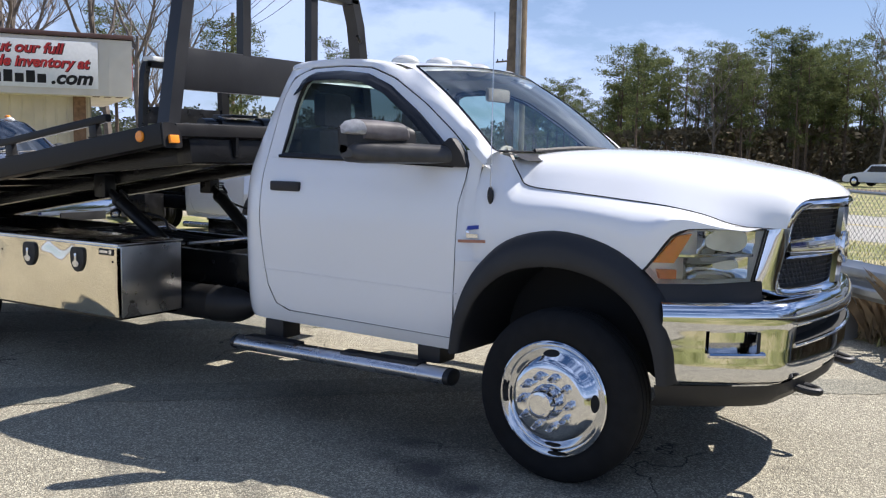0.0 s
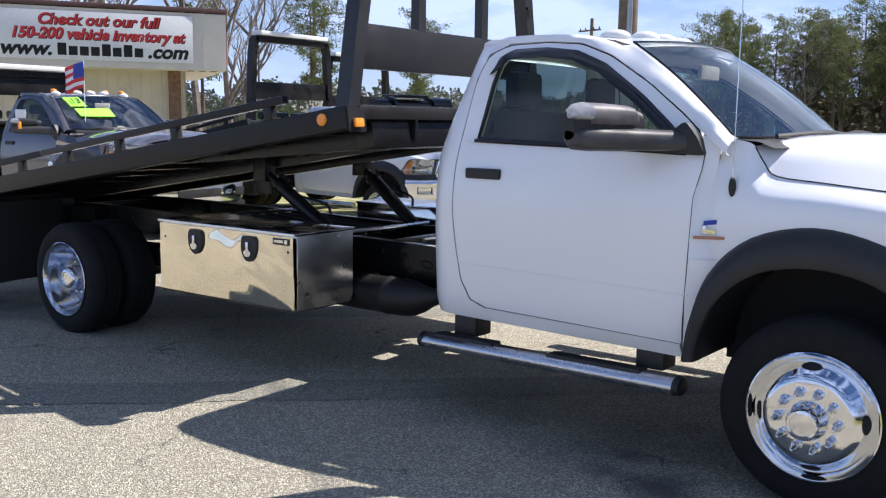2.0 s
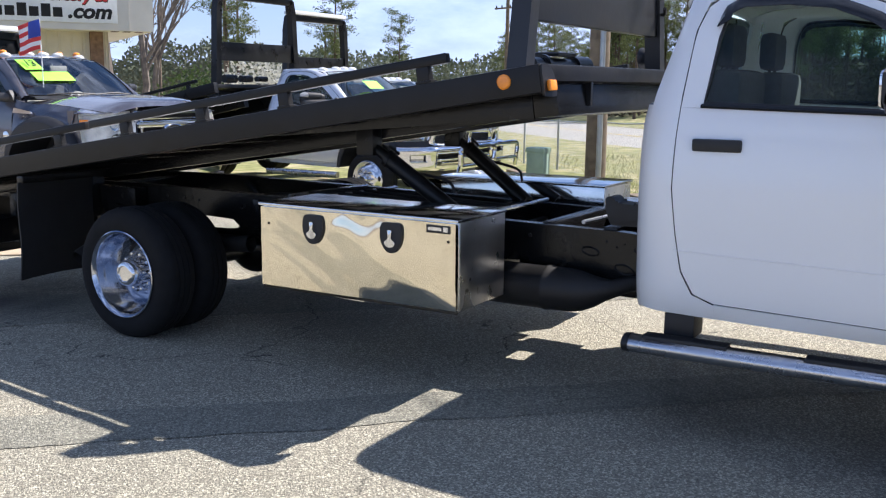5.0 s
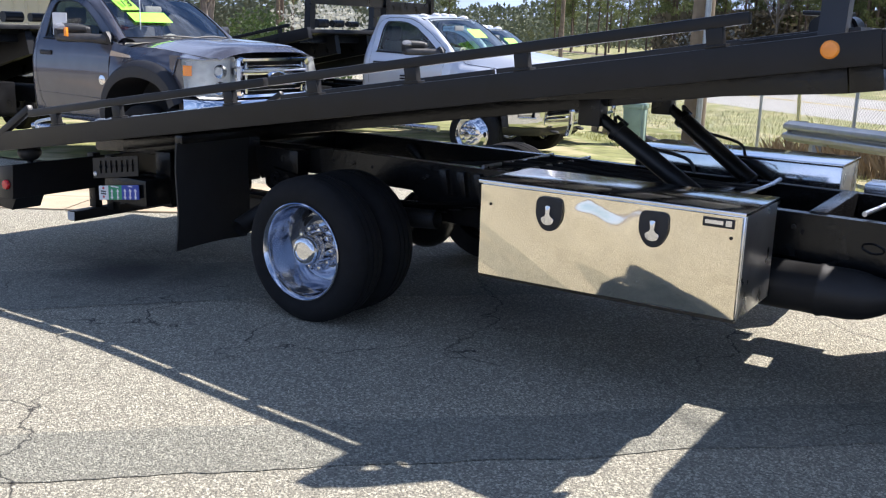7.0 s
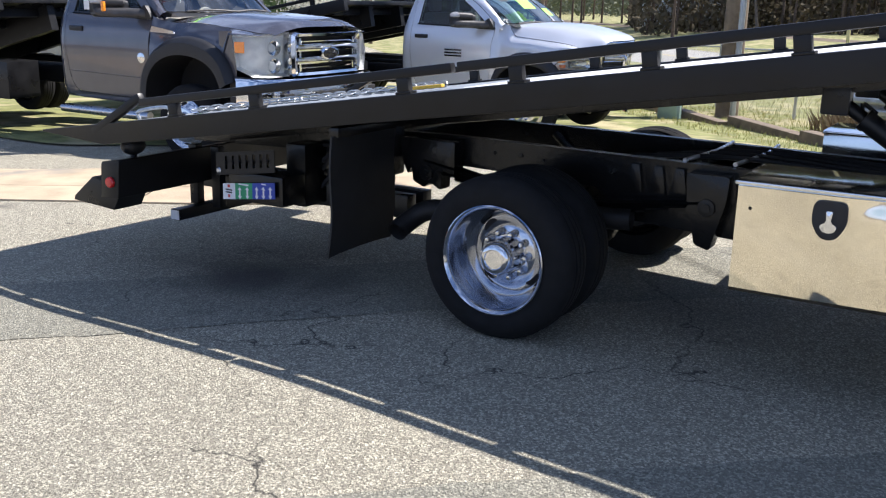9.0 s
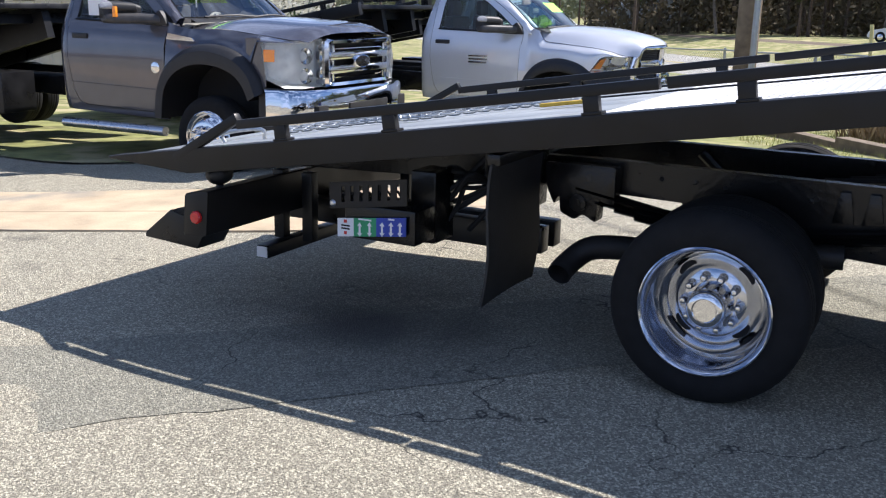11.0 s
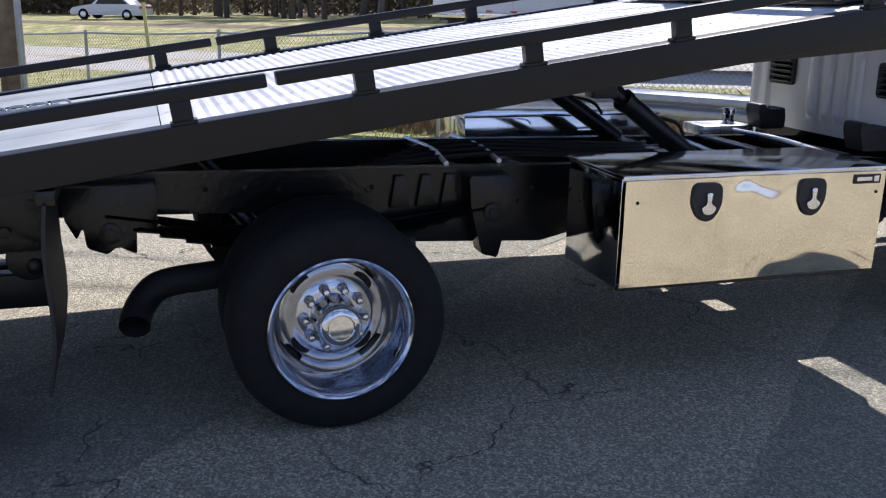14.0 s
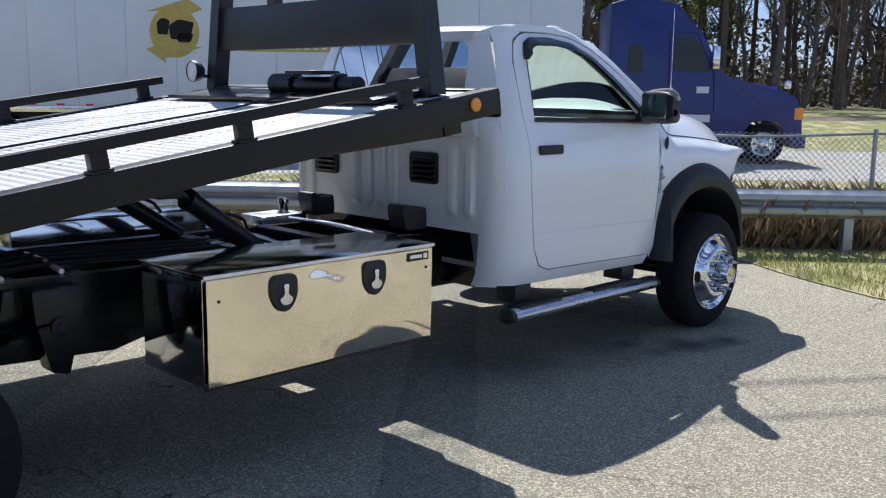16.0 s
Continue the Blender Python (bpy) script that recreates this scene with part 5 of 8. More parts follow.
bedpart("lower_beam", bx(B(), -0.16, -0.035, -0.98, 0.98, -0.225, -0.078, 0.006), UNDER, bed)
for yy in (-0.62, 0.62):
    bedpart("head_rib", plate(B(), [(-0.034, -0.076), (0.0, -0.076), (-0.02, -0.19), (-0.034, -0.19)], yy - 0.012, yy + 0.012, "y"), STEEL, bed)
for yy in (-0.95, 0.95):
    bedpart("bed_gusset", plate(B(), [(-1.75, -0.10), (-0.165, -0.10), (-0.165, -0.225), (-1.75, -0.122)], yy - 0.025, yy + 0.025, "y", 0.004), UNDER, bed)
for s in (-1, 1):
    bm = plate(B(), rounded([(s * 1.215, 0.0), (s * 1.13, 0.0), (s * 1.08, -0.06), (s * 1.08, -0.145), (s * 1.215, -0.145)], 0.02), 0.0, 0.012, "x")
    bedpart("corner_plate", bm, BEDPAINT, bed)
    bm = bx(B(), 0.012, 0.035, s * 1.15 - 0.035, s * 1.15 + 0.035, -0.122, -0.072, 0.01)
    bedpart("marker_lamp", bm, AMBER, bed, "amber corner marker lamp")
    bm = lathe(B(), [(0.034, 0), (0.034, 0.008), (0.028, 0.014), (0, 0.016)], 20, Matrix.Translation((-0.175, s * 1.22, -0.055)) @ Matrix.Diagonal((1, s, 1, 1)))
    bedpart("side_marker", bm, AMBER, bed, "round amber side marker")

# headache rack at the head of the bed
rack = thing("headache_rack")
rack.parent = truck
RX = -2.66
for s in (-1, 1):
    bm = B()
    loft(bm, [[(RX + dx, s * (y + dy), z) for dx, dy in ((-0.05, -0.045), (0.05, -0.045), (0.05, 0.045), (-0.05, 0.045))] for y, z in ((0.975, 1.60), (0.905, 2.05), (0.84, 2.42), (0.775, 2.60))], close=True)
    part("rack_post", bm, RACKPAINT, rack, angle=20)
    bm = B()
    loft(bm, [[(RX + dx, s * (0.335 + dy), z) for dx, dy in ((-0.03, -0.035), (0.03, -0.035), (0.03, 0.035), (-0.03, 0.035))] for z in (2.09, 2.60)], close=True)
    part("rack_upright", bm, RACKPAINT, rack, angle=20)
bm = bx(B(), RX - 0.05, RX + 0.05, -0.82, 0.82, 2.56, 2.66, 0.012)
part("rack_top_bar", bm, RACKPAINT, rack)
bm = bx(B(), RX - 0.03, RX + 0.03, -0.92, 0.92, 1.845, 2.10, 0.008)
part("rack_panel", bm, RACKPAINT, rack)
bm = bx(B(), RX - 0.04, RX + 0.04, -0.98, 0.98, 1.585, 1.63, 0.006)
part("rack_base_bar", bm, RACKPAINT, rack)


# stainless tool boxes
def toolbox(s):
    tb = thing("toolbox", label="polished stainless underbody tool box with two paddle latches", category="tool box", group="tool boxes beside the chassis")
    x0, x1, z0, z1 = -4.09, -2.865, 0.455, 0.905
    yo, yi = s * 1.185, s * 0.70
    a, b = sorted((yo - s * 0.012, yi))
    bm = bx(B(), x0, x1, a, b, z0, z1 - 0.012, 0.004)
    part("box_body", bm, STAINLESS_END, tb)
    a, b = sorted((yo + s * 0.016, yi - s * 0.01))
    bm = bx(B(), x0 - 0.008, x1 + 0.008, a, b, z1 - 0.012, z1 + 0.004, 0.004)
    part("lid", bm, STAINLESS_LID, tb, "satin stainless lid")
    a, b = sorted((yo - s * 0.012, yi))
    part("end_panel", bx(B(), x1 + 0.0005, x1 + 0.004, a + 0.004, b - 0.004, z0 + 0.004, z1 - 0.016, 0.001), STAINLESS_SIDE, tb, "scuffed stained end panel")
    # door with a slightly buckled skin
    bm = B()
    rows = []
    for i in (q / 2 for q in range(25)):
        z = z0 + 0.006 + (z1 - z0 - 0.024) * i / 12
        rows.append([(x0 + 0.006 + (x1 - x0 - 0.012) * k / 24, yo + s * (0.011 - 0.0175 * (1 - min(1.0, i / 6.0)) ** 2 * math.exp(-((k - 17.8) / 6.2) ** 2) + 0.0035 * math.sin(k * 0.42 + i * 0.2) * math.sin(math.pi * i / 12) * math.sin(math.pi * k / 24) + 0.0018 * math.sin(k * 0.9 + 1.0 + 0.5 * i) * math.sin(i * 0.7) - 0.009 * math.exp(-((i - 11.6 - 0.5 * math.sin(k * 1.3)) / 1.6) ** 2) * (math.exp(-((k - 10.2) / 2.1) ** 2) + 0.8 * math.exp(-((k - 14.8) / 1.7) ** 2) + 0.4 * math.exp(-((k - 12.6) / 0.9) ** 2))), z) for k in (q / 2 for q in range(49))])
    loft(bm, rows)
    thicken(bm, 0.006)
    door = part("box_door", bm, STAINLESS, tb, "mirror-polished buckled door")
    bm = bx(B(), x0 + 0.004, x1 - 0.004, min(yo, yo - s * 0.02), max(yo, yo - s * 0.02), z0 - 0.01, z0 + 0.004)
    part("hinge", bm, UNDER, tb)
    for lx in (-3.725, -3.235):
        o = rounded([(lx - 0.062, 0.868), (lx - 0.066, 0.78), (lx - 0.03, 0.715), (lx + 0.03, 0.715), (lx + 0.066, 0.78), (lx + 0.062, 0.868)], 0.028)
        a, b = sorted((yo + s * 0.004, yo + s * 0.023))
        bm = plate(B(), o, a, b, "y", 0.004)
        la = part("latch", bm, PLASTIC, door, "black paddle latch with chrome handle")
        bm = plate(B(), rounded([(lx - 0.013, 0.832), (lx + 0.013, 0.832), (lx + 0.008, 0.787), (lx + 0.033, 0.773), (lx + 0.024, 0.750), (lx, 0.744), (lx - 0.024, 0.750), (lx - 0.033, 0.773), (lx - 0.008, 0.787)], 0.006), min(yo + s * 0.021, yo + s * 0.035), max(yo + s * 0.021, yo + s * 0.035), "y", 0.003)
        part("handle", bm, CHROME, la)
    lx0, lx1 = (-3.03, -2.90)
    a, b = sorted((yo + s * 0.008, yo + s * 0.018))
    bm = bx(B(), lx0, lx1, a, b, 0.838, 0.876, 0.001)
    pl = part("name_plate", bm, PLASTIC, door)
    a, b = sorted((yo + s * 0.018, yo + s * 0.0195))
    bm = bx(B(), lx0 + 0.01, lx1 - 0.045, a, b, 0.850, 0.866)
    bx(bm, lx1 - 0.035, lx1 - 0.01, a, b, 0.846, 0.870)
    part("plate_bar", bm, ALLOY, pl)
    for x, z in ((-2.91, 0.80), (-4.03, 0.80)):
        bm = lathe(B(), [(0.008, 0), (0.007, 0.004), (0, 0.005)], 10, Matrix.Translation((x, yo + s * 0.010, z)) @ Matrix.Diagonal((1, s, 1, 1)))
        part("rivet", bm, UNDER, door)
    a, b = sorted((s * 0.60, s * 1.10))
    for x in (x0 + 0.12, x1 - 0.12):
        part("bracket", bx(B(), x - 0.03, x + 0.03, a, b, z0 - 0.03, z0 - 0.004), UNDER, tb)
    return tb


toolbox(-1)
toolbox(1)

# chassis
ch = thing("chassis")
ch.parent = truck
for s in (-1, 1):
    bm = B()
    plate(bm, [(-7.9, 0.62), (-6.1, 0.68), (-5.0, 0.66), (-4.80, 0.50), (-4.10, 0.465), (-3.9, 0.52), (-2.88, 0.60), (-2.53, 0.57), (-2.19, 0.475), (-0.4, 0.46), (0.7, 0.50), (0.7, 0.64), (-0.4, 0.66), (-2.3, 0.80), (-4.6, 0.83), (-5.9, 0.84), (-7.9, 0.80)], min(s * 0.38, s * 0.44), max(s * 0.38, s * 0.44), "y", 0.006)
    part("frame_rail", bm, UNDER, ch)
for x in (-7.2, -6.3, -4.5, -4.2, -3.3, -2.75, -2.4):
    bm = bx(B(), x - 0.04, x + 0.04, -0.40, 0.40, 0.66, 0.815, 0.01)
    part("cross_member", bm, UNDER, ch)
# added blocks, not known parts: they stop sun falling through the cab gap
bm = bx(B(), -3.46, -3.07, -0.35, 0.35, 0.42, 0.72, 0.05)
part("fuel_tank", bm, UNDER, ch, "black block added between the frame rails to stop sunlight")
bm = bx(B(), -2.95, -2.63, -0.36, 0.01, 0.50, 0.70, 0.03)
part("sun_block", bm, UNDER, ch)
# straps round the added block
for x in (-3.36, -3.12):
    part("block_strap", bx(B(), x - 0.02, x + 0.02, -0.358, 0.358, 0.412, 0.728, 0.004), STEEL, ch)
# added dark block that closes the bright gap below the rail
part("gap_block", bx(B(), -2.62, -2.05, -0.36, 0.36, 0.44, 0.62, 0.02), UNDER, ch)
bm = rod(B(), (-5.19, -0.75, 0.40), (-5.19, 0.75, 0.40), 0.07)
bmesh.ops.create_uvsphere(bm, u_segments=16, v_segments=10, radius=0.19, matrix=Matrix.Translation((-5.19, 0, 0.40)))
part("rear_axle", bm, UNDER, ch)
bm = rod(B(), (-0.01, -0.84, 0.38), (-0.01, 0.84, 0.38), 0.06)
part("front_axle", bm, UNDER, ch)

# ---- fittings of the rollback truck ----
for s in (-1, 1):
    bm = B()
    rows = []
    for x in (-2.075, -2.06, -1.4, -0.64, -0.615):
        k = 0.8 if x in (-2.075, -0.615) else 1.0
        rows.append([(x, s * (0.985 + 0.062 * k * math.cos(a)), 0.385 + 0.042 * k * math.sin(a)) for a in [j * math.pi / 8 for j in range(16)]])
    V = loft(bm, rows, close=True)
    bm.faces.new(V[0]), bm.faces.new(V[-1])
    bar = part("side_step", bm, STEPMETAL, truck, "brushed steel tubular side step")
    for a, b in ((-2.0, -1.62), (-1.30, -0.80)):
        bm = bx(B(), a, b, s * 0.975 - 0.045, s * 0.975 + 0.045, 0.412, 0.434, 0.008)
        part("tread_pad", bm, PLASTIC, bar, "black rubber tread pad")
    for e, d in ((-2.085, 1), (-0.605, -1)):
        bm = B()
        V = loft(bm, [[(e + d * t, s * (0.985 + 0.064 * k * math.cos(a)), 0.385 + 0.044 * k * math.sin(a)) for a in [j * math.pi / 8 for j in range(16)]] for t, k in ((0.03, 1.0), (0.0, 0.95), (-0.008, 0.7))], close=True)
        bm.faces.new(V[-1])
        part("end_cap", bm, PLASTIC, bar)
    for x in (-1.86, -0.80):
        bm = bx(B(), x - 0.07, x + 0.07, s * 0.86 - 0.06, s * 0.86 + 0.09, 0.42, 0.53, 0.012)
        part("step_bracket", bm, PLASTIC, bar)
# aerial
AX = -0.443
ay = -side_y(-0.415, 1.30) * 0.945
bm = B()
bmesh.ops.create_uvsphere(bm, u_segments=12, v_segments=8, radius=1.0, matrix=Matrix.Translation((AX, ay - 0.006, 1.295)) @ Matrix.Diagonal((0.017, 0.012, 0.044, 1)))
aerial = part("aerial_base", bm, PLASTIC, truck, "black aerial base")
bm = pipe(B(), [(AX + 0.002, ay - 0.012, 1.33), (AX + 0.004, ay - 0.010, 2.16)], 0.0022, 6)
part("aerial_mast", bm, ALLOY, aerial)
# fender badges as plain shapes


def badge_part(name, bm, material, label=""):
    for v in bm.verts:
        narrow(v.co)
    return part(name, bm, material, truck, label)


for s in (-1, 1):
    yy = lambda x, z: s * (side_y(x, z) + 0.004)
    bm = plate(B(), [(-0.528, 1.143), (-0.468, 1.147), (-0.468, 1.128), (-0.535, 1.122)], min(yy(-0.5, 1.13), yy(-0.5, 1.13) + s * 0.005), max(yy(-0.5, 1.13), yy(-0.5, 1.13) + s * 0.005), "y", 0.001)
    badge_part("badge_cap", bm, DECALBLUE)
    bm = plate(B(), [(-0.535, 1.12), (-0.515, 1.122), (-0.515, 1.104), (-0.468, 1.104), (-0.468, 1.084), (-0.53, 1.086)], min(yy(-0.47, 1.09), yy(-0.47, 1.09) + s * 0.006), max(yy(-0.47, 1.09), yy(-0.47, 1.09) + s * 0.006), "y", 0.001)
    badge_part("engine_badge", bm, CHROME, "chrome engine badge")
    y1 = yy(-0.50, 1.07)
    bm = bx(B(), -0.58, -0.42, min(y1, y1 + s * 0.004), max(y1, y1 + s * 0.004), 1.062, 1.076)
    badge_part("badge_bar", bm, BADGEBROWN)
# exhaust muffler and tail pipe
bm = pipe(B(), [(-3.38, -0.57, 0.495), (-3.36, -0.57, 0.495), (-2.68, -0.57, 0.495), (-2.67, -0.57, 0.495), (-2.655, -0.57, 0.495), (-2.64, -0.57, 0.495), (-2.54, -0.57, 0.495), (-2.48, -0.57, 0.498), (-2.42, -0.568, 0.505), (-2.36, -0.565, 0.518), (-2.31, -0.56, 0.528), (-2.24, -0.50, 0.55), (-1.6, -0.30, 0.60)], [0.08, 0.112, 0.114, 0.120, 0.120, 0.114, 0.113, 0.105, 0.085, 0.060, 0.046, 0.040, 0.038], 28)
part("muffler", bm, MUFFLER, truck, "satin black exhaust muffler")
bm = pipe(B(), bend([(-4.75, -0.55, 0.53), (-5.30, -0.60, 0.50), (-5.55, -0.70, 0.485), (-5.74, -0.77, 0.487), (-5.82, -0.81, 0.475), (-5.87, -0.86, 0.435), (-5.895, -0.92, 0.40), (-5.90, -0.96, 0.38)], 5), 0.056, 18, False)
pipe(bm, bend([(-4.75, -0.55, 0.53), (-5.30, -0.60, 0.50), (-5.55, -0.70, 0.485), (-5.74, -0.77, 0.487), (-5.82, -0.81, 0.475), (-5.87, -0.86, 0.435), (-5.895, -0.92, 0.40), (-5.90, -0.96, 0.38)], 5), 0.050, 18, False)
part("tail_pipe", bm, MUFFLER, truck, "dull steel exhaust tail pipe")
# springs, hangers, brackets along the frame
for s in (-1, 1):
    for k in range(6):
        h = 0.80 - 0.10 * k
        bm = pipe(B(), bend([(-5.19 - h, s * 0.52, 0.70 - 0.028 * k - 0.03 * (k > 0)), (-5.19, s * 0.52, 0.585 - 0.018 * k), (-5.19 + h, s * 0.52, 0.66 - 0.024 * k)], 4), 0.0155, 6)
        bmesh.ops.scale(bm, vec=(1, 2.6, 1), space=Matrix.Translation((0, -s * 0.52, 0)), verts=bm.verts)
        part("spring_leaf", bm, UNDER, ch)
    for x, w, z0 in ((-5.975, 0.10, 0.53), (-4.38, 0.08, 0.54)):
        bm = plate(B(), rounded([(x - 0.11, 0.80), (x - 0.10, 0.67), (x - 0.045, 0.45), (x + 0.03, 0.43), (x + 0.09, 0.67), (x + 0.10, 0.80)] if x > -5 else [(x - 0.18, 0.82), (x - 0.165, 0.69), (x - 0.125, 0.61), (x - 0.10, 0.66), (x - 0.09, 0.575), (x - 0.015, 0.545), (x + 0.025, 0.578), (x + 0.095, 0.54), (x + 0.10, 0.655), (x + 0.18, 0.63), (x + 0.18, 0.82)], 0.012), s * 0.50 - 0.05, s * 0.50 + 0.05, "y", 0.004)
        part("spring_hanger", bm, UNDER, ch)
        bm = lathe(B(), [(0.042, 0), (0.042, 0.012), (0.022, 0.014), (0.022, 0.022), (0, 0.022)], 16, Matrix.Translation((x, s * 0.55, z0 + 0.10)) @ Matrix.Diagonal((1, s, 1, 1)))
        part("hanger_bolt", bm, STEEL, ch)
    for x in (-4.78, -4.66, -4.55, -4.30):
        bm = plate(B(), [(x - 0.02, 0.80), (x - 0.045, 0.66), (x + 0.045, 0.66), (x + 0.02, 0.80)], s * 0.455 - 0.012, s * 0.455 + 0.012, "y", 0.004)
        part("frame_bracket", bm, UNDER, ch)
    for k in range(9):
        x = -7.0 + k * 0.52
        bm = lathe(B(), [(0.012, 0), (0.012, 0.006), (0, 0.008)], 8, Matrix.Translation((x, s * 0.442, 0.74 + 0.03 * (k % 2))) @ Matrix.Diagonal((1, s, 1, 1)))
        part("frame_bolt", bm, STEEL, ch)
    bm = pipe(B(), bend([(-5.6, s * 0.36, 0.80), (-5.25, s * 0.46, 0.44)], 2), 0.035, 10)
    part("shock_absorber", bm, UNDER, ch)
    # pressed slots on the frame side, and bolt holes painted as dark shade discs
    yf = s * 0.4405
    for cx, cz, w, h, tilt in ((-2.49, 0.685, 0.075, 0.022, -8), (-2.30, 0.605, 0.085, 0.024, -14)):
        ring = [(0.5 * w * math.cos(a) * (1.25 if abs(math.cos(a)) > 0.6 else 1.0), h * math.sin(a)) for a in [k * math.pi / 10 for k in range(20)]]
        m_ = Matrix.Translation((cx, yf, cz)) @ Matrix.Rotation(radians(-tilt), 4, "Y")
        bm = pipe(B(), [m_ @ Vector((x, 0, z)) for x, z in ring + ring[:1]], 0.005, 6)
        part("pressed_slot", bm, UNDER, ch)
    for hx, hz, hr in ((-2.40, 0.745, 0.007), (-2.345, 0.72, 0.007), (-2.30, 0.74, 0.006), (-2.24, 0.715, 0.014), (-2.20, 0.735, 0.006), (-2.20, 0.70, 0.006), (-2.205, 0.61, 0.007), (-2.205, 0.64, 0.007), (-4.9, 0.75, 0.012), (-5.3, 0.76, 0.010), (-5.6, 0.77, 0.012), (-4.15, 0.72, 0.012), (-4.22, 0.66, 0.010)):
        bm = lathe(B(), [(hr, 0), (hr * 0.9, 0.0012), (0, 0.0012)], 10, Matrix.Translation((hx, yf, hz)) @ Matrix.Diagonal((1, s, 1, 1)))
        part("frame_hole_shade", bm, DARKNESS, ch)
    # cab mounts behind the cab
    bm = plate(B(), rounded([(-2.37, 0.84), (-2.40, 0.93), (-2.40, 0.982), (-2.36, 0.985), (-2.34, 0.955), (-2.24, 0.95), (-2.225, 0.965), (-2.215, 0.90), (-2.22, 0.84)], 0.010), s * 0.42 - 0.065, s * 0.42 + 0.065, "y", 0.01)
    part("bed_cradle", bm, PLASTIC, truck, "black bed rest cradle")
    # lift cylinders
    c = thing("lift_cylinder")
    c.parent = truck
    top, low = Vector((-3.86, s * 0.50, 1.20)), Vector((-3.28, s * 0.42, 0.80))
    bm = rod(B(), low, low.lerp(top, 0.78), 0.047, 20)
    rod(bm, low.lerp(top, 0.76), low.lerp(top, 0.80), 0.053, 20)
    part("barrel", bm, STEEL, c)
    bm = rod(B(), low.lerp(top, 0.78), top, 0.030, 16)
    bx(bm, top.x - 0.06, top.x + 0.06, top.y - 0.05, top.y + 0.05, top.z - 0.07, top.z + 0.09, 0.01)
    part("piston_rod", bm, STEEL, c)
    for off in (0.05,):
        bm = pipe(B(), bend([low.lerp(top, 0.72) + Vector((0, off, 0.05)), top + Vector((0.10, off, -0.02)), top + Vector((0.16, off * 1.6, -0.14)), low.lerp(top, 0.45) + Vector((0.13, off * 1.5, 0.02)), low.lerp(top, 0.15) + Vector((0.02, off, 0.07))], 5), 0.009, 8)
        part("hose", bm, PLASTIC, c, "black hydraulic hose")
    # mud flap on the kerb side only
    if s > 0:
        continue
    bm = B()
    rows = []
    for i in range(9):
        z = 0.89 - 0.635 * i / 8
        rows.append([(-6.15 - 0.012 * math.sin(i * 0.8) - (0.03 * (i / 8) ** 2), s * y, z - (0.012 if i == 8 else 0) * ((y - 0.9) / 0.3) ** 2) for y in (1.205, 1.1, 1.0, 0.9, 0.8, 0.7, 0.62)])
    loft(bm, rows)
    thicken(bm, 0.012)
    part("mud_flap", bm, FLAP, truck, "black rubber mud flap")
    bm = bx(B(), -6.17, -6.11, min(s * 0.40, s * 1.19), max(s * 0.40, s * 1.19), 0.885, 0.935, 0.006)
    part("flap_bracket", bm, UNDER, truck)
# hydraulic tank and lines on the frame
for x, y0, y1, z in ((-4.55, -0.40, 0.40, 0.835), (-4.30, -0.40, 0.40, 0.84), (-3.15, -0.38, 0.38, 0.835), (-2.55, -0.40, 0.42, 0.83)):
    bm = pipe(B(), bend([(x, y0, z), (x + 0.05, (y0 + y1) / 2, z + 0.005), (x + 0.03, y1, z)], 4), 0.012, 8)
    part("hydraulic_line", bm, STEPMETAL, ch)
for k in range(4):
    bm = pipe(B(), bend([(-4.9 + 0.1 * k, -0.2 + 0.12 * k, 0.80), (-4.3, -0.25 + 0.13 * k, 0.85), (-3.7 + 0.1 * k, -0.22 + 0.1 * k, 0.82), (-3.2, -0.2 + 0.15 * k, 0.80)], 5), 0.013, 8)
    part("hydraulic_hose", bm, PLASTIC, ch)
bm = bx(B(), -2.70, -2.36, 0.45, 0.68, 0.79, 0.85, 0.008)
tank = part("hydraulic_tank", bm, STEPMETAL, truck, "steel hydraulic tank beside the frame")
bm = lathe(B(), [(0.035, -0.02), (0.035, 0.03), (0.042, 0.035), (0.042, 0.06), (0.03, 0.07), (0, 0.07)], 16, Matrix.Translation((-2.45, 0.58, 0.87)) @ pose(0, 0, 0, 90, 0, 0))
part("filler_cap", bm, CHROME, tank)

# ---- tail of the truck ----
tail = thing("tail_beam")
tail.parent = truck
bm = plate(B(), rounded([(-7.875, 0.58), (-7.90, 0.355), (-7.745, 0.365), (-7.72, 0.605)], 0.012), -1.235, 1.235, "y", 0.006)
part("beam", bm, BEDPAINT, tail, "black steel tail beam")
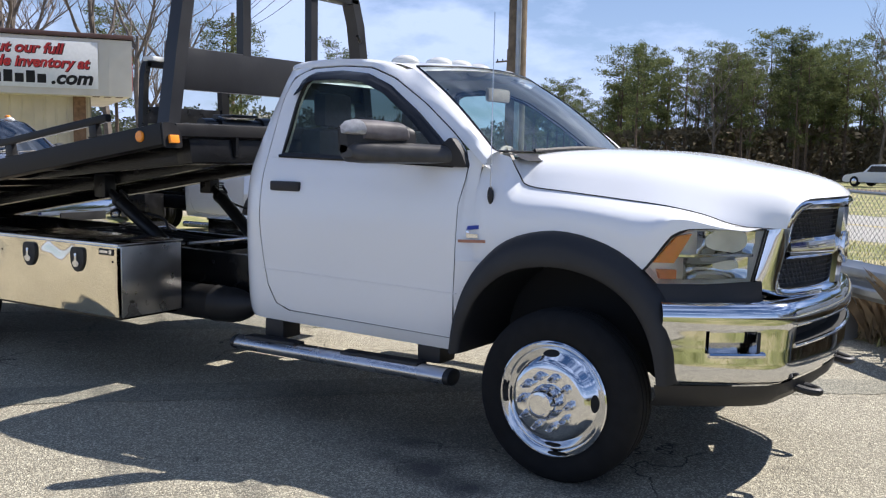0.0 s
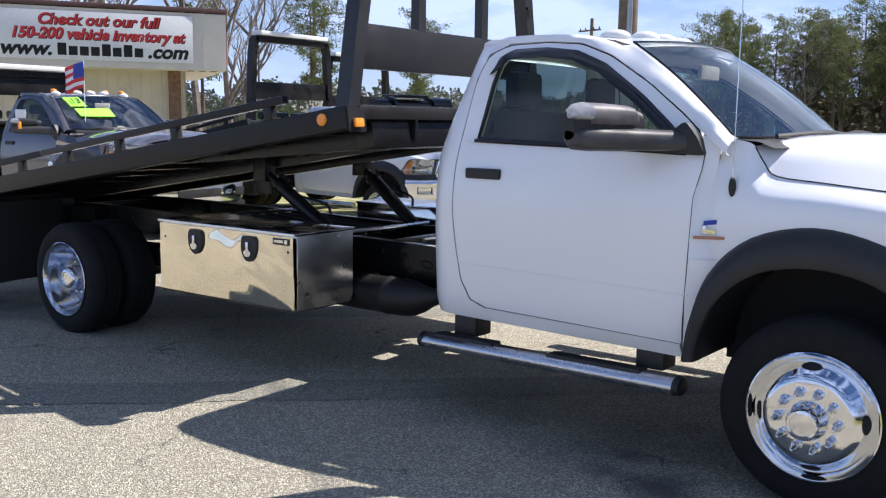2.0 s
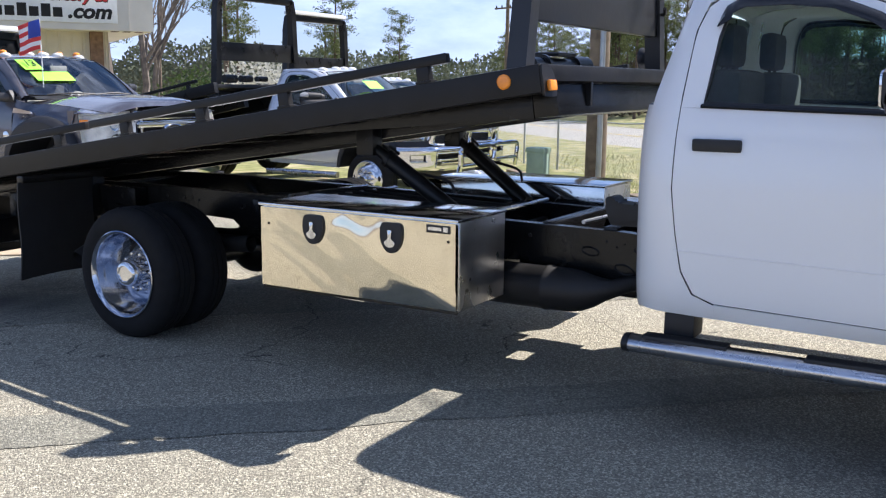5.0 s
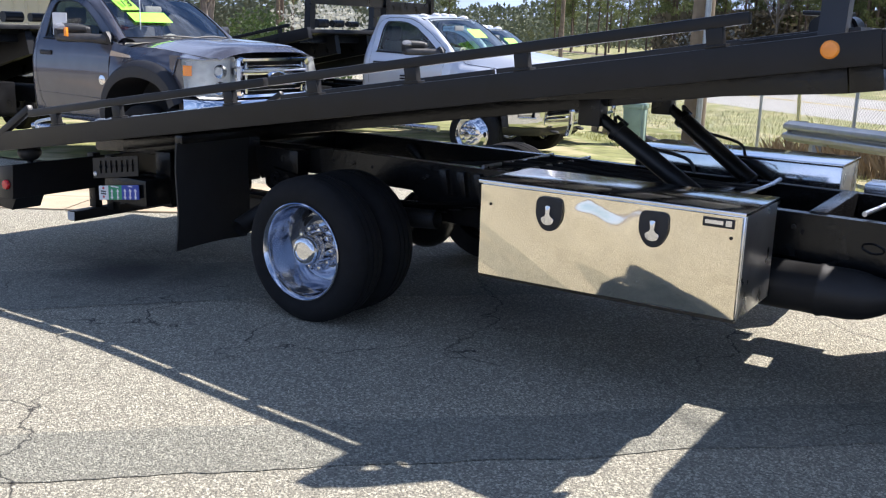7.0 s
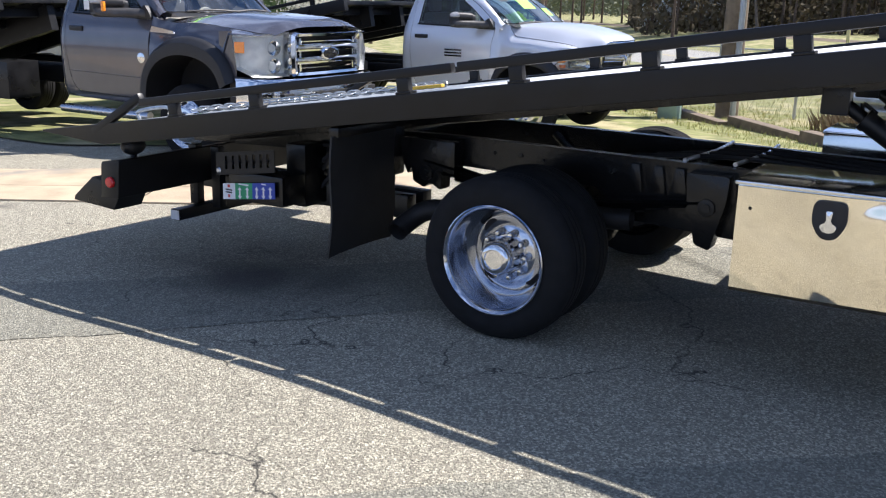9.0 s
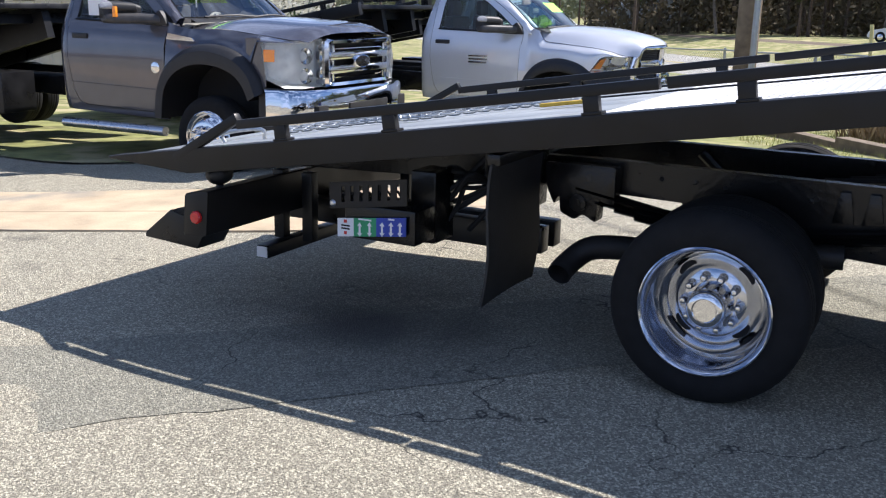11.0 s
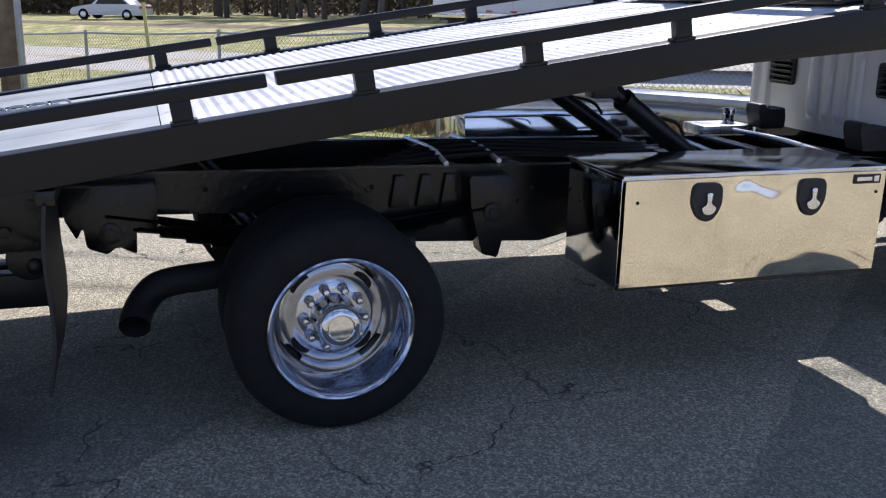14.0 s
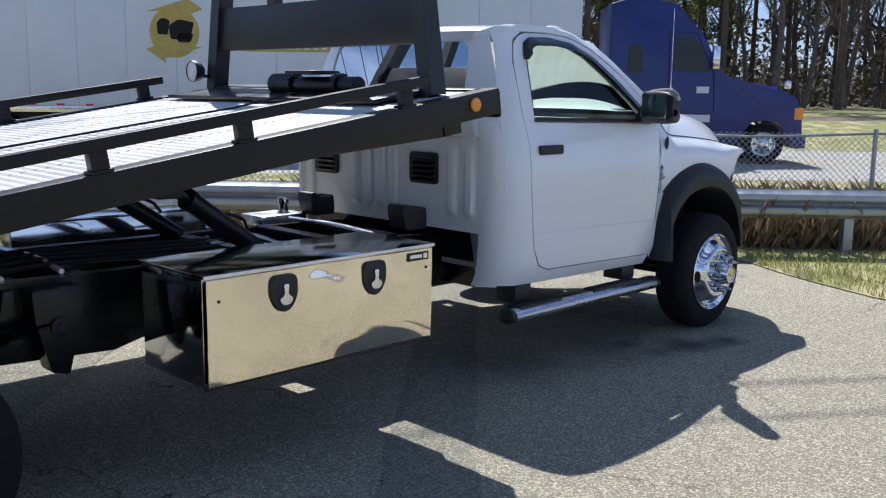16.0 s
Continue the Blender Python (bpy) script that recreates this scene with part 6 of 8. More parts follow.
for s in (-1, 1):
    bm = lathe(B(), [(0.034, 0), (0.034, 0.012), (0.028, 0.02), (0, 0.024)], 20, Matrix.Translation((-7.80, s * 1.236, 0.462)) @ Matrix.Diagonal((1, s, 1, 1)))
    part("tail_marker", bm, REDLENS, tail, "round red side marker")
    bm = plate(B(), [(-8.06, 0.455), (-8.24, 0.315), (-8.25, 0.285), (-7.88, 0.265), (-7.80, 0.40)], s * 1.05 - 0.11, s * 1.05 + 0.11, "y", 0.004)
    part("tail_foot", bm, STEEL, tail)
    bm = B()
    bmesh.ops.create_uvsphere(bm, u_segments=16, v_segments=10, radius=1, matrix=Matrix.Translation((-7.80, s * 1.05, 0.665)) @ Matrix.Diagonal((0.065, 0.085, 0.06, 1)))
    rod(bm, (-7.80, s * 1.05, 0.57), (-7.80, s * 1.05, 0.66), 0.02)
    part("rest_roller", bm, PLASTIC, tail)
    for x in (-7.78, -7.58):
        bm = bx(B(), x - 0.035, x + 0.035, s * 0.55 - 0.03, s * 0.55 + 0.03, 0.22, 0.62, 0.004)
        part("hitch_strut", bm, STEEL, tail)
    bm = bx(B(), -8.05, -6.24, s * 0.09 - 0.25, s * 0.09 - 0.15, 0.285, 0.425, 0.004)
    part("tow_arm", bm, STEEL, tail)
bm = bx(B(), -7.77, -7.69, -0.80, 0.80, 0.155, 0.225, 0.004)
part("hitch_tube", bm, STEEL, tail)
for s in (-1, 1):
    bm = bx(B(), -7.765, -7.695, min(s * 0.80, s * 0.806), max(s * 0.80, s * 0.806), 0.16, 0.22)
    part("tube_end", bm, DECALWHITE, tail)
bm = bx(B(), -7.72, -7.25, -0.36, 0.36, 0.66, 0.80, 0.01)
part("tail_box", bm, UNDER, tail)
# lever panel with slots and a control decal
for s in (-1,):
    panel = thing("control_station")
    panel.parent = truck
    yb = s * 1.08
    bm = bx(B(), -7.00, -6.60, min(yb - s * 0.22, yb - s * 0.02), max(yb - s * 0.22, yb - s * 0.02), 0.43, 0.60, 0.008)
    part("valve_box", bm, UNDER, panel)
    bm = B()
    lo = lambda x: 0.575 + (x + 7.03) * 0.143
    hi = lambda x: 0.70 + (x + 7.07) * 0.135
    cuts = [-7.07] + [-6.99 + k * 0.052 + d for k in range(7) for d in (-0.009, 0.009)] + [-6.63]
    for i, (xa, xb) in enumerate(zip(cuts, cuts[1:])):
        spans = ((lo, hi),) if i % 2 == 0 else ((lo, lambda x: lo(x) + 0.030), (lambda x: hi(x) - 0.022, hi))
        for f, g in spans:
            plate(bm, [(xa, f(xa)), (xb, f(xb)), (xb, g(xb)), (xa, g(xa))], min(yb, yb + s * 0.008), max(yb, yb + s * 0.008), "y")
    pl = part("slotted_plate", bm, BEDPAINT, panel, "grey slotted valve cover")
    for k in range(7):
        x = -6.99 + k * 0.052
        bm = pipe(B(), [(x - 0.01, yb - s * 0.05, lo(x) + 0.02), (x + 0.006, yb + s * 0.02, lo(x) + 0.075)], 0.006, 6)
        part("lever", bm, STEEL, pl)
    zz = lambda x: 0.482 + (x + 7.0) * 0.125
    cols = [(DECALWHITE, -7.025, -6.93), (DECALGREEN, -6.93, -6.80), (DECALBLUE, -6.80, -6.635)]
    for m_, a, b in cols:
        bm = plate(B(), [(a, zz(a) - 0.046), (b, zz(b) - 0.046), (b, zz(b) + 0.046), (a, zz(a) + 0.046)], min(yb, yb + s * 0.006), max(yb, yb + s * 0.006), "y")
        part("decal", bm, m_, panel, "control decal field")
    for x in (-6.895, -6.838, -6.767, -6.717, -6.667):
        z = zz(x) - 0.011
        a = [(0, 0.042), (0.016, 0.02), (0.006, 0.02), (0.006, -0.02), (0.016, -0.02), (0, -0.042), (-0.016, -0.02), (-0.006, -0.02), (-0.006, 0.02), (-0.016, 0.02)]
        bm = plate(B(), [(x + p * 0.9, z + q * 0.85) for p, q in a], min(yb + s * 0.0065, yb + s * 0.0075), max(yb + s * 0.0065, yb + s * 0.0075), "y")
        part("decal_arrow", bm, DECALWHITE, panel)
    for z, w, m_ in ((0.508, 0.018, DECALRED), (0.490, 0.05, DARKNESS), (0.475, 0.05, DARKNESS), (0.450, 0.016, DECALRED)):
        bm = bx(B(), -6.978 - w / 2, -6.978 + w / 2, min(yb + s * 0.0065, yb + s * 0.0075), max(yb + s * 0.0065, yb + s * 0.0075), z, z + (0.008 if w > 0.02 else 0.016))
        part("decal_bar", bm, m_, panel)
    for x, w in ((-6.865, 0.075), (-6.715, 0.035)):
        bm = bx(B(), x - w / 2, x + w / 2, min(yb + s * 0.0065, yb + s * 0.0075), max(yb + s * 0.0065, yb + s * 0.0075), zz(x) + 0.034, zz(x) + 0.042)
        part("decal_bar", bm, DECALWHITE, panel)
    bm = lathe(B(), [(0.018, 0), (0.018, 0.01), (0.01, 0.016), (0, 0.016)], 12, Matrix.Translation((-7.05, yb, 0.60)) @ Matrix.Diagonal((1, s, 1, 1)))
    part("knob", bm, STEPMETAL, panel)
    part("valve_block", bx(B(), -6.74, -6.60, -0.86, -0.66, 0.40, 0.76, 0.008), UNDER, panel)
    for run in (
        [(-6.70, -0.75, 0.576), (-6.578, -0.62, 0.678), (-6.463, -0.60, 0.72), (-6.35, -0.55, 0.80)],
        [(-6.74, -0.70, 0.53), (-6.55, -0.60, 0.603), (-6.435, -0.60, 0.668), (-6.38, -0.55, 0.72), (-6.33, -0.50, 0.80)],
        [(-6.54, -0.60, 0.43), (-6.422, -0.60, 0.568), (-6.385, -0.60, 0.638), (-6.40, -0.59, 0.69), (-6.46, -0.55, 0.75), (-6.50, -0.50, 0.84)],
        [(-6.72, -0.72, 0.60), (-6.62, -0.62, 0.66), (-6.50, -0.58, 0.685), (-6.40, -0.57, 0.665), (-6.34, -0.54, 0.64)],
        [(-6.76, -0.70, 0.55), (-6.60, -0.64, 0.585), (-6.48, -0.62, 0.64), (-6.40, -0.60, 0.71), (-6.36, -0.55, 0.80)],
        [(-6.70, -0.72, 0.60), (-6.55, -0.62, 0.70), (-6.48, -0.58, 0.78), (-6.44, -0.52, 0.86)],
        [(-6.62, -0.72, 0.48), (-6.58, -0.66, 0.56), (-6.56, -0.62, 0.66), (-6.50, -0.58, 0.74), (-6.40, -0.54, 0.79)]):
        part("hose", pipe(B(), bend(run, 6), 0.014, 8), PLASTIC, panel, "black hydraulic hose")
    rh = random.Random(41)
    for k in range(8):
        z0_, z1_ = rh.uniform(0.46, 0.74), rh.uniform(0.66, 0.86)
        run = [(-6.72, -0.74, z0_), (-6.62, -0.66 + rh.uniform(-0.05, 0.05), z0_ + rh.uniform(-0.06, 0.10)), (-6.50, -0.62 + rh.uniform(-0.06, 0.06), 0.5 * (z0_ + z1_) + rh.uniform(-0.09, 0.07)), (-6.42, -0.57, z1_ - rh.uniform(0.0, 0.06)), (-6.33, -0.52, z1_)]
        part("hose", pipe(B(), bend(run, 6), rh.uniform(0.010, 0.016), 8), PLASTIC, panel, "black hydraulic hose")
    bm = plate(B(), rounded([(-6.43, 0.90), (-6.43, 0.74), (-6.385, 0.69), (-6.385, 0.60), (-6.16, 0.60), (-6.16, 0.90)], 0.012), -0.66, -0.50, "y", 0.008)
    pb = part("pivot_block", bm, UNDER, truck)
    bm = plate(B(), [(-6.262 + 0.085 * math.cos(a), 0.575 + 0.085 * math.sin(a)) for a in [k * math.pi / 12 for k in range(24)]], -0.655, -0.56, "y", 0.006)
    part("pivot_lobe", bm, UNDER, pb)
    part("pivot_pin", lathe(B(), [(0.030, 0), (0.030, 0.012), (0.016, 0.02), (0, 0.02)], 16, Matrix.Translation((-6.245, -0.655, 0.545)) @ Matrix.Diagonal((1, -1, 1, 1))), STEEL, pb)
    for bx_, bz in ((-6.34, 0.84), (-6.34, 0.68), (-6.24, 0.78)):
        part("pivot_bolt", lathe(B(), [(0.022, 0), (0.022, 0.012), (0, 0.016)], 8, Matrix.Translation((bx_, -0.66, bz)) @ Matrix.Diagonal((1, -1, 1, 1))), STEEL, pb)

# ---- winch and gear at the head of the bed ----
winch = thing("winch")
winch.parent = truck
bm = bx(B(), -3.02, -2.56, -0.95, 0.95, 1.565, 1.585, 0.003, None)
bmesh.ops.transform(bm, matrix=Matrix.Translation((-2.8, 0, 1.57)) @ Matrix.Rotation(-TILT_BED, 4, "Y") @ Matrix.Translation((2.8, 0, -1.57)) @ Matrix.Translation((0, 0, 0.022)), verts=bm.verts)
part("base_plate", bm, STEEL, winch)
bm = rod(B(), (-2.80, -0.42, 1.64), (-2.80, -0.06, 1.64), 0.045, 24)
rod(bm, (-2.80, -0.45, 1.64), (-2.80, -0.42, 1.64), 0.062, 24)
rod(bm, (-2.80, -0.06, 1.64), (-2.80, -0.03, 1.64), 0.062, 24)
part("drum", bm, STEEL, winch)
bm = rod(B(), (-2.80, -0.03, 1.645), (-2.80, 0.14, 1.645), 0.058, 20)
part("gearbox", bm, STEEL, winch)
bm = rod(B(), (-2.80, -0.58, 1.64), (-2.80, -0.45, 1.64), 0.045, 20)
part("motor", bm, STEEL, winch)
bm = bx(B(), -2.93, -2.74, -0.36, -0.12, 1.695, 1.715, 0.01)
part("drum_cover", bm, STEEL, winch)
bm = pipe(B(), [BED @ Vector((-0.42, -0.2, 0.035)), BED @ Vector((-0.8, -0.12, 0.006)), BED @ Vector((-5.0, 0.30, 0.004))], 0.006, 6)
part("winch_cable", bm, STEEL, winch, "greased steel winch cable")
for k in range(9):
    bm = lathe(B(), [(0.012, 0), (0.012, 0.01), (0, 0.012)], 8, Matrix.Translation(BED @ Vector((-0.12 if k % 2 else -0.52, -0.9 + k * 0.225, 0.012))) @ pose(0, 0, 0, 90, 0, 0))
    part("bolt", bm, STEPMETAL, winch)
for s in (1,):
    wl_ = thing("work_lamp")
    wl_.parent = truck
    bm = lathe(B(), [(0.0, 0.05), (0.04, 0.045), (0.062, 0.02), (0.068, -0.02), (0.064, -0.03)], 20, Matrix.Translation((-2.76, s * 1.06, 1.72)) @ pose(0, 0, 0, 0, 0, -90))
    part("lamp_shell", bm, PLASTIC, wl_)
    bm = lathe(B(), [(0.062, -0.024), (0.03, -0.03), (0, -0.032)], 20, Matrix.Translation((-2.76, s * 1.06, 1.72)) @ pose(0, 0, 0, 0, 0, -90))
    part("lamp_lens", bm, LAMPWHITE, wl_)
    bm = bx(B(), -2.72, -2.66, s * 1.0 - 0.02, s * 1.0 + 0.06, 1.68, 1.70)
    part("lamp_bracket", bm, STEEL, wl_)
    # small hooks on the rack posts
    for z, y in ((1.98, 0.88), (2.30, 0.82)):
        bm = pipe(B(), bend([(-2.60, s * y, z), (-2.56, s * (y - 0.06), z), (-2.55, s * (y - 0.10), z + 0.03)], 3), 0.012, 8)
        part("rack_hook", bm, STEEL, rack)

# chain and hook lying on the tail of the deck
chain = thing("tow_chain", label="galvanised tow chain with a hook lying on the deck", category="chain")
path = bend([BED @ Vector((-5.35, -0.55, 0.012)), BED @ Vector((-5.0, -0.25, 0.012)), BED @ Vector((-4.6, -0.32, 0.012)), BED @ Vector((-4.2, -0.05, 0.012)), BED @ Vector((-3.7, -0.12, 0.012))], 12)
link = None
for i in range(0, len(path) - 1):
    p, d = path[i], (path[i + 1] - path[i]).normalized()
    bm = B()
    q = d.to_track_quat("X", "Z").to_matrix().to_4x4()
    mm = Matrix.Translation(p + Vector((0, 0, 0.004))) @ q @ Matrix.Rotation(radians(90 if i % 2 else 8), 4, "X")
    pipe(bm, [mm @ Vector((0.030 * math.cos(a) + 0.012 * (1 if math.cos(a) > 0 else -1), 0.018 * math.sin(a), 0)) for a in [k * math.pi / 6 + 0.01 for k in range(13)]], 0.0055, 6)
    part("chain_link", bm, CHAIN, chain)
bm = pipe(B(), bend([BED @ Vector((-5.45, -0.95, 0.0)), BED @ Vector((-5.45, -0.95, 0.05)), BED @ Vector((-5.2, -0.95, 0.055)), BED @ Vector((-5.18, -0.95, 0.0))], 4), 0.011, 8)
part("tie_down_loop", bm, CHAIN, bed)
bm = bx(B(), -0.16, 0.10, -0.02, 0.02, 0, 0.02, 0.006, BED @ Matrix.Translation((-3.75, -0.25, 0.0)))
strap = part("strap_hook", bm, YELLOW, chain, "yellow strap end")

# ---- guardrail, fence, poles ----
def gz(p):
    return ground_z(p.x, p.y)


guard = thing("guardrail", label="galvanised W-beam guardrail on steel posts along the lot", category="guardrail")
W_PROF = [(0.0, -0.155), (-0.008, -0.145), (-0.075, -0.105), (-0.083, -0.08), (-0.083, -0.055), (-0.075, -0.04), (-0.010, -0.012), (-0.004, 0.0), (-0.010, 0.012), (-0.075, 0.04), (-0.083, 0.055), (-0.083, 0.08), (-0.075, 0.105), (-0.008, 0.145), (0.0, 0.155)]
edges = [-7.9, -4.1, -0.3, 3.5, 7.3, 11.1, 14.9, 18.7, 22.5]
for a, b in zip(edges, edges[1:]):
    bm = B()
    rows = []
    for u in steps(a - 0.1, b + 0.1, 8):
        p = road_xy(u, 0.0)
        z = gz(p) + 0.56
        k = 0.004 if u > b else 0.0
        rows.append([p + N * (d - k) + Vector((0, 0, z + h)) for d, h in W_PROF])
    loft(bm, rows)
    thicken(bm, 0.004)
    part("beam", bm, GALV, guard, angle=25)
bm = B()
p = road_xy(-8.0, 0.0)
loft(bm, [[p + U * (0.12 - 0.12 * math.cos(a) * 0 - 0.10 * math.sin(a)) + N * (0.10 - 0.16 * math.cos(a) + 0.0) + Vector((0, 0, gz(p) + 0.56 + h)) for a in steps(0, math.pi, 8)] for h in (-0.155, -0.05, 0.05, 0.155)])
part("end_wing", bm, GALV, guard)
for k in range(15):
    p = road_xy(-7.3 + 1.95 * k, 0.07)
    bm = bx(B(), -0.05, 0.05, -0.075, 0.075, -0.3, 0.70, 0.006, Matrix.Translation((p.x, p.y, gz(p))) @ pose(0, 0, 0, 0, 0, -47.3))
    part("post", bm, GALV, guard)
    bm = lathe(B(), [(0.018, 0), (0.018, 0.008), (0, 0.012)], 8, Matrix.Translation(road_xy(-7.3 + 1.95 * k, -0.006) + Vector((0, 0, gz(p) + 0.56))) @ pose(0, 0, 0, 0, 0, 132.7))
    part("bolt", bm, GALV, guard)

fence = thing("chain_link_fence", label="galvanised chain-link fence with a sagging top rail", category="fence")
FN, FH = 1.1, 1.28
F0, F1 = -26.0, 34.0
for k in range(21):
    u = F0 + k * 3.0
    p = road_xy(u, FN)
    bm = rod(B(), (p.x, p.y, gz(p) - 0.2), (p.x, p.y, gz(p) + FH + 0.05), 0.028, 10)
    part("fence_post", bm, GALV, fence)
for k in range(20):
    a, b = road_xy(F0 + k * 3, FN), road_xy(F0 + k * 3 + 3, FN)
    sag = 0.06 * random.random()
    bm = pipe(B(), bend([(a.x, a.y, gz(a) + FH), ((a.x + b.x) / 2, (a.y + b.y) / 2, (gz(a) + gz(b)) / 2 + FH - sag), (b.x, b.y, gz(b) + FH)], 3), 0.016, 8)
    part("top_rail", bm, GALV, fence)
    verts, faces = [], []
    pitch = 0.075
    m_ = int((3.0 + FH) / pitch) + 1
    for sgn in (1, -1):
        for j in range(m_):
            s0 = j * pitch - (FH if sgn > 0 else 0)
            h0, h1 = 0.0, FH
            ua, ub = (s0, s0 + FH) if sgn > 0 else (s0, s0 - FH)
            lo_t, hi_t = 0.0, 1.0
            for bound, up in ((0.0, False), (3.0, True)):
                for_t = (bound - ua) / (ub - ua)
                if (ub > ua) == up:
                    hi_t = min(hi_t, for_t)
                else:
                    lo_t = max(lo_t, for_t)
            if hi_t <= lo_t + 0.01:
                continue
            pts = []
            for t in (lo_t, (lo_t + hi_t) / 2, hi_t):
                uu = ua + (ub - ua) * t
                q = road_xy(F0 + k * 3 + uu, FN + 0.004 * sgn)
                pts.append(Vector((q.x, q.y, gz(q) + 0.03 + (FH - 0.03) * t)))
            i = len(verts)
            wv = 0.0028
            side = (pts[1] - pts[0]).normalized().cross(N) * wv
            for q in pts:
                verts += [q + side, q - side, q + N * wv]
            for r in (0, 1):
                o = i + 3 * r
                faces += [(o, o + 1, o + 4, o + 3), (o + 1, o + 2, o + 5, o + 4), (o + 2, o, o + 3, o + 5)]
    me = bpy.data.meshes.new("wire_mesh")
    me.from_pydata([tuple(v) for v in verts], [], faces)
    me.materials.append(GALV)
    ob = new("wire_mesh", me)
    ob.parent = fence
    ob["kind"] = "stuff"


def pole(x, y, h, r, arms, label):
    p = thing("utility_pole", label=label, category="utility pole")
    z = ground_z(x, y) - 0.3
    bm = pipe(B(), [(x, y, z), (x + 0.02, y, z + h * 0.5), (x + 0.05, y + 0.03, z + h)], [r, r * 0.88, r * 0.72], 16)
    part("shaft", bm, WOODPOLE, p)
    for az in arms:
        bm = bx(B(), -1.2, 1.2, -0.06, 0.06, -0.06, 0.06, 0.01, Matrix.Translation((x, y - 0.2, z + az)) @ pose(0, 0, 0, 0, 0, -20))
        part("cross_arm", bm, WOODPOLE, p)
        for dx in (-1.05, -0.45, 0.45, 1.05):
            bm = lathe(B(), [(0.04, 0), (0.06, 0.05), (0.03, 0.1), (0.05, 0.14), (0, 0.17)], 8, Matrix.Translation((x + dx * 0.94, y - 0.2 - dx * 0.34, z + az + 0.06)) @ pose(0, 0, 0, 90, 0, 0))
            part("insulator", bm, DARKNESS, p)
    return p


near_pole = pole(-7.8, 12.9, 12.5, 0.21, (11.9,), "weathered grey wooden utility pole by the fence")
bm = pipe(B(), [(-7.62, 12.62, -0.6), (-7.62, 12.64, 3.6), (-7.62, 12.68, 11.0)], 0.055, 10)
part("conduit", bm, GALV, near_pole)
for px, py, ph in ((-48.2, 45, 12.6), (-34, 60, 11), (-86, 74, 12)):
    pole(px, py, ph, 0.17, (ph - 0.9, ph - 2.1), "distant wooden utility pole with cross-arms")
wires = thing("power_lines", label="thin sagging power lines between the poles", category="power lines")
for (a, b) in [((-7.8 + o, 12.7, 11.6 - 0.9 * abs(o)), (-50 + o * 1.5, 45, 9.6)) for o in (-1, -0.4, 0.4, 1)] + [((-7.8 + o, 12.7, 10.2), (40, -25, 10.5)) for o in (-0.6, 0.6)] + [((-50, 45, 9), (-86, 74, 9))]:
    a, b = Vector(a), Vector(b)
    bm = pipe(B(), [a.lerp(b, t) - Vector((0, 0, 1.6 * 4 * t * (1 - t))) for t in steps(0, 1, 14)], 0.016, 5)
    part("wire", bm, PLASTIC, wires)

for k in range(4):
    a = road_xy(-13.6 + k * 2.45, -0.75 - 0.12 * (k % 2))
    bm = bx(B(), -1.2, 1.2, -0.11, 0.11, -0.1, 0.16, 0.015, Matrix.Translation((a.x, a.y, gz(a))) @ pose(0, 0, 0, 0, random.uniform(-1.5, 1.5), -47.3 + random.uniform(-3, 3)))
    tagged(part("landscape_timber", bm, WOODPOLE), "weathered brown landscape timber lying on the grass edge", "timber", "timbers along the lot edge")
bm = bx(B(), -0.18, 0.18, -0.16, 0.16, -0.1, 0.78, 0.03, Matrix.Translation((-8.5, 11.7, ground_z(-8.5, 11.7))))
bx(bm, -0.20, 0.20, -0.18, 0.18, 0.70, 0.80, 0.03, Matrix.Translation((-8.5, 11.7, ground_z(-8.5, 11.7))))
tagged(part("utility_pedestal", bm, PALEGREEN), "pale green utility pedestal standing in the grass", "utility box")
p = road_xy(-9.2, 0.9)
bm = pipe(B(), [(p.x, p.y, gz(p) - 0.1), (p.x - 0.12, p.y + 0.02, gz(p) + 1.75)], 0.03, 8)
tagged(part("guy_marker", bm, PALEYELLOW), "faded yellow guy-wire marker post", "marker post")

# ---- grass and weeds ----
def blades(name, count, us, ns, h, material, label, seed, spread=0.35):
    r = random.Random(seed)
    verts, faces = [], []
    for _ in range(count):
        u_ = r.uniform(*us)
        n_ = r.uniform(max(ns[0], verge_front(u_) + 0.05), ns[1]) if ns[0] < 0 else r.uniform(*ns)
        q = road_xy(u_, n_)
        z, hh, a = gz(q) - 0.01, h * r.uniform(0.4, 1.2), r.uniform(0, 6.28)
        w = Vector((math.cos(a), math.sin(a), 0)) * r.uniform(0.003, 0.008) * (1 + h)
        tip = Vector((r.uniform(-spread, spread), r.uniform(-spread, spread), 1)) * hh
        i = len(verts)
        verts += [(q.x - w.x, q.y - w.y, z), (q.x + w.x, q.y + w.y, z), (q.x + tip.x * 0.4 + w.x * 0.6, q.y + tip.y * 0.4 + w.y * 0.6, z + tip.z * 0.6), (q.x + tip.x, q.y + tip.y, z + tip.z)]
        faces += [(i, i + 1, i + 2), (i, i + 2, i + 3)]
    me = bpy.data.meshes.new(name)
    me.from_pydata(verts, [], faces)
    me.materials.append(material)
    return tagged(new(name, me), label, "grass", kind="stuff")


blades("grass", 26000, (-14, 12), (-1.9, 1.5), 0.10, GRASSBLADE, "short patchy green and straw grass blades", 1)
blades("grass", 14000, (-24, 14), (1.2, 8.5), 0.14, GRASSBLADE, "rough grass beyond the fence", 2)
blades("grass", 14000, (5.2, 11), (-3.6, 0.0), 0.09, GRASSBLADE, "short spring grass at the lot corner", 6)
blades("dry_weeds", 12000, (-9, 14), (0.12, 1.4), 0.42, DRYWEED, "dry brown weed stalks along the guardrail", 3, 0.55)
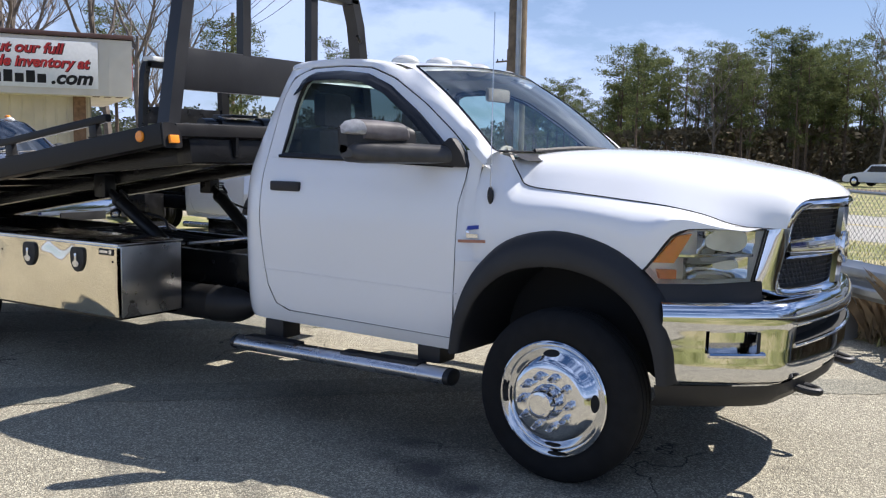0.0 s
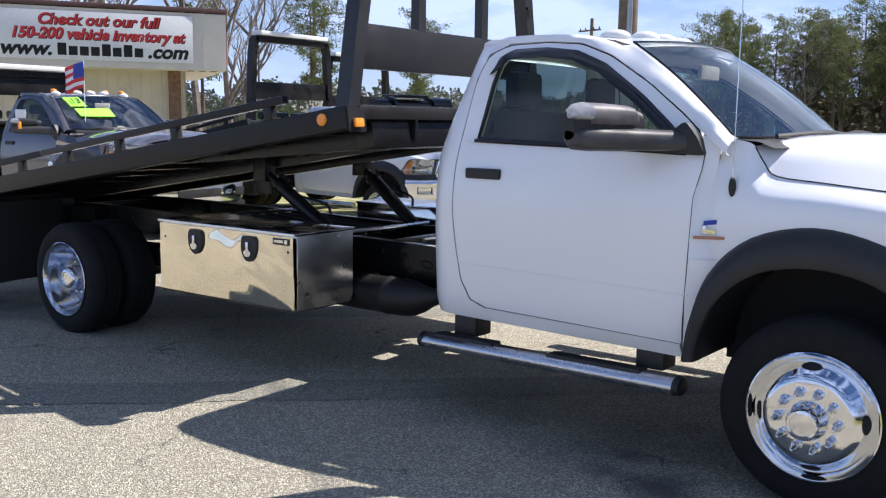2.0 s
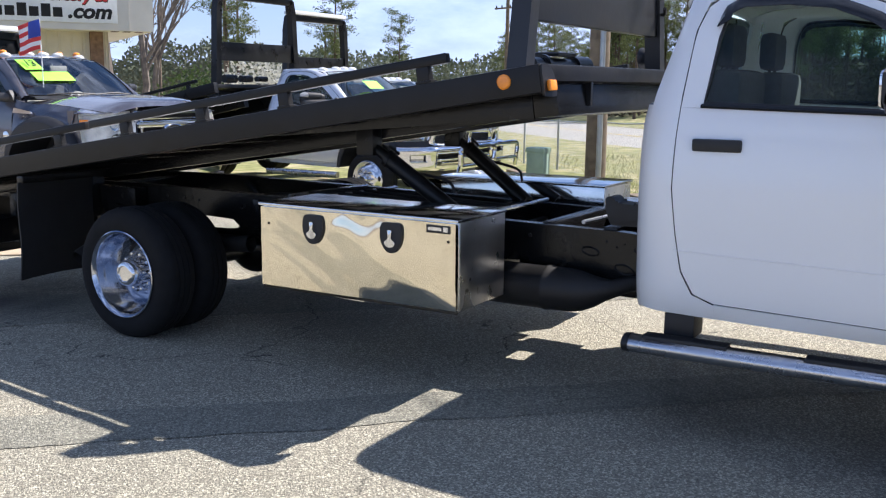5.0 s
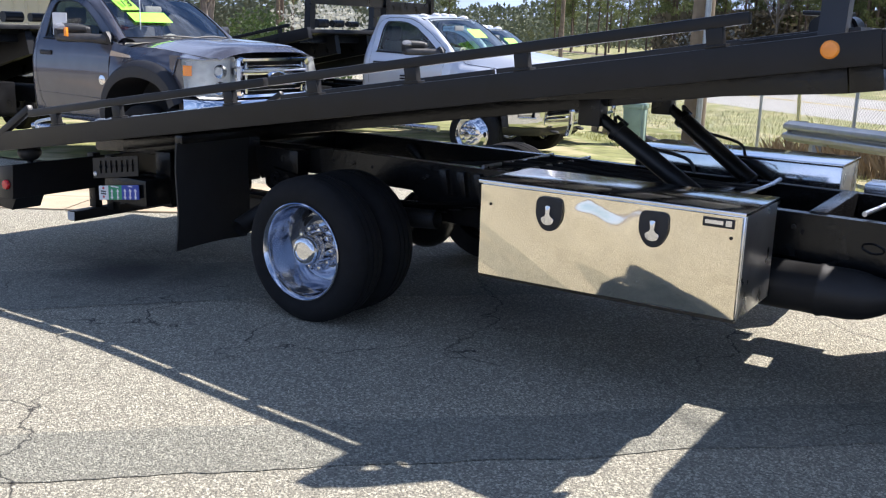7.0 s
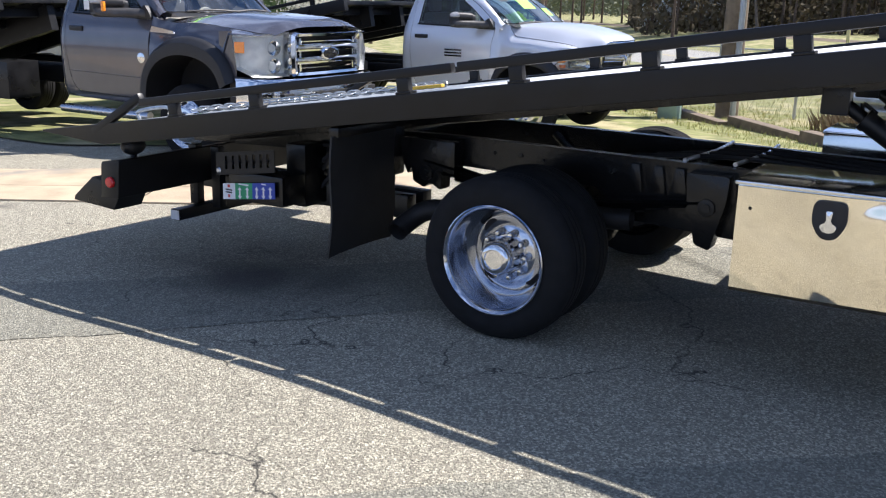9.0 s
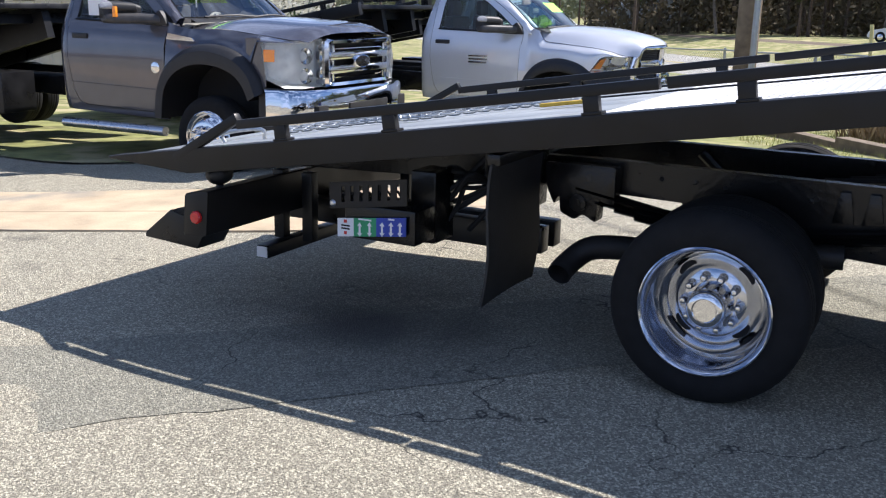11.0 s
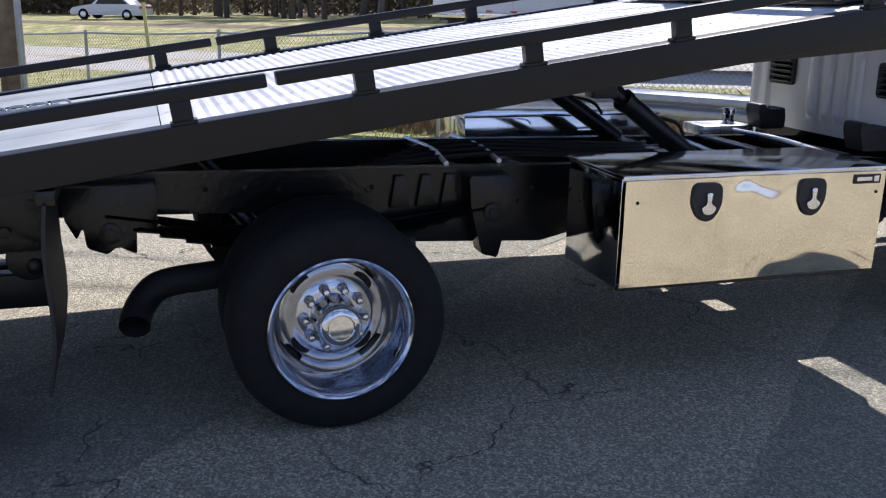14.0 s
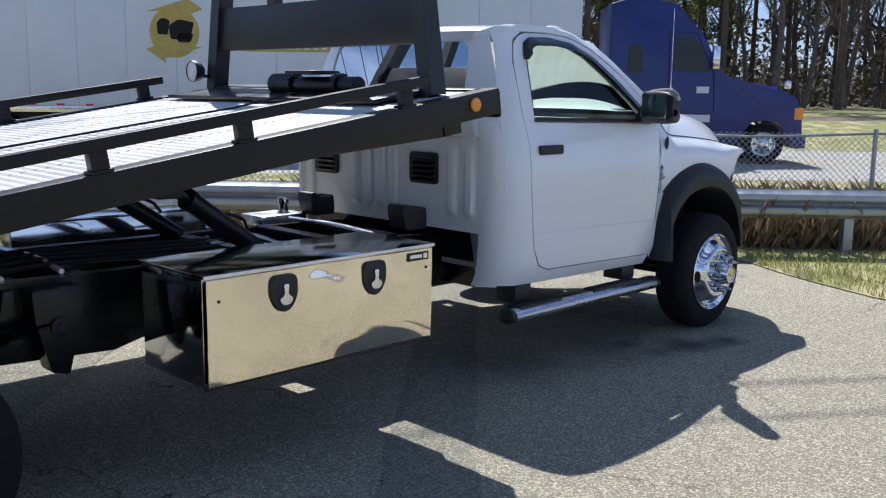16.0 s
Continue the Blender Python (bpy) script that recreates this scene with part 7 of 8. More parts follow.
blades("dry_weeds", 9000, (0.5, 12), (0.2, 1.6), 0.62, DRYWEED, "tall dead brush tangled in the fence", 4, 0.8)

# ---- trees ----
def pine(seed, h):
    r = random.Random(seed)
    t = thing("pine_tree")
    bend_x, bend_y = r.uniform(-0.5, 0.5), r.uniform(-0.5, 0.5)
    axis = lambda f: Vector((bend_x * f * f, bend_y * f * f, h * f))
    part("trunk", pipe(B(), [axis(f) for f in (0, 0.15, 0.35, 0.55, 0.75, 0.9, 1.0)], [0.26, 0.22, 0.19, 0.16, 0.11, 0.06, 0.02], 8), PINEBARK, t)
    base = r.uniform(0.34, 0.5)
    verts, faces = [], []
    limbs = B()
    for k in range(26):
        f = base + (0.99 - base) * (k / 25) ** 0.85
        reach = (0.6 + 2.6 * math.sin(math.pi * min(1, (1.02 - f) / (1.02 - base) * 0.75 + 0.18))) * r.uniform(0.6, 1.15)
        a = r.uniform(0, 6.28)
        d = Vector((math.cos(a), math.sin(a), r.uniform(0.05, 0.45)))
        o = axis(f)
        tip = o + d * reach
        pipe(limbs, [o, o.lerp(tip, 0.5) + Vector((0, 0, -0.08)), tip], [0.045, 0.03, 0.012], 5)
        for c in range(5):
            g = o.lerp(tip, 0.35 + 0.7 * c / 4) + Vector((r.gauss(0, 0.25), r.gauss(0, 0.25), r.gauss(0.05, 0.2)))
            for _ in range(34):
                v = Vector((r.gauss(0, 1), r.gauss(0, 1), r.gauss(0.25, 0.8))).normalized()
                w = v.orthogonal().normalized()
                w.rotate(Matrix.Rotation(r.uniform(0, 6.28), 3, v))
                q = g + Vector((r.gauss(0, 0.30), r.gauss(0, 0.30), r.gauss(0, 0.20)))
                L, wd = r.uniform(0.22, 0.50), r.uniform(0.03, 0.075)
                i = len(verts)
                verts += [q, q + v * L * 0.5 + w * wd, q + v * L, q + v * L * 0.5 - w * wd]
                faces.append((i, i + 1, i + 2, i + 3))
    for k in range(8):
        f = r.uniform(0.12, base)
        a = r.uniform(0, 6.28)
        o = axis(f)
        pipe(limbs, [o, o + Vector((math.cos(a), math.sin(a), r.uniform(-0.2, 0.3))) * r.uniform(0.4, 1.3)], [0.025, 0.008], 4)
    part("bough", limbs, PINEBARK, t)["kind"] = "stuff"
    me = bpy.data.meshes.new("crown")
    me.from_pydata([tuple(v) for v in verts], [], faces)
    me.materials.append(NEEDLES)
    ob = new("crown", me)
    ob.parent = t
    ob["kind"] = "stuff"
    return t


def bare_tree(seed, h, material):
    r = random.Random(seed)
    t = thing("bare_tree")
    trunk, twigs = B(), B()

    def grow_limb(bm, p, d, L, rad, level):
        pts, q, dd = [p], p, d.copy()
        for k in range(3):
            dd = (dd + Vector((r.gauss(0, 0.14), r.gauss(0, 0.14), 0.10))).normalized()
            q = q + dd * L / 3
            pts.append(q)
        pipe(bm, pts, [rad, rad * 0.8, rad * 0.62, rad * 0.4], 6 if level < 2 else 4, level == 0)
        if level < 4:
            for k in range((7, 5, 4, 3)[level]):
                f = r.uniform(0.35, 1.0) if level else r.uniform(0.30, 1.0)
                i = min(2, int(f * 3))
                o = pts[i].lerp(pts[i + 1], f * 3 - i)
                a = r.uniform(0, 6.28)
                side = Vector((math.cos(a), math.sin(a), r.uniform(0.3, 1.1))).normalized()
                grow_limb(trunk if level < 1 else twigs, o, (dd * 0.55 + side).normalized(), L * r.uniform(0.38, 0.6), rad * 0.42, level + 1)

    grow_limb(trunk, Vector((0, 0, 0)), Vector((0, 0, 1)), h * 0.72, 0.20, 0)
    part("trunk", trunk, material, t)
    part("twig_crown", twigs, material, t)["kind"] = "stuff"
    return t


pines = [pine(s, h) for s, h in ((1, 19.0), (2, 17.0), (3, 20.5), (4, 15.5), (5, 18.0))]
bares = [bare_tree(s, h, BAREBARK) for s, h in ((11, 13.0), (12, 15.0), (13, 11.0))]
PINE_TAG = ("tall dark-green pine with a bare lower trunk", "pine tree", "pine woods across the road")
BARE_TAG = ("leafless grey-brown hardwood tree in early spring", "bare tree", "bare trees round the lot")


def plant(src, x, y, tag, r, scale=1.0):
    m = Matrix.Translation((x, y, ground_z(x, y) - 0.1)) @ Matrix.Rotation(r.uniform(0, 6.28), 4, "Z") @ Matrix.Scale(scale, 4)
    if src.get("used"):
        t = copy_thing(src, m)
        t.scale = (scale, scale, scale)
    else:
        src.matrix_basis = m
        src["used"] = 1
        t = src
    tagged(t, *tag)
    return t


rt = random.Random(5)
for row, (n0, gap) in enumerate(((46, 3.9), (50, 3.4), (55, 3.4), (61, 3.4), (68, 3.8), (74, 4.0))):
    u = -58.0
    while u < 62:
        u += gap * rt.uniform(0.45, 1.2)
        q = road_xy(u, n0 + rt.uniform(-2.2, 2.2))
        hardwood = 0.75 if u > 22 else 0.16
        if rt.random() < hardwood:
            plant(rt.choice(bares), q.x, q.y, BARE_TAG, rt, rt.uniform(0.9, 1.35))
        else:
            plant(rt.choice(pines), q.x, q.y, PINE_TAG, rt, rt.uniform(0.72, 0.98) * (1.0 - 0.22 * smooth01((-u - 40) / 40)))
for k in range(74):
    b_, d_ = radians(rt.uniform(94, 112.5)), rt.uniform(80, 106)
    x, y = 1.8 + d_ * math.cos(b_), -4.9 + d_ * math.sin(b_)
    if rt.random() < 0.12:
        plant(rt.choice(bares), x, y, BARE_TAG, rt, rt.uniform(0.6, 0.8))
    else:
        plant(rt.choice(pines), x, y, PINE_TAG, rt, rt.uniform(0.55, 0.72) * d_ / 96)
for x, y, sc in ((-37, 17, 1.15), (-40, 22, 1.3), (-36, 25, 1.2), (-44, 16, 1.2), (-33, 23.5, 0.95), (-48, 27, 1.3), (-42, 33, 1.1), (-55, 24, 1.2), (-60, 34, 1.25)):
    plant(rt.choice(bares), x, y, BARE_TAG, rt, sc)
for x, y, sc in ((-40, 36.5, 0.55), (-41.5, 39, 0.5), (-38, 44, 0.5), (-47, 34, 0.6), (-62, 74, 0.62), (-57, 80, 0.55)):
    plant(rt.choice(pines), x, y, ("lone pine beyond the car lot", "pine tree"), rt, sc)

# low stand of younger pines beside the road's far end
for k in range(20):
    plant(rt.choice(pines), -66.0 + 1.75 * k + rt.uniform(-1.5, 1.5), 116.0 - 1.75 * k + rt.uniform(0, 9), ("young dense pine at the wood's edge", "pine tree"), rt, rt.uniform(0.50, 0.58))


def shrub(name, x, y, w, h, material, label, seed, count=900):
    r = random.Random(seed)
    verts, faces = [], []
    for _ in range(count):
        v = Vector((r.gauss(0, 1), r.gauss(0, 1), r.gauss(0, 1))).normalized()
        d = r.random() ** 0.4
        z0 = ground_z(x, y)
        q = Vector((x + v.x * w * d * r.uniform(0.7, 1.1), y + v.y * w * d * r.uniform(0.7, 1.1), z0 + h * 0.5 + v.z * h * 0.5 * d * r.uniform(0.8, 1.1)))
        t = Vector((r.gauss(0, 1), r.gauss(0, 1), r.gauss(0.3, 1))).normalized()
        s_ = t.orthogonal().normalized()
        L = r.uniform(0.10, 0.24) * (0.6 + w * 0.2)
        i = len(verts)
        verts += [tuple(q), tuple(q + t * L * 0.5 + s_ * L * 0.3), tuple(q + t * L), tuple(q + t * L * 0.5 - s_ * L * 0.3)]
        faces.append((i, i + 1, i + 2, i + 3))
    me = bpy.data.meshes.new(name)
    me.from_pydata(verts, [], faces)
    me.materials.append(material)
    return tagged(new(name, me), label, "shrub", kind="stuff")


for i, (x, y, w, h) in enumerate(((-24.5, 19.2, 1.0, 2.6), (-26.5, 20.5, 1.3, 3.2), (-23.0, 20.2, 0.9, 2.0), (-29, 23, 1.8, 3.0))):
    shrub("evergreen_shrub", x, y, w, h, SHRUBGREEN, "dark evergreen shrub beside the building", 20 + i)
for i, (x, y, w, h) in enumerate(((-27, 25.5, 2.0, 3.4), (-31, 29, 2.4, 4.2))):
    shrub("blossom_shrub", x, y, w, h, BLOSSOM, "spring shrub covered in white blossom", 30 + i, 1400)
# undergrowth through the woods and far woods to close the view
r_ = random.Random(9)
verts, faces = [], []
for k in range(70000):
    if k % 3:
        q = road_xy(r_.uniform(-75, 75), r_.uniform(52, 80))
    else:
        b_, d_ = radians(r_.uniform(92, 113)), r_.uniform(84, 112)
        q = Vector((1.8 + d_ * math.cos(b_), -4.9 + d_ * math.sin(b_), 0))
    z = ground_z(q.x, q.y) + min(5.5 if k % 3 else 4.0, abs(r_.gauss(0, 1.0)) * (1.2 + 4.5 * r_.random()))
    t = Vector((r_.gauss(0, 1), r_.gauss(0, 1), r_.gauss(0.6, 1))).normalized()
    s_ = t.orthogonal().normalized()
    L = r_.uniform(0.25, 0.75)
    i = len(verts)
    verts += [(q.x, q.y, z), tuple(Vector((q.x, q.y, z)) + t * L * 0.5 + s_ * L * 0.25), tuple(Vector((q.x, q.y, z)) + t * L), tuple(Vector((q.x, q.y, z)) + t * L * 0.5 - s_ * L * 0.25)]
    faces.append((i, i + 1, i + 2, i + 3))
me = bpy.data.meshes.new("undergrowth")
me.from_pydata(verts, [], faces)
me.materials.append(UNDERGROWTH)
tagged(new("undergrowth", me), "tangled brown brush under the pines", "undergrowth", kind="stuff")
verts, faces = [], []
for _ in range(120000):
    a = r_.uniform(radians(18), radians(172))
    d = r_.uniform(150, 190)
    hgt = 6.5 + 2.5 * noise.noise(Vector((a * 18, 1.3, 0))) + 2.0 * noise.noise(Vector((a * 60, 4.0, 0)))
    p0 = Vector((math.cos(a) * d, math.sin(a) * d, -3.0 + (hgt + 3) * r_.random() ** 0.7))
    t = Vector((r_.gauss(0, 1), r_.gauss(0, 1), r_.gauss(0.6, 1))).normalized()
    s_ = t.orthogonal().normalized()
    L = r_.uniform(0.3, 0.9)
    i = len(verts)
    verts += [tuple(p0), tuple(p0 + t * L * 0.5 + s_ * L * 0.3), tuple(p0 + t * L), tuple(p0 + t * L * 0.5 - s_ * L * 0.3)]
    faces.append((i, i + 1, i + 2, i + 3))
me = bpy.data.meshes.new("far_woods")
me.from_pydata(verts, [], faces)
me.materials.append(FARGREEN)
tagged(new("far_woods", me), "hazy line of distant mixed woods", "woods", kind="stuff")
bm = B()
loft(bm, [[(196 * math.cos(a), 196 * math.sin(a), z if z < 0 else 4.2 + 2.2 * noise.noise(Vector((a * 18, 1.3, 0))) + 1.6 * noise.noise(Vector((a * 60, 4.0, 0))) + 0.9 * noise.noise(Vector((a * 420, 9.0, 0)))) for a in steps(radians(18), radians(172), 1500)] for z in (-4.0, 1.0)])
tagged(part("wood_depth", bm, FARGREEN), "dense green depth of the distant woods", "woods", kind="stuff")

# ---- parked rollback trucks behind ----
def simple_bed(root, paint, tilt=9.0, rack_top=2.9, bed_front=-2.45, z0=1.50, length=6.0):
    """A rollback bed with side channels, rails on posts and a headache rack."""
    M = Matrix.Translation((bed_front, 0, z0)) @ Matrix.Rotation(radians(-tilt), 4, "Y")

    def put(name, bm, parent, label=""):
        bmesh.ops.transform(bm, matrix=M, verts=bm.verts)
        return part(name, bm, paint, parent, label)

    b = thing("flatbed")
    b.parent = root
    put("deck", bx(B(), -length, 0, -1.15, 1.15, -0.06, 0.0, 0.004), b)
    for s in (-1, 1):
        put("side_rail", bx(B(), -length, 0, min(s * 1.13, s * 1.22), max(s * 1.13, s * 1.22), -0.14, 0.03, 0.006), b)
        put("guard_rail", bx(B(), -length + 0.5, -0.4, s * 1.175 - 0.025, s * 1.175 + 0.025, 0.10, 0.15, 0.006), b)
        for k in range(6):
            x = -0.6 - k * 0.9
            put("rail_post", bx(B(), x - 0.035, x + 0.035, s * 1.175 - 0.02, s * 1.175 + 0.02, 0.03, 0.11), b)
        put("bed_runner", bx(B(), -length + 0.4, -0.1, s * 0.42 - 0.05, s * 0.42 + 0.05, -0.36, -0.06), b)
    for k in range(9):
        x = -0.3 - k * 0.65
        put("cross_member", bx(B(), x - 0.03, x + 0.03, -1.12, 1.12, -0.16, -0.06), b)
    r = thing("headache_rack")
    r.parent = root
    x = bed_front - 0.15
    for s in (-1, 1):
        bm = B()
        loft(bm, [[(x + dx, s * (y + dy), z) for dx, dy in ((-0.06, -0.06), (0.06, -0.06), (0.06, 0.06), (-0.06, 0.06))] for y, z in ((1.0, z0 - 0.05), (0.94, rack_top - 0.25), (0.88, rack_top))], close=True)
        part("rack_post", bm, paint, r, angle=20)
    part("rack_top_bar", bx(B(), x - 0.06, x + 0.06, -0.92, 0.92, rack_top - 0.08, rack_top + 0.03, 0.02), paint, r)
    part("rack_panel", bx(B(), x - 0.03, x + 0.03, -0.95, 0.95, z0 + 0.38, z0 + 0.68, 0.01), paint, r)
    part("light_bar", bx(B(), x - 0.14, x + 0.14, -0.85, 0.85, rack_top + 0.035, rack_top + 0.12, 0.03), LAMPWHITE, r, "white roof light bar")
    for k in range(3):
        bm = rod(B(), (x - 0.25, -0.55 + 0.4 * k, z0 + 0.09), (x - 0.25, -0.28 + 0.4 * k, z0 + 0.09), 0.07 - 0.012 * k, 16)
        part("winch_gear", bm, STEEL, r)
    return b


def rolling_chassis(root, rear_x_):
    for s in (-1, 1):
        bm = bx(B(), rear_x_ - 1.6, 0.6, min(s * 0.38, s * 0.46), max(s * 0.38, s * 0.46), 0.60, 0.84, 0.006)
        part("frame_rail", bm, UNDER, root)
        wheel(root, 0.03, s * 1.13, s, "front")
        wheel(root, rear_x_, s * 1.20, s, "rear")
        wheel(root, rear_x_, s * 0.92, s, "plain")
        bm = bx(B(), rear_x_ + 1.0, rear_x_ + 2.2, min(s * 0.75, s * 1.18), max(s * 0.75, s * 1.18), 0.45, 0.88, 0.01)
        part("tool_box", bm, STEEL, root)
        bm = pipe(B(), [(-2.0, s * 1.0, 0.40), (-0.62, s * 1.0, 0.40)], 0.05, 12)
        part("side_step", bm, STEPMETAL, root)


ram = thing("silver_rollback_truck", label="silver rollback tow truck parked on the grass with its bed tilted", category="tow truck", group="rollback trucks parked behind")
cab(ram, SILVER, simple=True)
rolling_chassis(ram, -5.0)
simple_bed(ram, STEEL, 11.0, 3.2, -2.9, 1.75)
for y0, z0 in ((-1.02, 1.13), (-1.02, 1.09), (-1.02, 1.05)):
    bm = bx(B(), -1.32, -1.05, -1.004, -0.998, z0 - 0.012, z0 + 0.010)
    part("door_writing", bm, ALLOY, ram)
bm = B()
loft(bm, [[Vector((-0.52 + 0.09, y, 1.53 + 0.0)) + Vector((0.19 - 0.34 * h, 0, 0.26 * h)) * 1.0 for y in (-0.5, -0.12)] for h in (0.5, 0.95)])
for v in bm.verts:
    v.co += Vector((0.055, 0, 0.045))
part("price_sticker", bm, DECALLIME, ram, "lime green windscreen price writing")
bm = pipe(B(), bend([(1.22, -0.55, 0.42), (1.26, -0.52, 0.62), (1.27, -0.50, 0.84), (1.27, 0, 0.86), (1.27, 0.50, 0.84), (1.26, 0.52, 0.62), (1.22, 0.55, 0.42)], 5), 0.04, 10)
pipe(bm, [(1.25, -0.5, 0.58), (1.25, 0.5, 0.58)], 0.03, 10)
part("push_bar", bm, CHROME, ram, "chrome tubular push bar")
RAM_AT = Matrix.Translation((-8.83, 7.56, ground_z(-8.8, 7.5) + 0.02)) @ Matrix.Rotation(radians(0.5), 4, "Z")
ram.matrix_world = RAM_AT
ram2 = copy_thing(ram, Matrix.Translation((-10.0, 10.7, ground_z(-10.0, 10.7))) @ Matrix.Rotation(radians(1.0), 4, "Z"))
tagged(ram2, "second silver rollback tow truck beside the first", "tow truck")


def square_nose(root, paint):
    """Hood, fenders, lamps, grille and bumper of the square-fronted pickup, which stands taller than the other."""
    plain = PLAIN_PART

    def part(name, bm, material, parent, label="", **kw):
        for v in bm.verts:
            c = v.co
            if name == "wheel_arch_flare":
                c.x, c.z = 0.03 + (c.x - 0.03) * 1.10, 0.39 + (c.z - 0.39) * (1.17 if c.z > 0.5 else 1.0)
            elif name != "engine_bay_shade":
                c.z += 0.045 * smooth01((c.x + 0.45) / 0.6) * smooth01((c.z - 0.40) / 0.35)
        return plain(name, bm, material, parent, label, **kw)

    H = [(-0.38, [(0, 1.455), (0.40, 1.452), (0.70, 1.44), (0.88, 1.40)]), (0.0, [(0, 1.475), (0.40, 1.47), (0.66, 1.44), (0.90, 1.375)]), (0.45, [(0, 1.462), (0.38, 1.455), (0.62, 1.415), (0.89, 1.33)]), (0.75, [(0, 1.43), (0.36, 1.425), (0.60, 1.39), (0.87, 1.295)]), (0.93, [(0, 1.35), (0.36, 1.348), (0.58, 1.325), (0.80, 1.27)])]
    rows = []
    for x, h in H:
        half = bend([(x + 0.08 * (x > 0.7) * (1 - y * y), y, z) for y, z in h], 4)
        rows.append([Vector((p.x, -p.y, p.z)) for p in half[:0:-1]] + half)
    fine = [bend([r[k] for r in rows], 4) for k in range(len(rows[0]))]
    bm = B()
    loft(bm, [list(c) for c in zip(*fine)])
    part("hood", bm, paint, root, angle=60)
    for s in (-1, 1):
        top = [(-0.58, 0.93, 1.46), (-0.38, 0.885, 1.40), (0.0, 0.905, 1.372), (0.45, 0.895, 1.327), (0.75, 0.875, 1.292), (0.90, 0.84, 1.27)]
        bm = B()
        rows = []
        for x, y, z in bend(top, 4):
            lo = 0.95 if abs(x) > 0.75 else 0.38 + math.sqrt(0.80 ** 2 - x * x)
            if x > 0.52:
                lo = 1.268
            rows.append([(x, s * (y + (1.02 - 0.10 * smooth01((x - 0.6) / 0.4) - y) * math.sin(t * math.pi / 2)), z + (lo - z) * t) for t in (0, 0.15, 0.35, 0.6, 0.8, 1)])
        loft(bm, rows)
        part("fender", bm, paint, root, angle=50)
        outer = bend([(-0.63, 0, 0.52), (-0.58, 0, 0.80), (-0.44, 0, 1.00), (-0.2, 0, 1.12), (0.06, 0, 1.145), (0.32, 0, 1.08), (0.48, 0, 0.95), (0.56, 0, 0.78)], 4)
        inner = bend([(-0.51, 0, 0.52), (-0.47, 0, 0.75), (-0.36, 0, 0.89), (-0.18, 0, 0.97), (0.04, 0, 0.985), (0.25, 0, 0.94), (0.38, 0, 0.85), (0.45, 0, 0.72)], 4)
        bm = B()
        loft(bm, [[(a.x, s * 1.0, a.z), (a.x, s * 1.03, a.z), *[(a.x + (b.x - a.x) * t, s * (1.03 + 0.09 * q), a.z + (b.z - a.z) * t) for t, q in ((0.12, 0.5), (0.35, 0.95), (0.7, 1.0), (1, 0.95))], (b.x, s * 0.9, b.z), (b.x, s * 0.6, b.z)] for a, b in zip(outer, inner)])
        part("wheel_arch_flare", bm, PLASTIC, root, "black plastic wheel arch flare")
        bm = B()
        loft(bm, [[(0.40, s * 1.0, z), (0.50, s * 1.008, z), (0.575 + 0.05 * smooth01((1.26 - z) / 0.33), s * 1.004, z)] for z in (1.30, 1.20, 1.05, 0.93, 0.86)])
        part("fender_front", bm, paint, root)
        # tall square headlamp
        fr = lambda y: 0.99 - 0.16 * (y / 0.9) ** 2
        ring = [Vector((0.57, s * 0.995, 1.262)), Vector((0.80, s * 0.925, 1.283)), Vector((0.905, s * 0.81, 1.287)), Vector((0.975, s * 0.60, 1.300)), Vector((0.975, s * 0.60, 0.86)), Vector((0.915, s * 0.83, 0.85)), Vector((0.79, s * 0.95, 0.855)), Vector((0.62, s * 1.005, 0.93))]
        c = Vector((0.80, s * 0.80, 1.075))
        bm = B()
        V = loft(bm, [ring, [c + (p - c) * 0.85 + Vector((-0.06, -s * 0.06, 0)) for p in ring]], close=True)
        bm.faces.new(V[1])
        lamp = part("headlamp", bm, LAMPBOWL, root, "clear square headlamp with amber corner")
        bm = B()
        vs = [bm.verts.new(p) for p in ring]
        cv = bm.verts.new(c + Vector((0.09, s * 0.10, 0)))
        for i in range(len(vs)):
            bm.faces.new((vs[i], vs[(i + 1) % len(vs)], cv))
        g = part("lens", bm, LENS, lamp)
        g.visible_shadow = False
        bm = B()
        loft(bm, [[Vector((0.595, s * 0.998, 1.20)), Vector((0.70, s * 0.965, 1.20))], [Vector((0.605, s * 1.003, 1.09)), Vector((0.70, s * 0.97, 1.09))]])
        part("turn_lens", bm, AMBER, lamp)
        for cz in (1.14, 0.96):
            q = Matrix.Translation((0.87, s * 0.72, cz)) @ Vector((0.9, s * 0.4, 0)).to_track_quat("Y", "Z").to_matrix().to_4x4()
            part("reflector", lathe(B(), [(0.07, 0.0), (0.075, 0.01), (0.065, 0.0), (0.03, -0.04), (0, -0.045)], 20, q), CHROME, lamp)
        bm = B()
        loft(bm, [[(0.55, s * 1.02, 0.86), (0.78, s * 0.97, 0.85), (0.92, s * 0.84, 0.85)], [(0.55, s * 1.03, 0.50), (0.78, s * 0.99, 0.50), (0.92, s * 0.86, 0.50)]])
        part("bumper_end", bm, PLASTIC, root)
    # chrome grille with two bars and an oval emblem
    bm = B()
    ro = resample(rounded([(-0.60, 1.30), (-0.60, 0.845), (0.60, 0.845), (0.60, 1.30)], 0.05), 60)
    ri = resample(rounded([(-0.52, 1.245), (-0.52, 0.90), (0.52, 0.90), (0.52, 1.245)], 0.03), 60)
    loft(bm, [[(1.0 - 0.05 * y * y + d, y + (y1 - y) * t, z + (z1 - z) * t) for (y, z), (y1, z1) in zip(ro, ri)] for t, d in ((0, -0.08), (0, 0.02), (0.3, 0.05), (0.8, 0.04), (1, -0.02))], close=True)
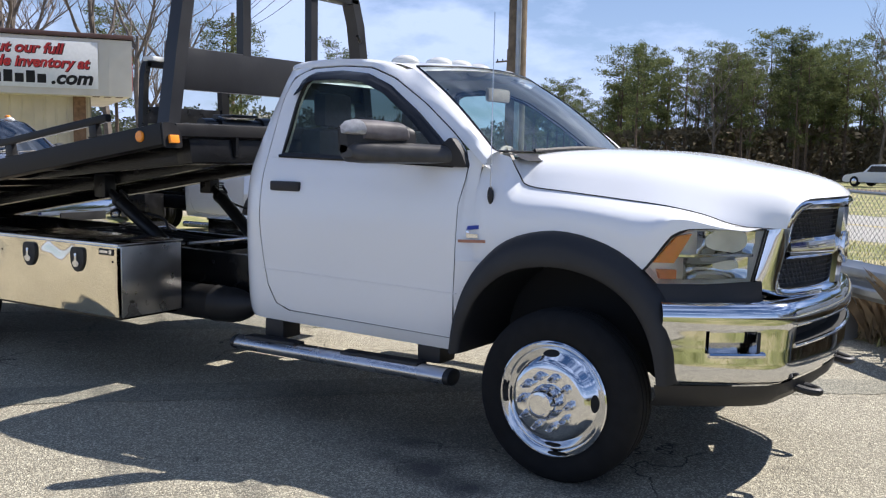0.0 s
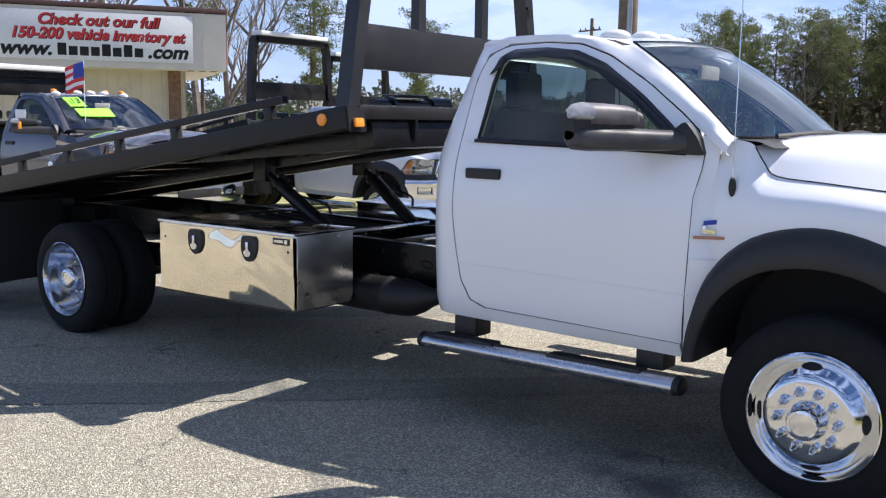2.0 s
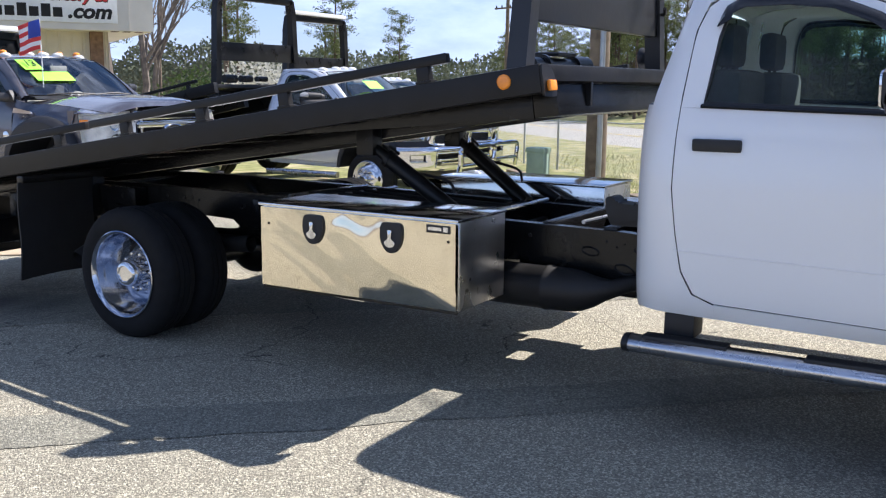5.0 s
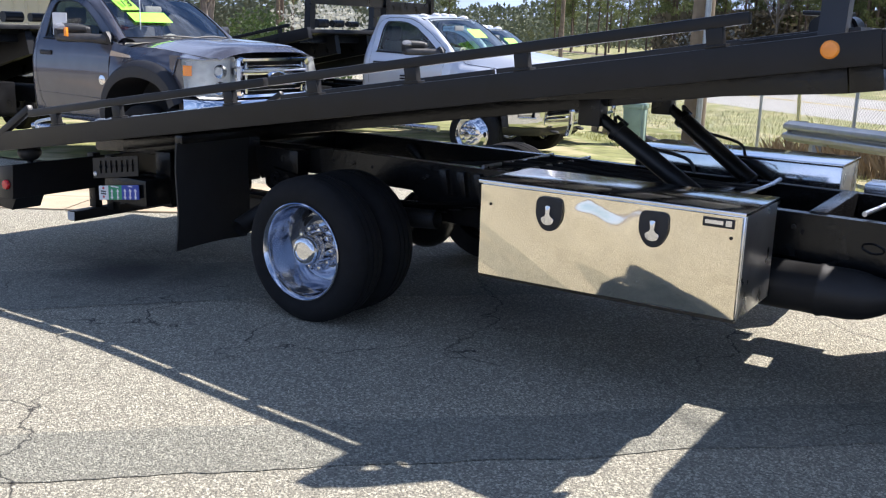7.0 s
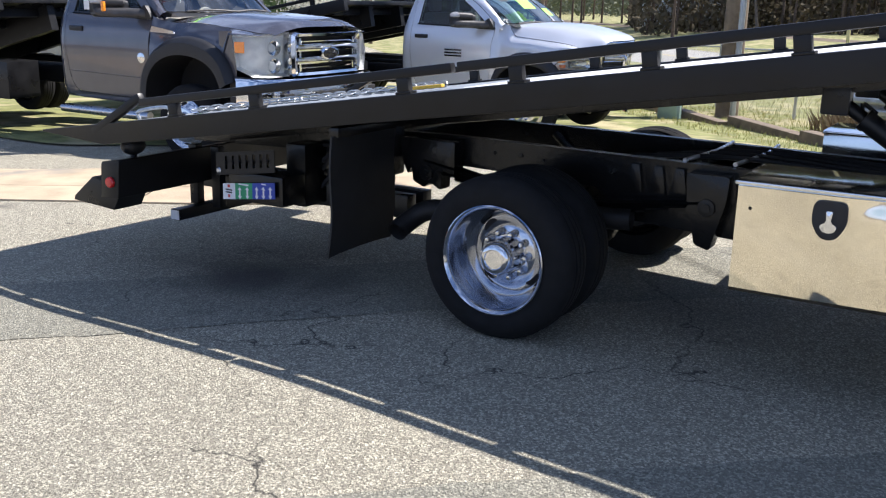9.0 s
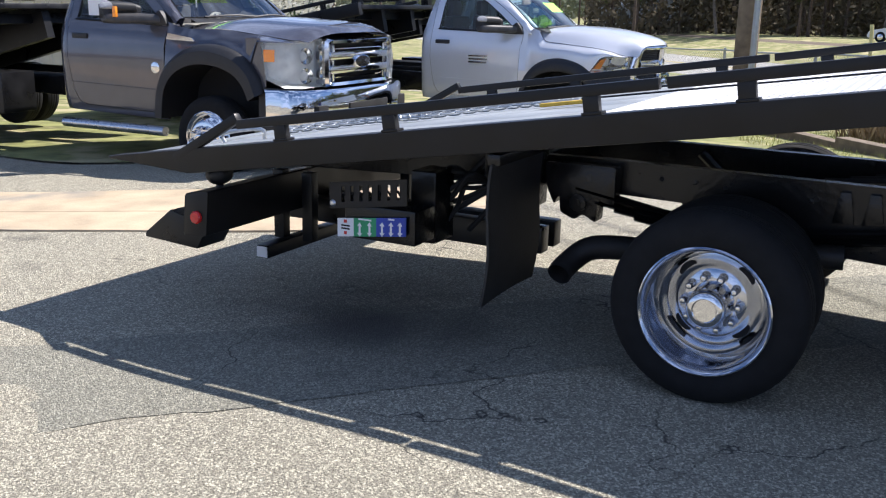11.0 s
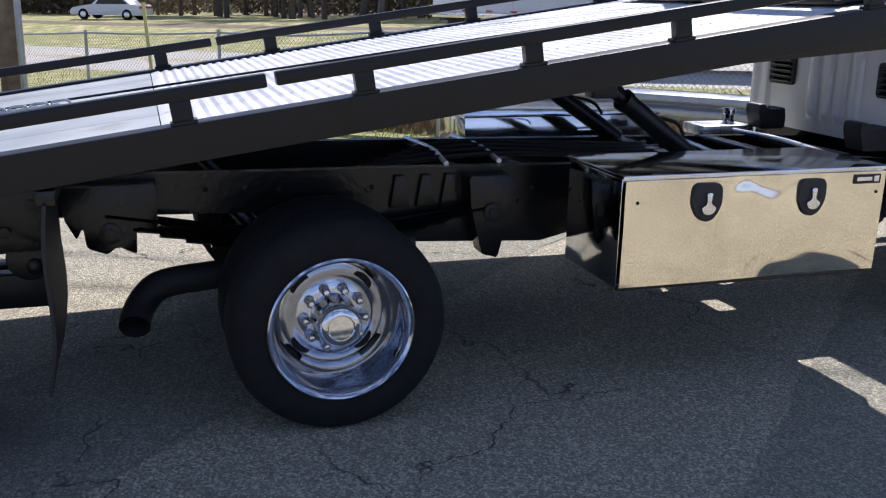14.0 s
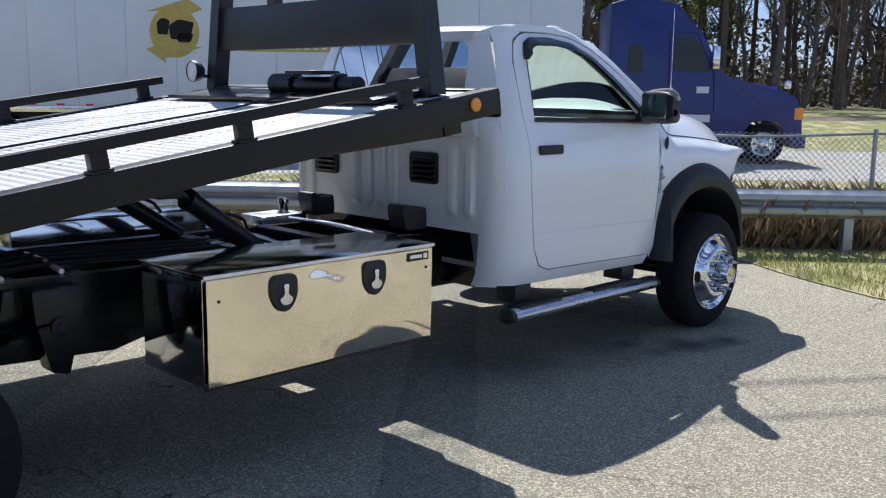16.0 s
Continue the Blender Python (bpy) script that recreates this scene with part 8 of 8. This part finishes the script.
    gr = part("grille_surround", bm, CHROME, root, "chrome twin-bar grille")
    for z in (1.01, 1.14):
        part("grille_bar", bx(B(), 0.97, 1.035, -0.53, 0.53, z - 0.038, z + 0.038, 0.014), CHROME, gr)
    for k in range(4):
        part("grille_vane", bx(B(), 0.955, 0.975, -0.52, 0.52, 0.925 + k * 0.09, 0.935 + k * 0.09), CHROME, gr)
    for s in (-1, 1):
        part("grille_strut", bx(B(), 0.97, 1.02, s * 0.47 - 0.02, s * 0.47 + 0.02, 0.9, 1.24, 0.006), CHROME, gr)
    # shade behind the grille, painted as a near-black slab
    part("grille_back_shade", bx(B(), 0.90, 0.94, -0.56, 0.56, 0.87, 1.27), DARKNESS, gr)
    part("emblem", lathe(B(), [(1, 0), (0.98, 0.015), (0.86, 0.022), (0, 0.022)], 32, Matrix.Translation((1.035, 0, 1.075)) @ pose(0, 0, 0, 0, 0, -90) @ Matrix.Diagonal((0.135, 1, 0.056, 1))), GLOSSBLACK, gr, "dark oval emblem")
    part("emblem_rim", lathe(B(), [(1.12, 0), (1.12, 0.018), (0.98, 0.024), (0.98, 0.01)], 32, Matrix.Translation((1.033, 0, 1.075)) @ pose(0, 0, 0, 0, 0, -90) @ Matrix.Diagonal((0.135, 1, 0.056, 1))), CHROME, gr)
    path = bend([(0.62, 1.03, 0), (0.88, 0.97, 0), (1.04, 0.74, 0), (1.10, 0.4, 0), (1.11, 0, 0)], 4)
    path = path + [Vector((p.x, -p.y, 0)) for p in path[-2::-1]]
    bm = B()
    loft(bm, [[p + Vector((d, d * 0.5 * (1 if p.y > 0.3 else -1 if p.y < -0.3 else 0), z)) for d, z in ((-0.08, 0.84), (0.0, 0.84), (0.02, 0.81), (0.02, 0.60), (0.0, 0.54), (-0.06, 0.52))] for p in path])
    bump = part("front_bumper", bm, CHROME, root, "chrome front bumper", angle=50)
    # bumper openings are near-black boxes that paint their shade
    part("bumper_intake_shade", bx(B(), 1.10, 1.137, -0.36, 0.36, 0.60, 0.70, 0.01), DARKNESS, bump)
    for s in (-1, 1):
        part("fog_recess_shade", bx(B(), 0.98, 1.085, s * 0.72 - 0.10, s * 0.72 + 0.10, 0.60, 0.70, 0.01, None), DARKNESS, bump)
    part("air_dam", bx(B(), 0.7, 1.02, -0.9, 0.9, 0.38, 0.53, 0.02), PLASTIC, root)
    # bay shade put in as a near-black block
    part("engine_bay_shade", bx(B(), -0.55, 0.85, -0.58, 0.58, 0.55, 1.30), DARKNESS, root)


ram_nose, nose = nose, (lambda root, paint, flare_mat: square_nose(root, paint))
ford = thing("grey_rollback_truck", label="dark grey rollback tow truck with lime windscreen price stickers", category="tow truck", group="rollback trucks parked behind")
cab(ford, GREY, simple=True)
nose = ram_nose
rolling_chassis(ford, -4.9)
simple_bed(ford, STEEL, 14.0, 2.33, -2.75, 1.60)
for y in (-0.56, -0.28, 0.0, 0.28, 0.56):
    bm = B()
    bmesh.ops.create_uvsphere(bm, u_segments=14, v_segments=8, radius=1.0, matrix=Matrix.Translation((-1.26, y, 2.025)) @ Matrix.Diagonal((0.055, 0.045, 0.034, 1)))
    part("roof_marker", bm, AMBER, ford, "amber cab roof marker")
for a, b, h0, h1 in ((-0.62, -0.40, 0.62, 0.92), (-0.60, -0.12, 0.34, 0.56)):
    bm = B()
    def on_glass(y, t):
        u = y / (0.80 * (1 - t) + 0.665 * t) / 1.03
        return Vector(((-0.44) * (1 - t) - 1.06 * t + 0.20 * (1 - u * u) * (1 - t * 0.45) + 0.012, y, 1.475 * (1 - t) + 1.945 * t + 0.03 * math.sin(t * math.pi) + 0.025 * (1 - u * u) * t + 0.012))
    loft(bm, [[on_glass(y, t) for y in steps(a, b, 4)] for t in steps(h0, h1, 3)])
    part("price_sticker", bm, DECALLIME, ford, "lime green windscreen sticker")
mid = on_glass(-0.51, 0.77)
words("13", 0.17, ford, Matrix.Translation(mid + Vector((0.012, 0, 0.012))) @ Matrix.Rotation(radians(90), 4, "Z") @ Matrix.Rotation(radians(38), 4, "X"), DARKNESS, "price_lettering")
part("paper_sign", bx(B(), -1.62, -1.36, -0.935, -0.93, 1.50, 1.76), DECALWHITE, ford, "white paper notice in the side window")
bm = bx(B(), -0.90, -0.86, -1.335, -1.30, 1.50, 1.60, 0.01)
part("mirror_signal", bm, AMBER, ford)
part("fender_badge", plate(B(), rounded([(-0.55, 1.30), (-0.52, 1.36), (-0.22, 1.32), (-0.20, 1.29)], 0.01), -1.012, -1.0, "y"), CHROME, ford)
bm = lathe(B(), [(0.055, 0), (0.055, 0.01), (0.04, 0.014), (0.0, 0.014)], 24, Matrix.Translation((-0.72, -0.985, 1.02)) @ Matrix.Diagonal((1, -1, 1, 1)))
part("door_badge", bm, CHROME, ford)
ford.matrix_world = Matrix.Translation((-11.22, 3.85, ground_z(-11.0, 3.6) - 0.07)) @ Matrix.Rotation(radians(1.5), 4, "Z") @ Matrix.Scale(1.085, 4)
flag = thing("small_flag", label="small striped flag on a rod above the windscreen", category="flag")
FX = ford.matrix_world @ Vector((-0.55, -0.55, 0))
bm = rod(B(), (FX.x, FX.y, 1.45), (FX.x, FX.y, 2.36), 0.007, 8)
part("flag_rod", bm, DECALWHITE, flag)


def flag_point(t, h, lift=0.0):
    return (FX.x - 0.20 * t + 0.015 * math.sin(t * 6 + h * 9), FX.y - 0.20 * t - 0.02 * math.sin(t * 5) - lift, 2.34 - h - 0.10 * t)


for k in range(7):
    bm = B()
    loft(bm, [[flag_point(t, 0.055 * (k + dz)) for t in steps(0, 1, 6)] for dz in (0, 1)])
    part("stripe", bm, DECALRED if k % 2 == 0 else DECALWHITE, flag)
bm = B()
loft(bm, [[flag_point(t, 0.055 * k, 0.004) for t in steps(0, 0.45, 4)] for k in (0, 1, 2, 3, 4)])
part("canton", bm, DECALBLUE, flag)

# ---- office building with its banner ----
bld = thing("office_building", label="tan ribbed-metal office building with an overhanging fascia", category="building")
BM = Matrix.Translation((-24.9, 12.6, 0)) @ Matrix.Rotation(radians(57.5), 4, "Z")
GZB = ground_z(-24.9, 12.6)


def bpart(name, bm, material, parent, label=""):
    bmesh.ops.transform(bm, matrix=BM, verts=bm.verts)
    return part(name, bm, material, parent, label)


# local: x along the front, -y towards the lot
bm = B()
rows = [[], []]
x = -14.0
prof = []
while x < 2.1:
    prof += [(x, 1.2), (x + 0.24, 1.2), (x + 0.26, 1.225), (x + 0.30, 1.225), (x + 0.32, 1.2)]
    x += 0.34
loft(bm, [[(px, py, z) for px, py in prof] for z in (GZB - 0.3, 3.3)])
bx(bm, -14, 2.1, 1.22, 9, GZB - 0.3, 3.3)
bpart("wall", bm, TANWALL, bld)
bpart("pilaster", bx(B(), 1.75, 2.12, 0.95, 1.25, GZB - 0.3, 3.0, 0.01), BRICKMAT, bld, "brown brick corner pier")
bm = plate(B(), [(0.0, 3.0), (0.0, 4.75), (0.5, 4.85), (9.5, 4.85), (9.5, 3.0)], -14.2, 3.45, "x")
bpart("fascia", bm, CREAM, bld, "cream metal fascia")
bpart("roof_edge", bx(B(), -14.3, 3.5, -0.06, 9.6, 4.78, 4.92, 0.02), BROWNTRIM, bld)
for k in range(28):
    bpart("fascia_rib", bx(B(), -14 + k * 0.62, -13.96 + k * 0.62, -0.012, 0.0, 3.0, 4.78), CREAM, bld)
for k in range(3):
    bpart("soffit_vent", bx(B(), 2.3 + 0.35 * k, 2.5 + 0.35 * k, 0.3, 0.7, 2.985, 2.998), BROWNTRIM, bld)
bpart("red_trim", bx(B(), 3.45, 3.5, 0.3, 0.5, 3.2, 4.3), DECALRED, bld)
banner = thing("banner", label="white advertising banner with red and black lettering on the fascia", category="banner")
BN = BM @ Matrix.Translation((-0.35, -0.03, 3.92))
banner.matrix_world = BN
part("cloth", bx(B(), -2.78, 2.78, 0.0, 0.012, -0.72, 0.72, 0.004), DECALWHITE, banner)
RX90 = Matrix.Rotation(radians(90), 4, "X")
for line, zz_, wd in (("Check out our full", 0.46, 1.06), ("150-200 vehicle inventory at", 0.04, 0.98)):
    words(line, 0.44, banner, Matrix.Translation((0.015, -0.004, zz_ - 0.012)) @ RX90, DARKNESS, "lettering_edge", 0.026, wd, 0.25)
    words(line, 0.44, banner, Matrix.Translation((0, -0.012, zz_)) @ RX90, DECALRED, "banner_lettering", 0.014, wd, 0.25)
words("www.", 0.56, banner, Matrix.Translation((-2.06, -0.006, -0.42)) @ RX90, DARKNESS, "banner_lettering", 0.022, 1.08, 0.25)
words(".com", 0.56, banner, Matrix.Translation((2.0, -0.006, -0.42)) @ RX90, DARKNESS, "banner_lettering", 0.022, 1.08, 0.25)
for k in range(8):
    x = -1.06 + k * 0.315
    h = 0.36 if k in (0, 4, 6) else 0.27
    part("banner_bar", bx(B(), x - 0.125, x + 0.125, -0.004, 0.0, -0.585, -0.585 + h), DARKNESS, banner)

# ---- truck on the road ----
SEMI = Matrix.Translation(road_xy(0, 13.4)) @ Matrix.Rotation(math.atan2(U.y, U.x), 4, "Z")
# local: x along the road, y away from the lot


def spart(name, bm, material, parent, label=""):
    bmesh.ops.transform(bm, matrix=SEMI, verts=bm.verts)
    return part(name, bm, material, parent, label)


def road_wheel(root, x, y, s, chrome):
    m = SEMI @ Matrix.Translation((x, y, 0.50 - 0.1)) @ Matrix.Diagonal((1, s, 1, 1))
    w = thing("wheel")
    w.parent = root
    part("tyre", lathe(B(), [(0.30, 0.0), (0.36, 0.012), (0.46, 0.0), (0.50, -0.04), (0.50, -0.24), (0.46, -0.27), (0.3, -0.27)], 32, m), RUBBER, w)
    part("rim", lathe(B(), [(0.28, -0.2), (0.30, 0.005), (0.27, -0.01), (0.25, -0.06), (0.17, -0.05), (0.14, 0.0), (0.08, 0.03), (0, 0.035)], 28, m), chrome, w)
    # holes not cut: near-black discs paint the shade inside
    for k in range(8):
        a = 2 * math.pi * k / 8
        part("hand_hole_shade", lathe(B(), [(0.028, 0.0), (0, 0.001)], 10, m @ Matrix.Translation((0.205 * math.cos(a), -0.048, 0.205 * math.sin(a)))), DARKNESS, w)


trailer = thing("semi_trailer", label="white box semi-trailer with a gold globe emblem", category="trailer")
GR = -0.1
for k in range(13):
    x0 = -11.4 + k * 1.246
    spart("side_panel", bx(B(), x0 + 0.004, x0 + 1.242, 0.0, 0.03, 1.22 + GR, 4.05 + GR, 0.003), TRAILERWHITE, trailer)
spart("box", bx(B(), -11.4, 4.8, 0.035, 2.55, 1.12 + GR, 4.08 + GR, 0.02), TRAILERWHITE, trailer)
spart("bottom_rail", bx(B(), -11.4, 4.8, -0.015, 0.03, 1.06 + GR, 1.21 + GR, 0.004), ALLOY, trailer)
spart("top_rail", bx(B(), -11.4, 4.8, -0.015, 0.03, 4.05 + GR, 4.15 + GR, 0.004), ALLOY, trailer)
for k in range(22):
    x = -11.2 + k * 0.74
    spart("red_reflector", bx(B(), x, x + 0.20, -0.019, -0.015, 1.235 + GR, 1.275 + GR), DECALRED, trailer)
spart("side_skirt", bx(B(), -6.6, 1.0, 0.05, 0.08, 0.45 + GR, 1.06 + GR), TRAILERWHITE, trailer)
spart("under_frame", bx(B(), -11.2, 4.6, 0.5, 2.1, 0.85 + GR, 1.1 + GR), UNDER, trailer)
for x in (-9.9, -8.65):
    road_wheel(trailer, x, 0.1, -1, ALLOY)
    road_wheel(trailer, x, 2.45, 1, ALLOY)
for x in (2.2, 2.5):
    spart("landing_leg", bx(B(), x - 0.05, x + 0.05, 0.35, 0.45, 0.25 + GR, 1.05 + GR), UNDER, trailer)
spart("globe_mark", lathe(B(), [(0.62, 0), (0.62, 0.006), (0, 0.006)], 36, Matrix.Translation((-5.2, -0.001, 3.05 + GR)) @ Matrix.Diagonal((1, -1, 1, 1))), GOLD, trailer, "gold globe emblem")
for px, pz, w, h in ((-5.0, 3.02, 0.30, 0.24), (-5.46, 3.10, 0.16, 0.20), (-4.92, 2.83, 0.2, 0.12)):
    spart("globe_land", plate(B(), rounded([(px - w, pz - h), (px + w * 0.6, pz - h * 1.1), (px + w, pz + h * 0.7), (px - w * 0.3, pz + h), (px - w * 1.1, pz + h * 0.4)], 0.06), -0.012, -0.008, "y"), DARKNESS, trailer)
for sgn in (1, -1):
    spart("globe_arrow", plate(B(), [(-5.2 - 0.7 * sgn, 3.02 + 0.42 * sgn), (-5.2 + 0.25 * sgn, 3.02 + 0.70 * sgn), (-5.2 + 0.22 * sgn, 3.02 + 0.82 * sgn), (-5.2 + 0.72 * sgn, 3.02 + 0.48 * sgn), (-5.2 + 0.3 * sgn, 3.02 + 0.34 * sgn), (-5.2 + 0.28 * sgn, 3.02 + 0.46 * sgn)], -0.016, -0.010, "y"), GOLD, trailer)
for k in range(9):
    x = -3.9 + k * 0.31 + (0.16 if k > 3 else 0)
    spart("name_bar", bx(B(), x, x + 0.24, -0.008, -0.002, 2.85, 3.17 + (0.12 if k in (0, 4) else 0)), GOLD, trailer)
spart("name_panel", plate(B(), rounded([(-3.5, 2.5), (-1.3, 2.5), (-1.3, 2.76), (-3.5, 2.76)], 0.12), -0.008, -0.002, "y"), GOLD, trailer)
for k in range(9):
    spart("panel_bar", bx(B(), -3.3 + k * 0.22, -3.18 + k * 0.22, -0.011, -0.007, 2.56, 2.70), TRAILERWHITE, trailer)

tractor = thing("semi_tractor", label="blue sleeper-cab semi tractor on the road", category="truck")
body = [(5.5, 0.55), (5.5, 3.75), (6.2, 3.95), (7.1, 3.75), (7.75, 3.05), (8.0, 2.45), (8.3, 2.0), (9.6, 1.78), (10.1, 1.55), (10.25, 1.2), (10.3, 0.45), (9.95, 0.4), (9.9, 0.75), (9.7, 0.98), (9.35, 1.05), (9.0, 0.98), (8.82, 0.75), (8.75, 0.4), (5.6, 0.45)]
spart("cab_body", plate(B(), body, 0.12, 2.35, "y", 0.06), BLUEPAINT, tractor)
spart("side_window", plate(B(), rounded([(7.05, 2.15), (7.95, 2.15), (7.7, 2.75), (7.5, 2.95), (7.05, 2.95)], 0.08), 0.10, 0.118, "y"), GLOSSBLACK, tractor)
spart("sleeper_window", plate(B(), rounded([(5.95, 2.1), (6.3, 2.1), (6.3, 2.75), (5.95, 2.75)], 0.05), 0.10, 0.118, "y"), GLOSSBLACK, tractor)
spart("door_seam", pipe(B(), [(6.95, 0.114, 0.9), (6.95, 0.114, 3.1), (7.6, 0.114, 3.05), (8.05, 0.114, 2.1), (8.1, 0.114, 1.2), (7.9, 0.114, 0.9)], 0.012, 6), DARKNESS, tractor)
spart("door_handle", bx(B(), 7.02, 7.07, 0.09, 0.12, 1.55, 1.75, 0.01), CHROME, tractor)
spart("step_panel", bx(B(), 7.0, 8.0, 0.06, 0.118, 0.92, 1.10, 0.01), TRAILERWHITE, tractor)
spart("door_mark", bx(B(), 7.95 - 0.3, 7.95, 0.112, 0.118, 1.62, 1.78), DECALWHITE, tractor)
spart("mirror", bx(B(), 7.95, 8.12, -0.15, 0.02, 2.2, 2.75, 0.03), CHROME, tractor)
spart("hood_mirror", bx(B(), 9.75, 9.9, -0.02, 0.12, 1.75, 1.95, 0.04), CHROME, tractor)
spart("headlamp", bx(B(), 10.05, 10.28, 0.09, 0.4, 1.0, 1.3, 0.05), AMBER, tractor)
spart("front_bumper", bx(B(), 10.1, 10.38, 0.1, 2.37, 0.3, 0.62, 0.05), BLUEPAINT, tractor)
road_wheel(tractor, 9.35, 0.12, -1, ALLOY)
road_wheel(tractor, 9.35, 2.35, 1, ALLOY)
for x in (4.6, 3.3):
    road_wheel(tractor, x, 0.12, -1, ALLOY)
    road_wheel(tractor, x, 2.35, 1, ALLOY)
spart("drive_frame", bx(B(), 2.8, 8.5, 0.8, 1.7, 0.6, 0.9), UNDER, tractor)
spart("fuel_tank", rod(B(), (5.6, 0.42, 0.55), (6.9, 0.42, 0.55), 0.30, 20), ALLOY, tractor)


# ---- distant parked vehicles ----
def far_car(x, y, yaw, paint, label, tall=1.45, length=4.7):
    c = thing("parked_car", label=label, category="car", group="cars parked across the road")
    M = Matrix.Translation((x, y, ground_z(x, y))) @ Matrix.Rotation(radians(yaw), 4, "Z")

    def cp(name, bm, m_, lab=""):
        bmesh.ops.transform(bm, matrix=M, verts=bm.verts)
        return part(name, bm, m_, c, lab)

    L = length / 2
    cp("body", plate(B(), rounded([(-L, 0.30), (-L, 0.75), (-L + 0.1, 0.95), (-L + 0.8, 0.98), (L - 1.4, 0.93), (L - 0.2, 0.72), (L, 0.55), (L, 0.28)], 0.08), -0.90, 0.90, "y", 0.06), paint)
    cp("roof", plate(B(), [(-L + 0.6, 0.93), (-L + 1.2, tall - 0.05), (-0.3, tall), (0.4, tall - 0.05), (L - 1.35, 0.90)], -0.72, 0.72, "y", 0.05), paint)
    for s in (-1, 1):
        cp("side_glass", plate(B(), [(-L + 0.85, 0.97), (-L + 1.3, tall - 0.12), (0.35, tall - 0.12), (L - 1.65, 0.95)], min(s * 0.715, s * 0.73), max(s * 0.715, s * 0.73), "y"), GLOSSBLACK)
        for wx in (-L + 0.85, L - 0.9):
            cp("wheel", lathe(B(), [(0.0, 0.01), (0.2, 0.0), (0.22, 0.012), (0.33, 0.0), (0.33, -0.2), (0, -0.2)], 24, Matrix.Translation((wx, s * 0.915, 0.33)) @ Matrix.Diagonal((1, s, 1, 1))), RUBBER)
            cp("wheel_cover", lathe(B(), [(0.19, 0.012), (0.17, 0.02), (0, 0.022)], 20, Matrix.Translation((wx, s * 0.915, 0.33)) @ Matrix.Diagonal((1, s, 1, 1))), ALLOY)
    cp("rear_lamp", bx(B(), -L - 0.01, -L + 0.15, -0.86, 0.86, 0.72, 0.86, 0.02), REDLENS)
    return c


far_car(-7.2, 61.0, 152, TRAILERWHITE, "white sedan parked by the woods")
far_car(-31, 88, 140, GLOSSBLACK, "dark sedan parked far along the road")
far_car(26, 32, 133, BROWNTRIM, "maroon pickup passing on the far lane", 1.7, 5.4)
far_car(12, 40, 135, GREY, "dark car parked by the woods")
van = thing("box_truck", label="white box truck parked across the road", category="truck")
VM = Matrix.Translation((-31.0, 84.3, ground_z(-31.0, 84.3) - 0.3)) @ Matrix.Rotation(radians(205), 4, "Z")
for nm, args, m_ in (("cargo_box", (-3.2, 2.0, -1.2, 1.2, 0.9, 3.6, 0.03), TRAILERWHITE), ("cab", (2.0, 3.8, -1.05, 1.05, 0.5, 2.3, 0.15), TRAILERWHITE), ("windscreen", (3.4, 3.83, -0.95, 0.95, 1.5, 2.1, 0.05), GLOSSBLACK), ("chassis", (-3.0, 3.5, -0.8, 0.8, 0.4, 0.85, 0.02), UNDER)):
    part(nm, bx(B(), *args, VM), m_, van)
for wx in (-1.8, 2.9):
    for s in (-1, 1):
        part("wheel", lathe(B(), [(0, 0.02), (0.25, 0.0), (0.45, 0.0), (0.45, -0.25), (0, -0.25)], 24, VM @ Matrix.Translation((wx, s * 1.1, 0.45)) @ Matrix.Diagonal((1, s, 1, 1))), RUBBER, van)
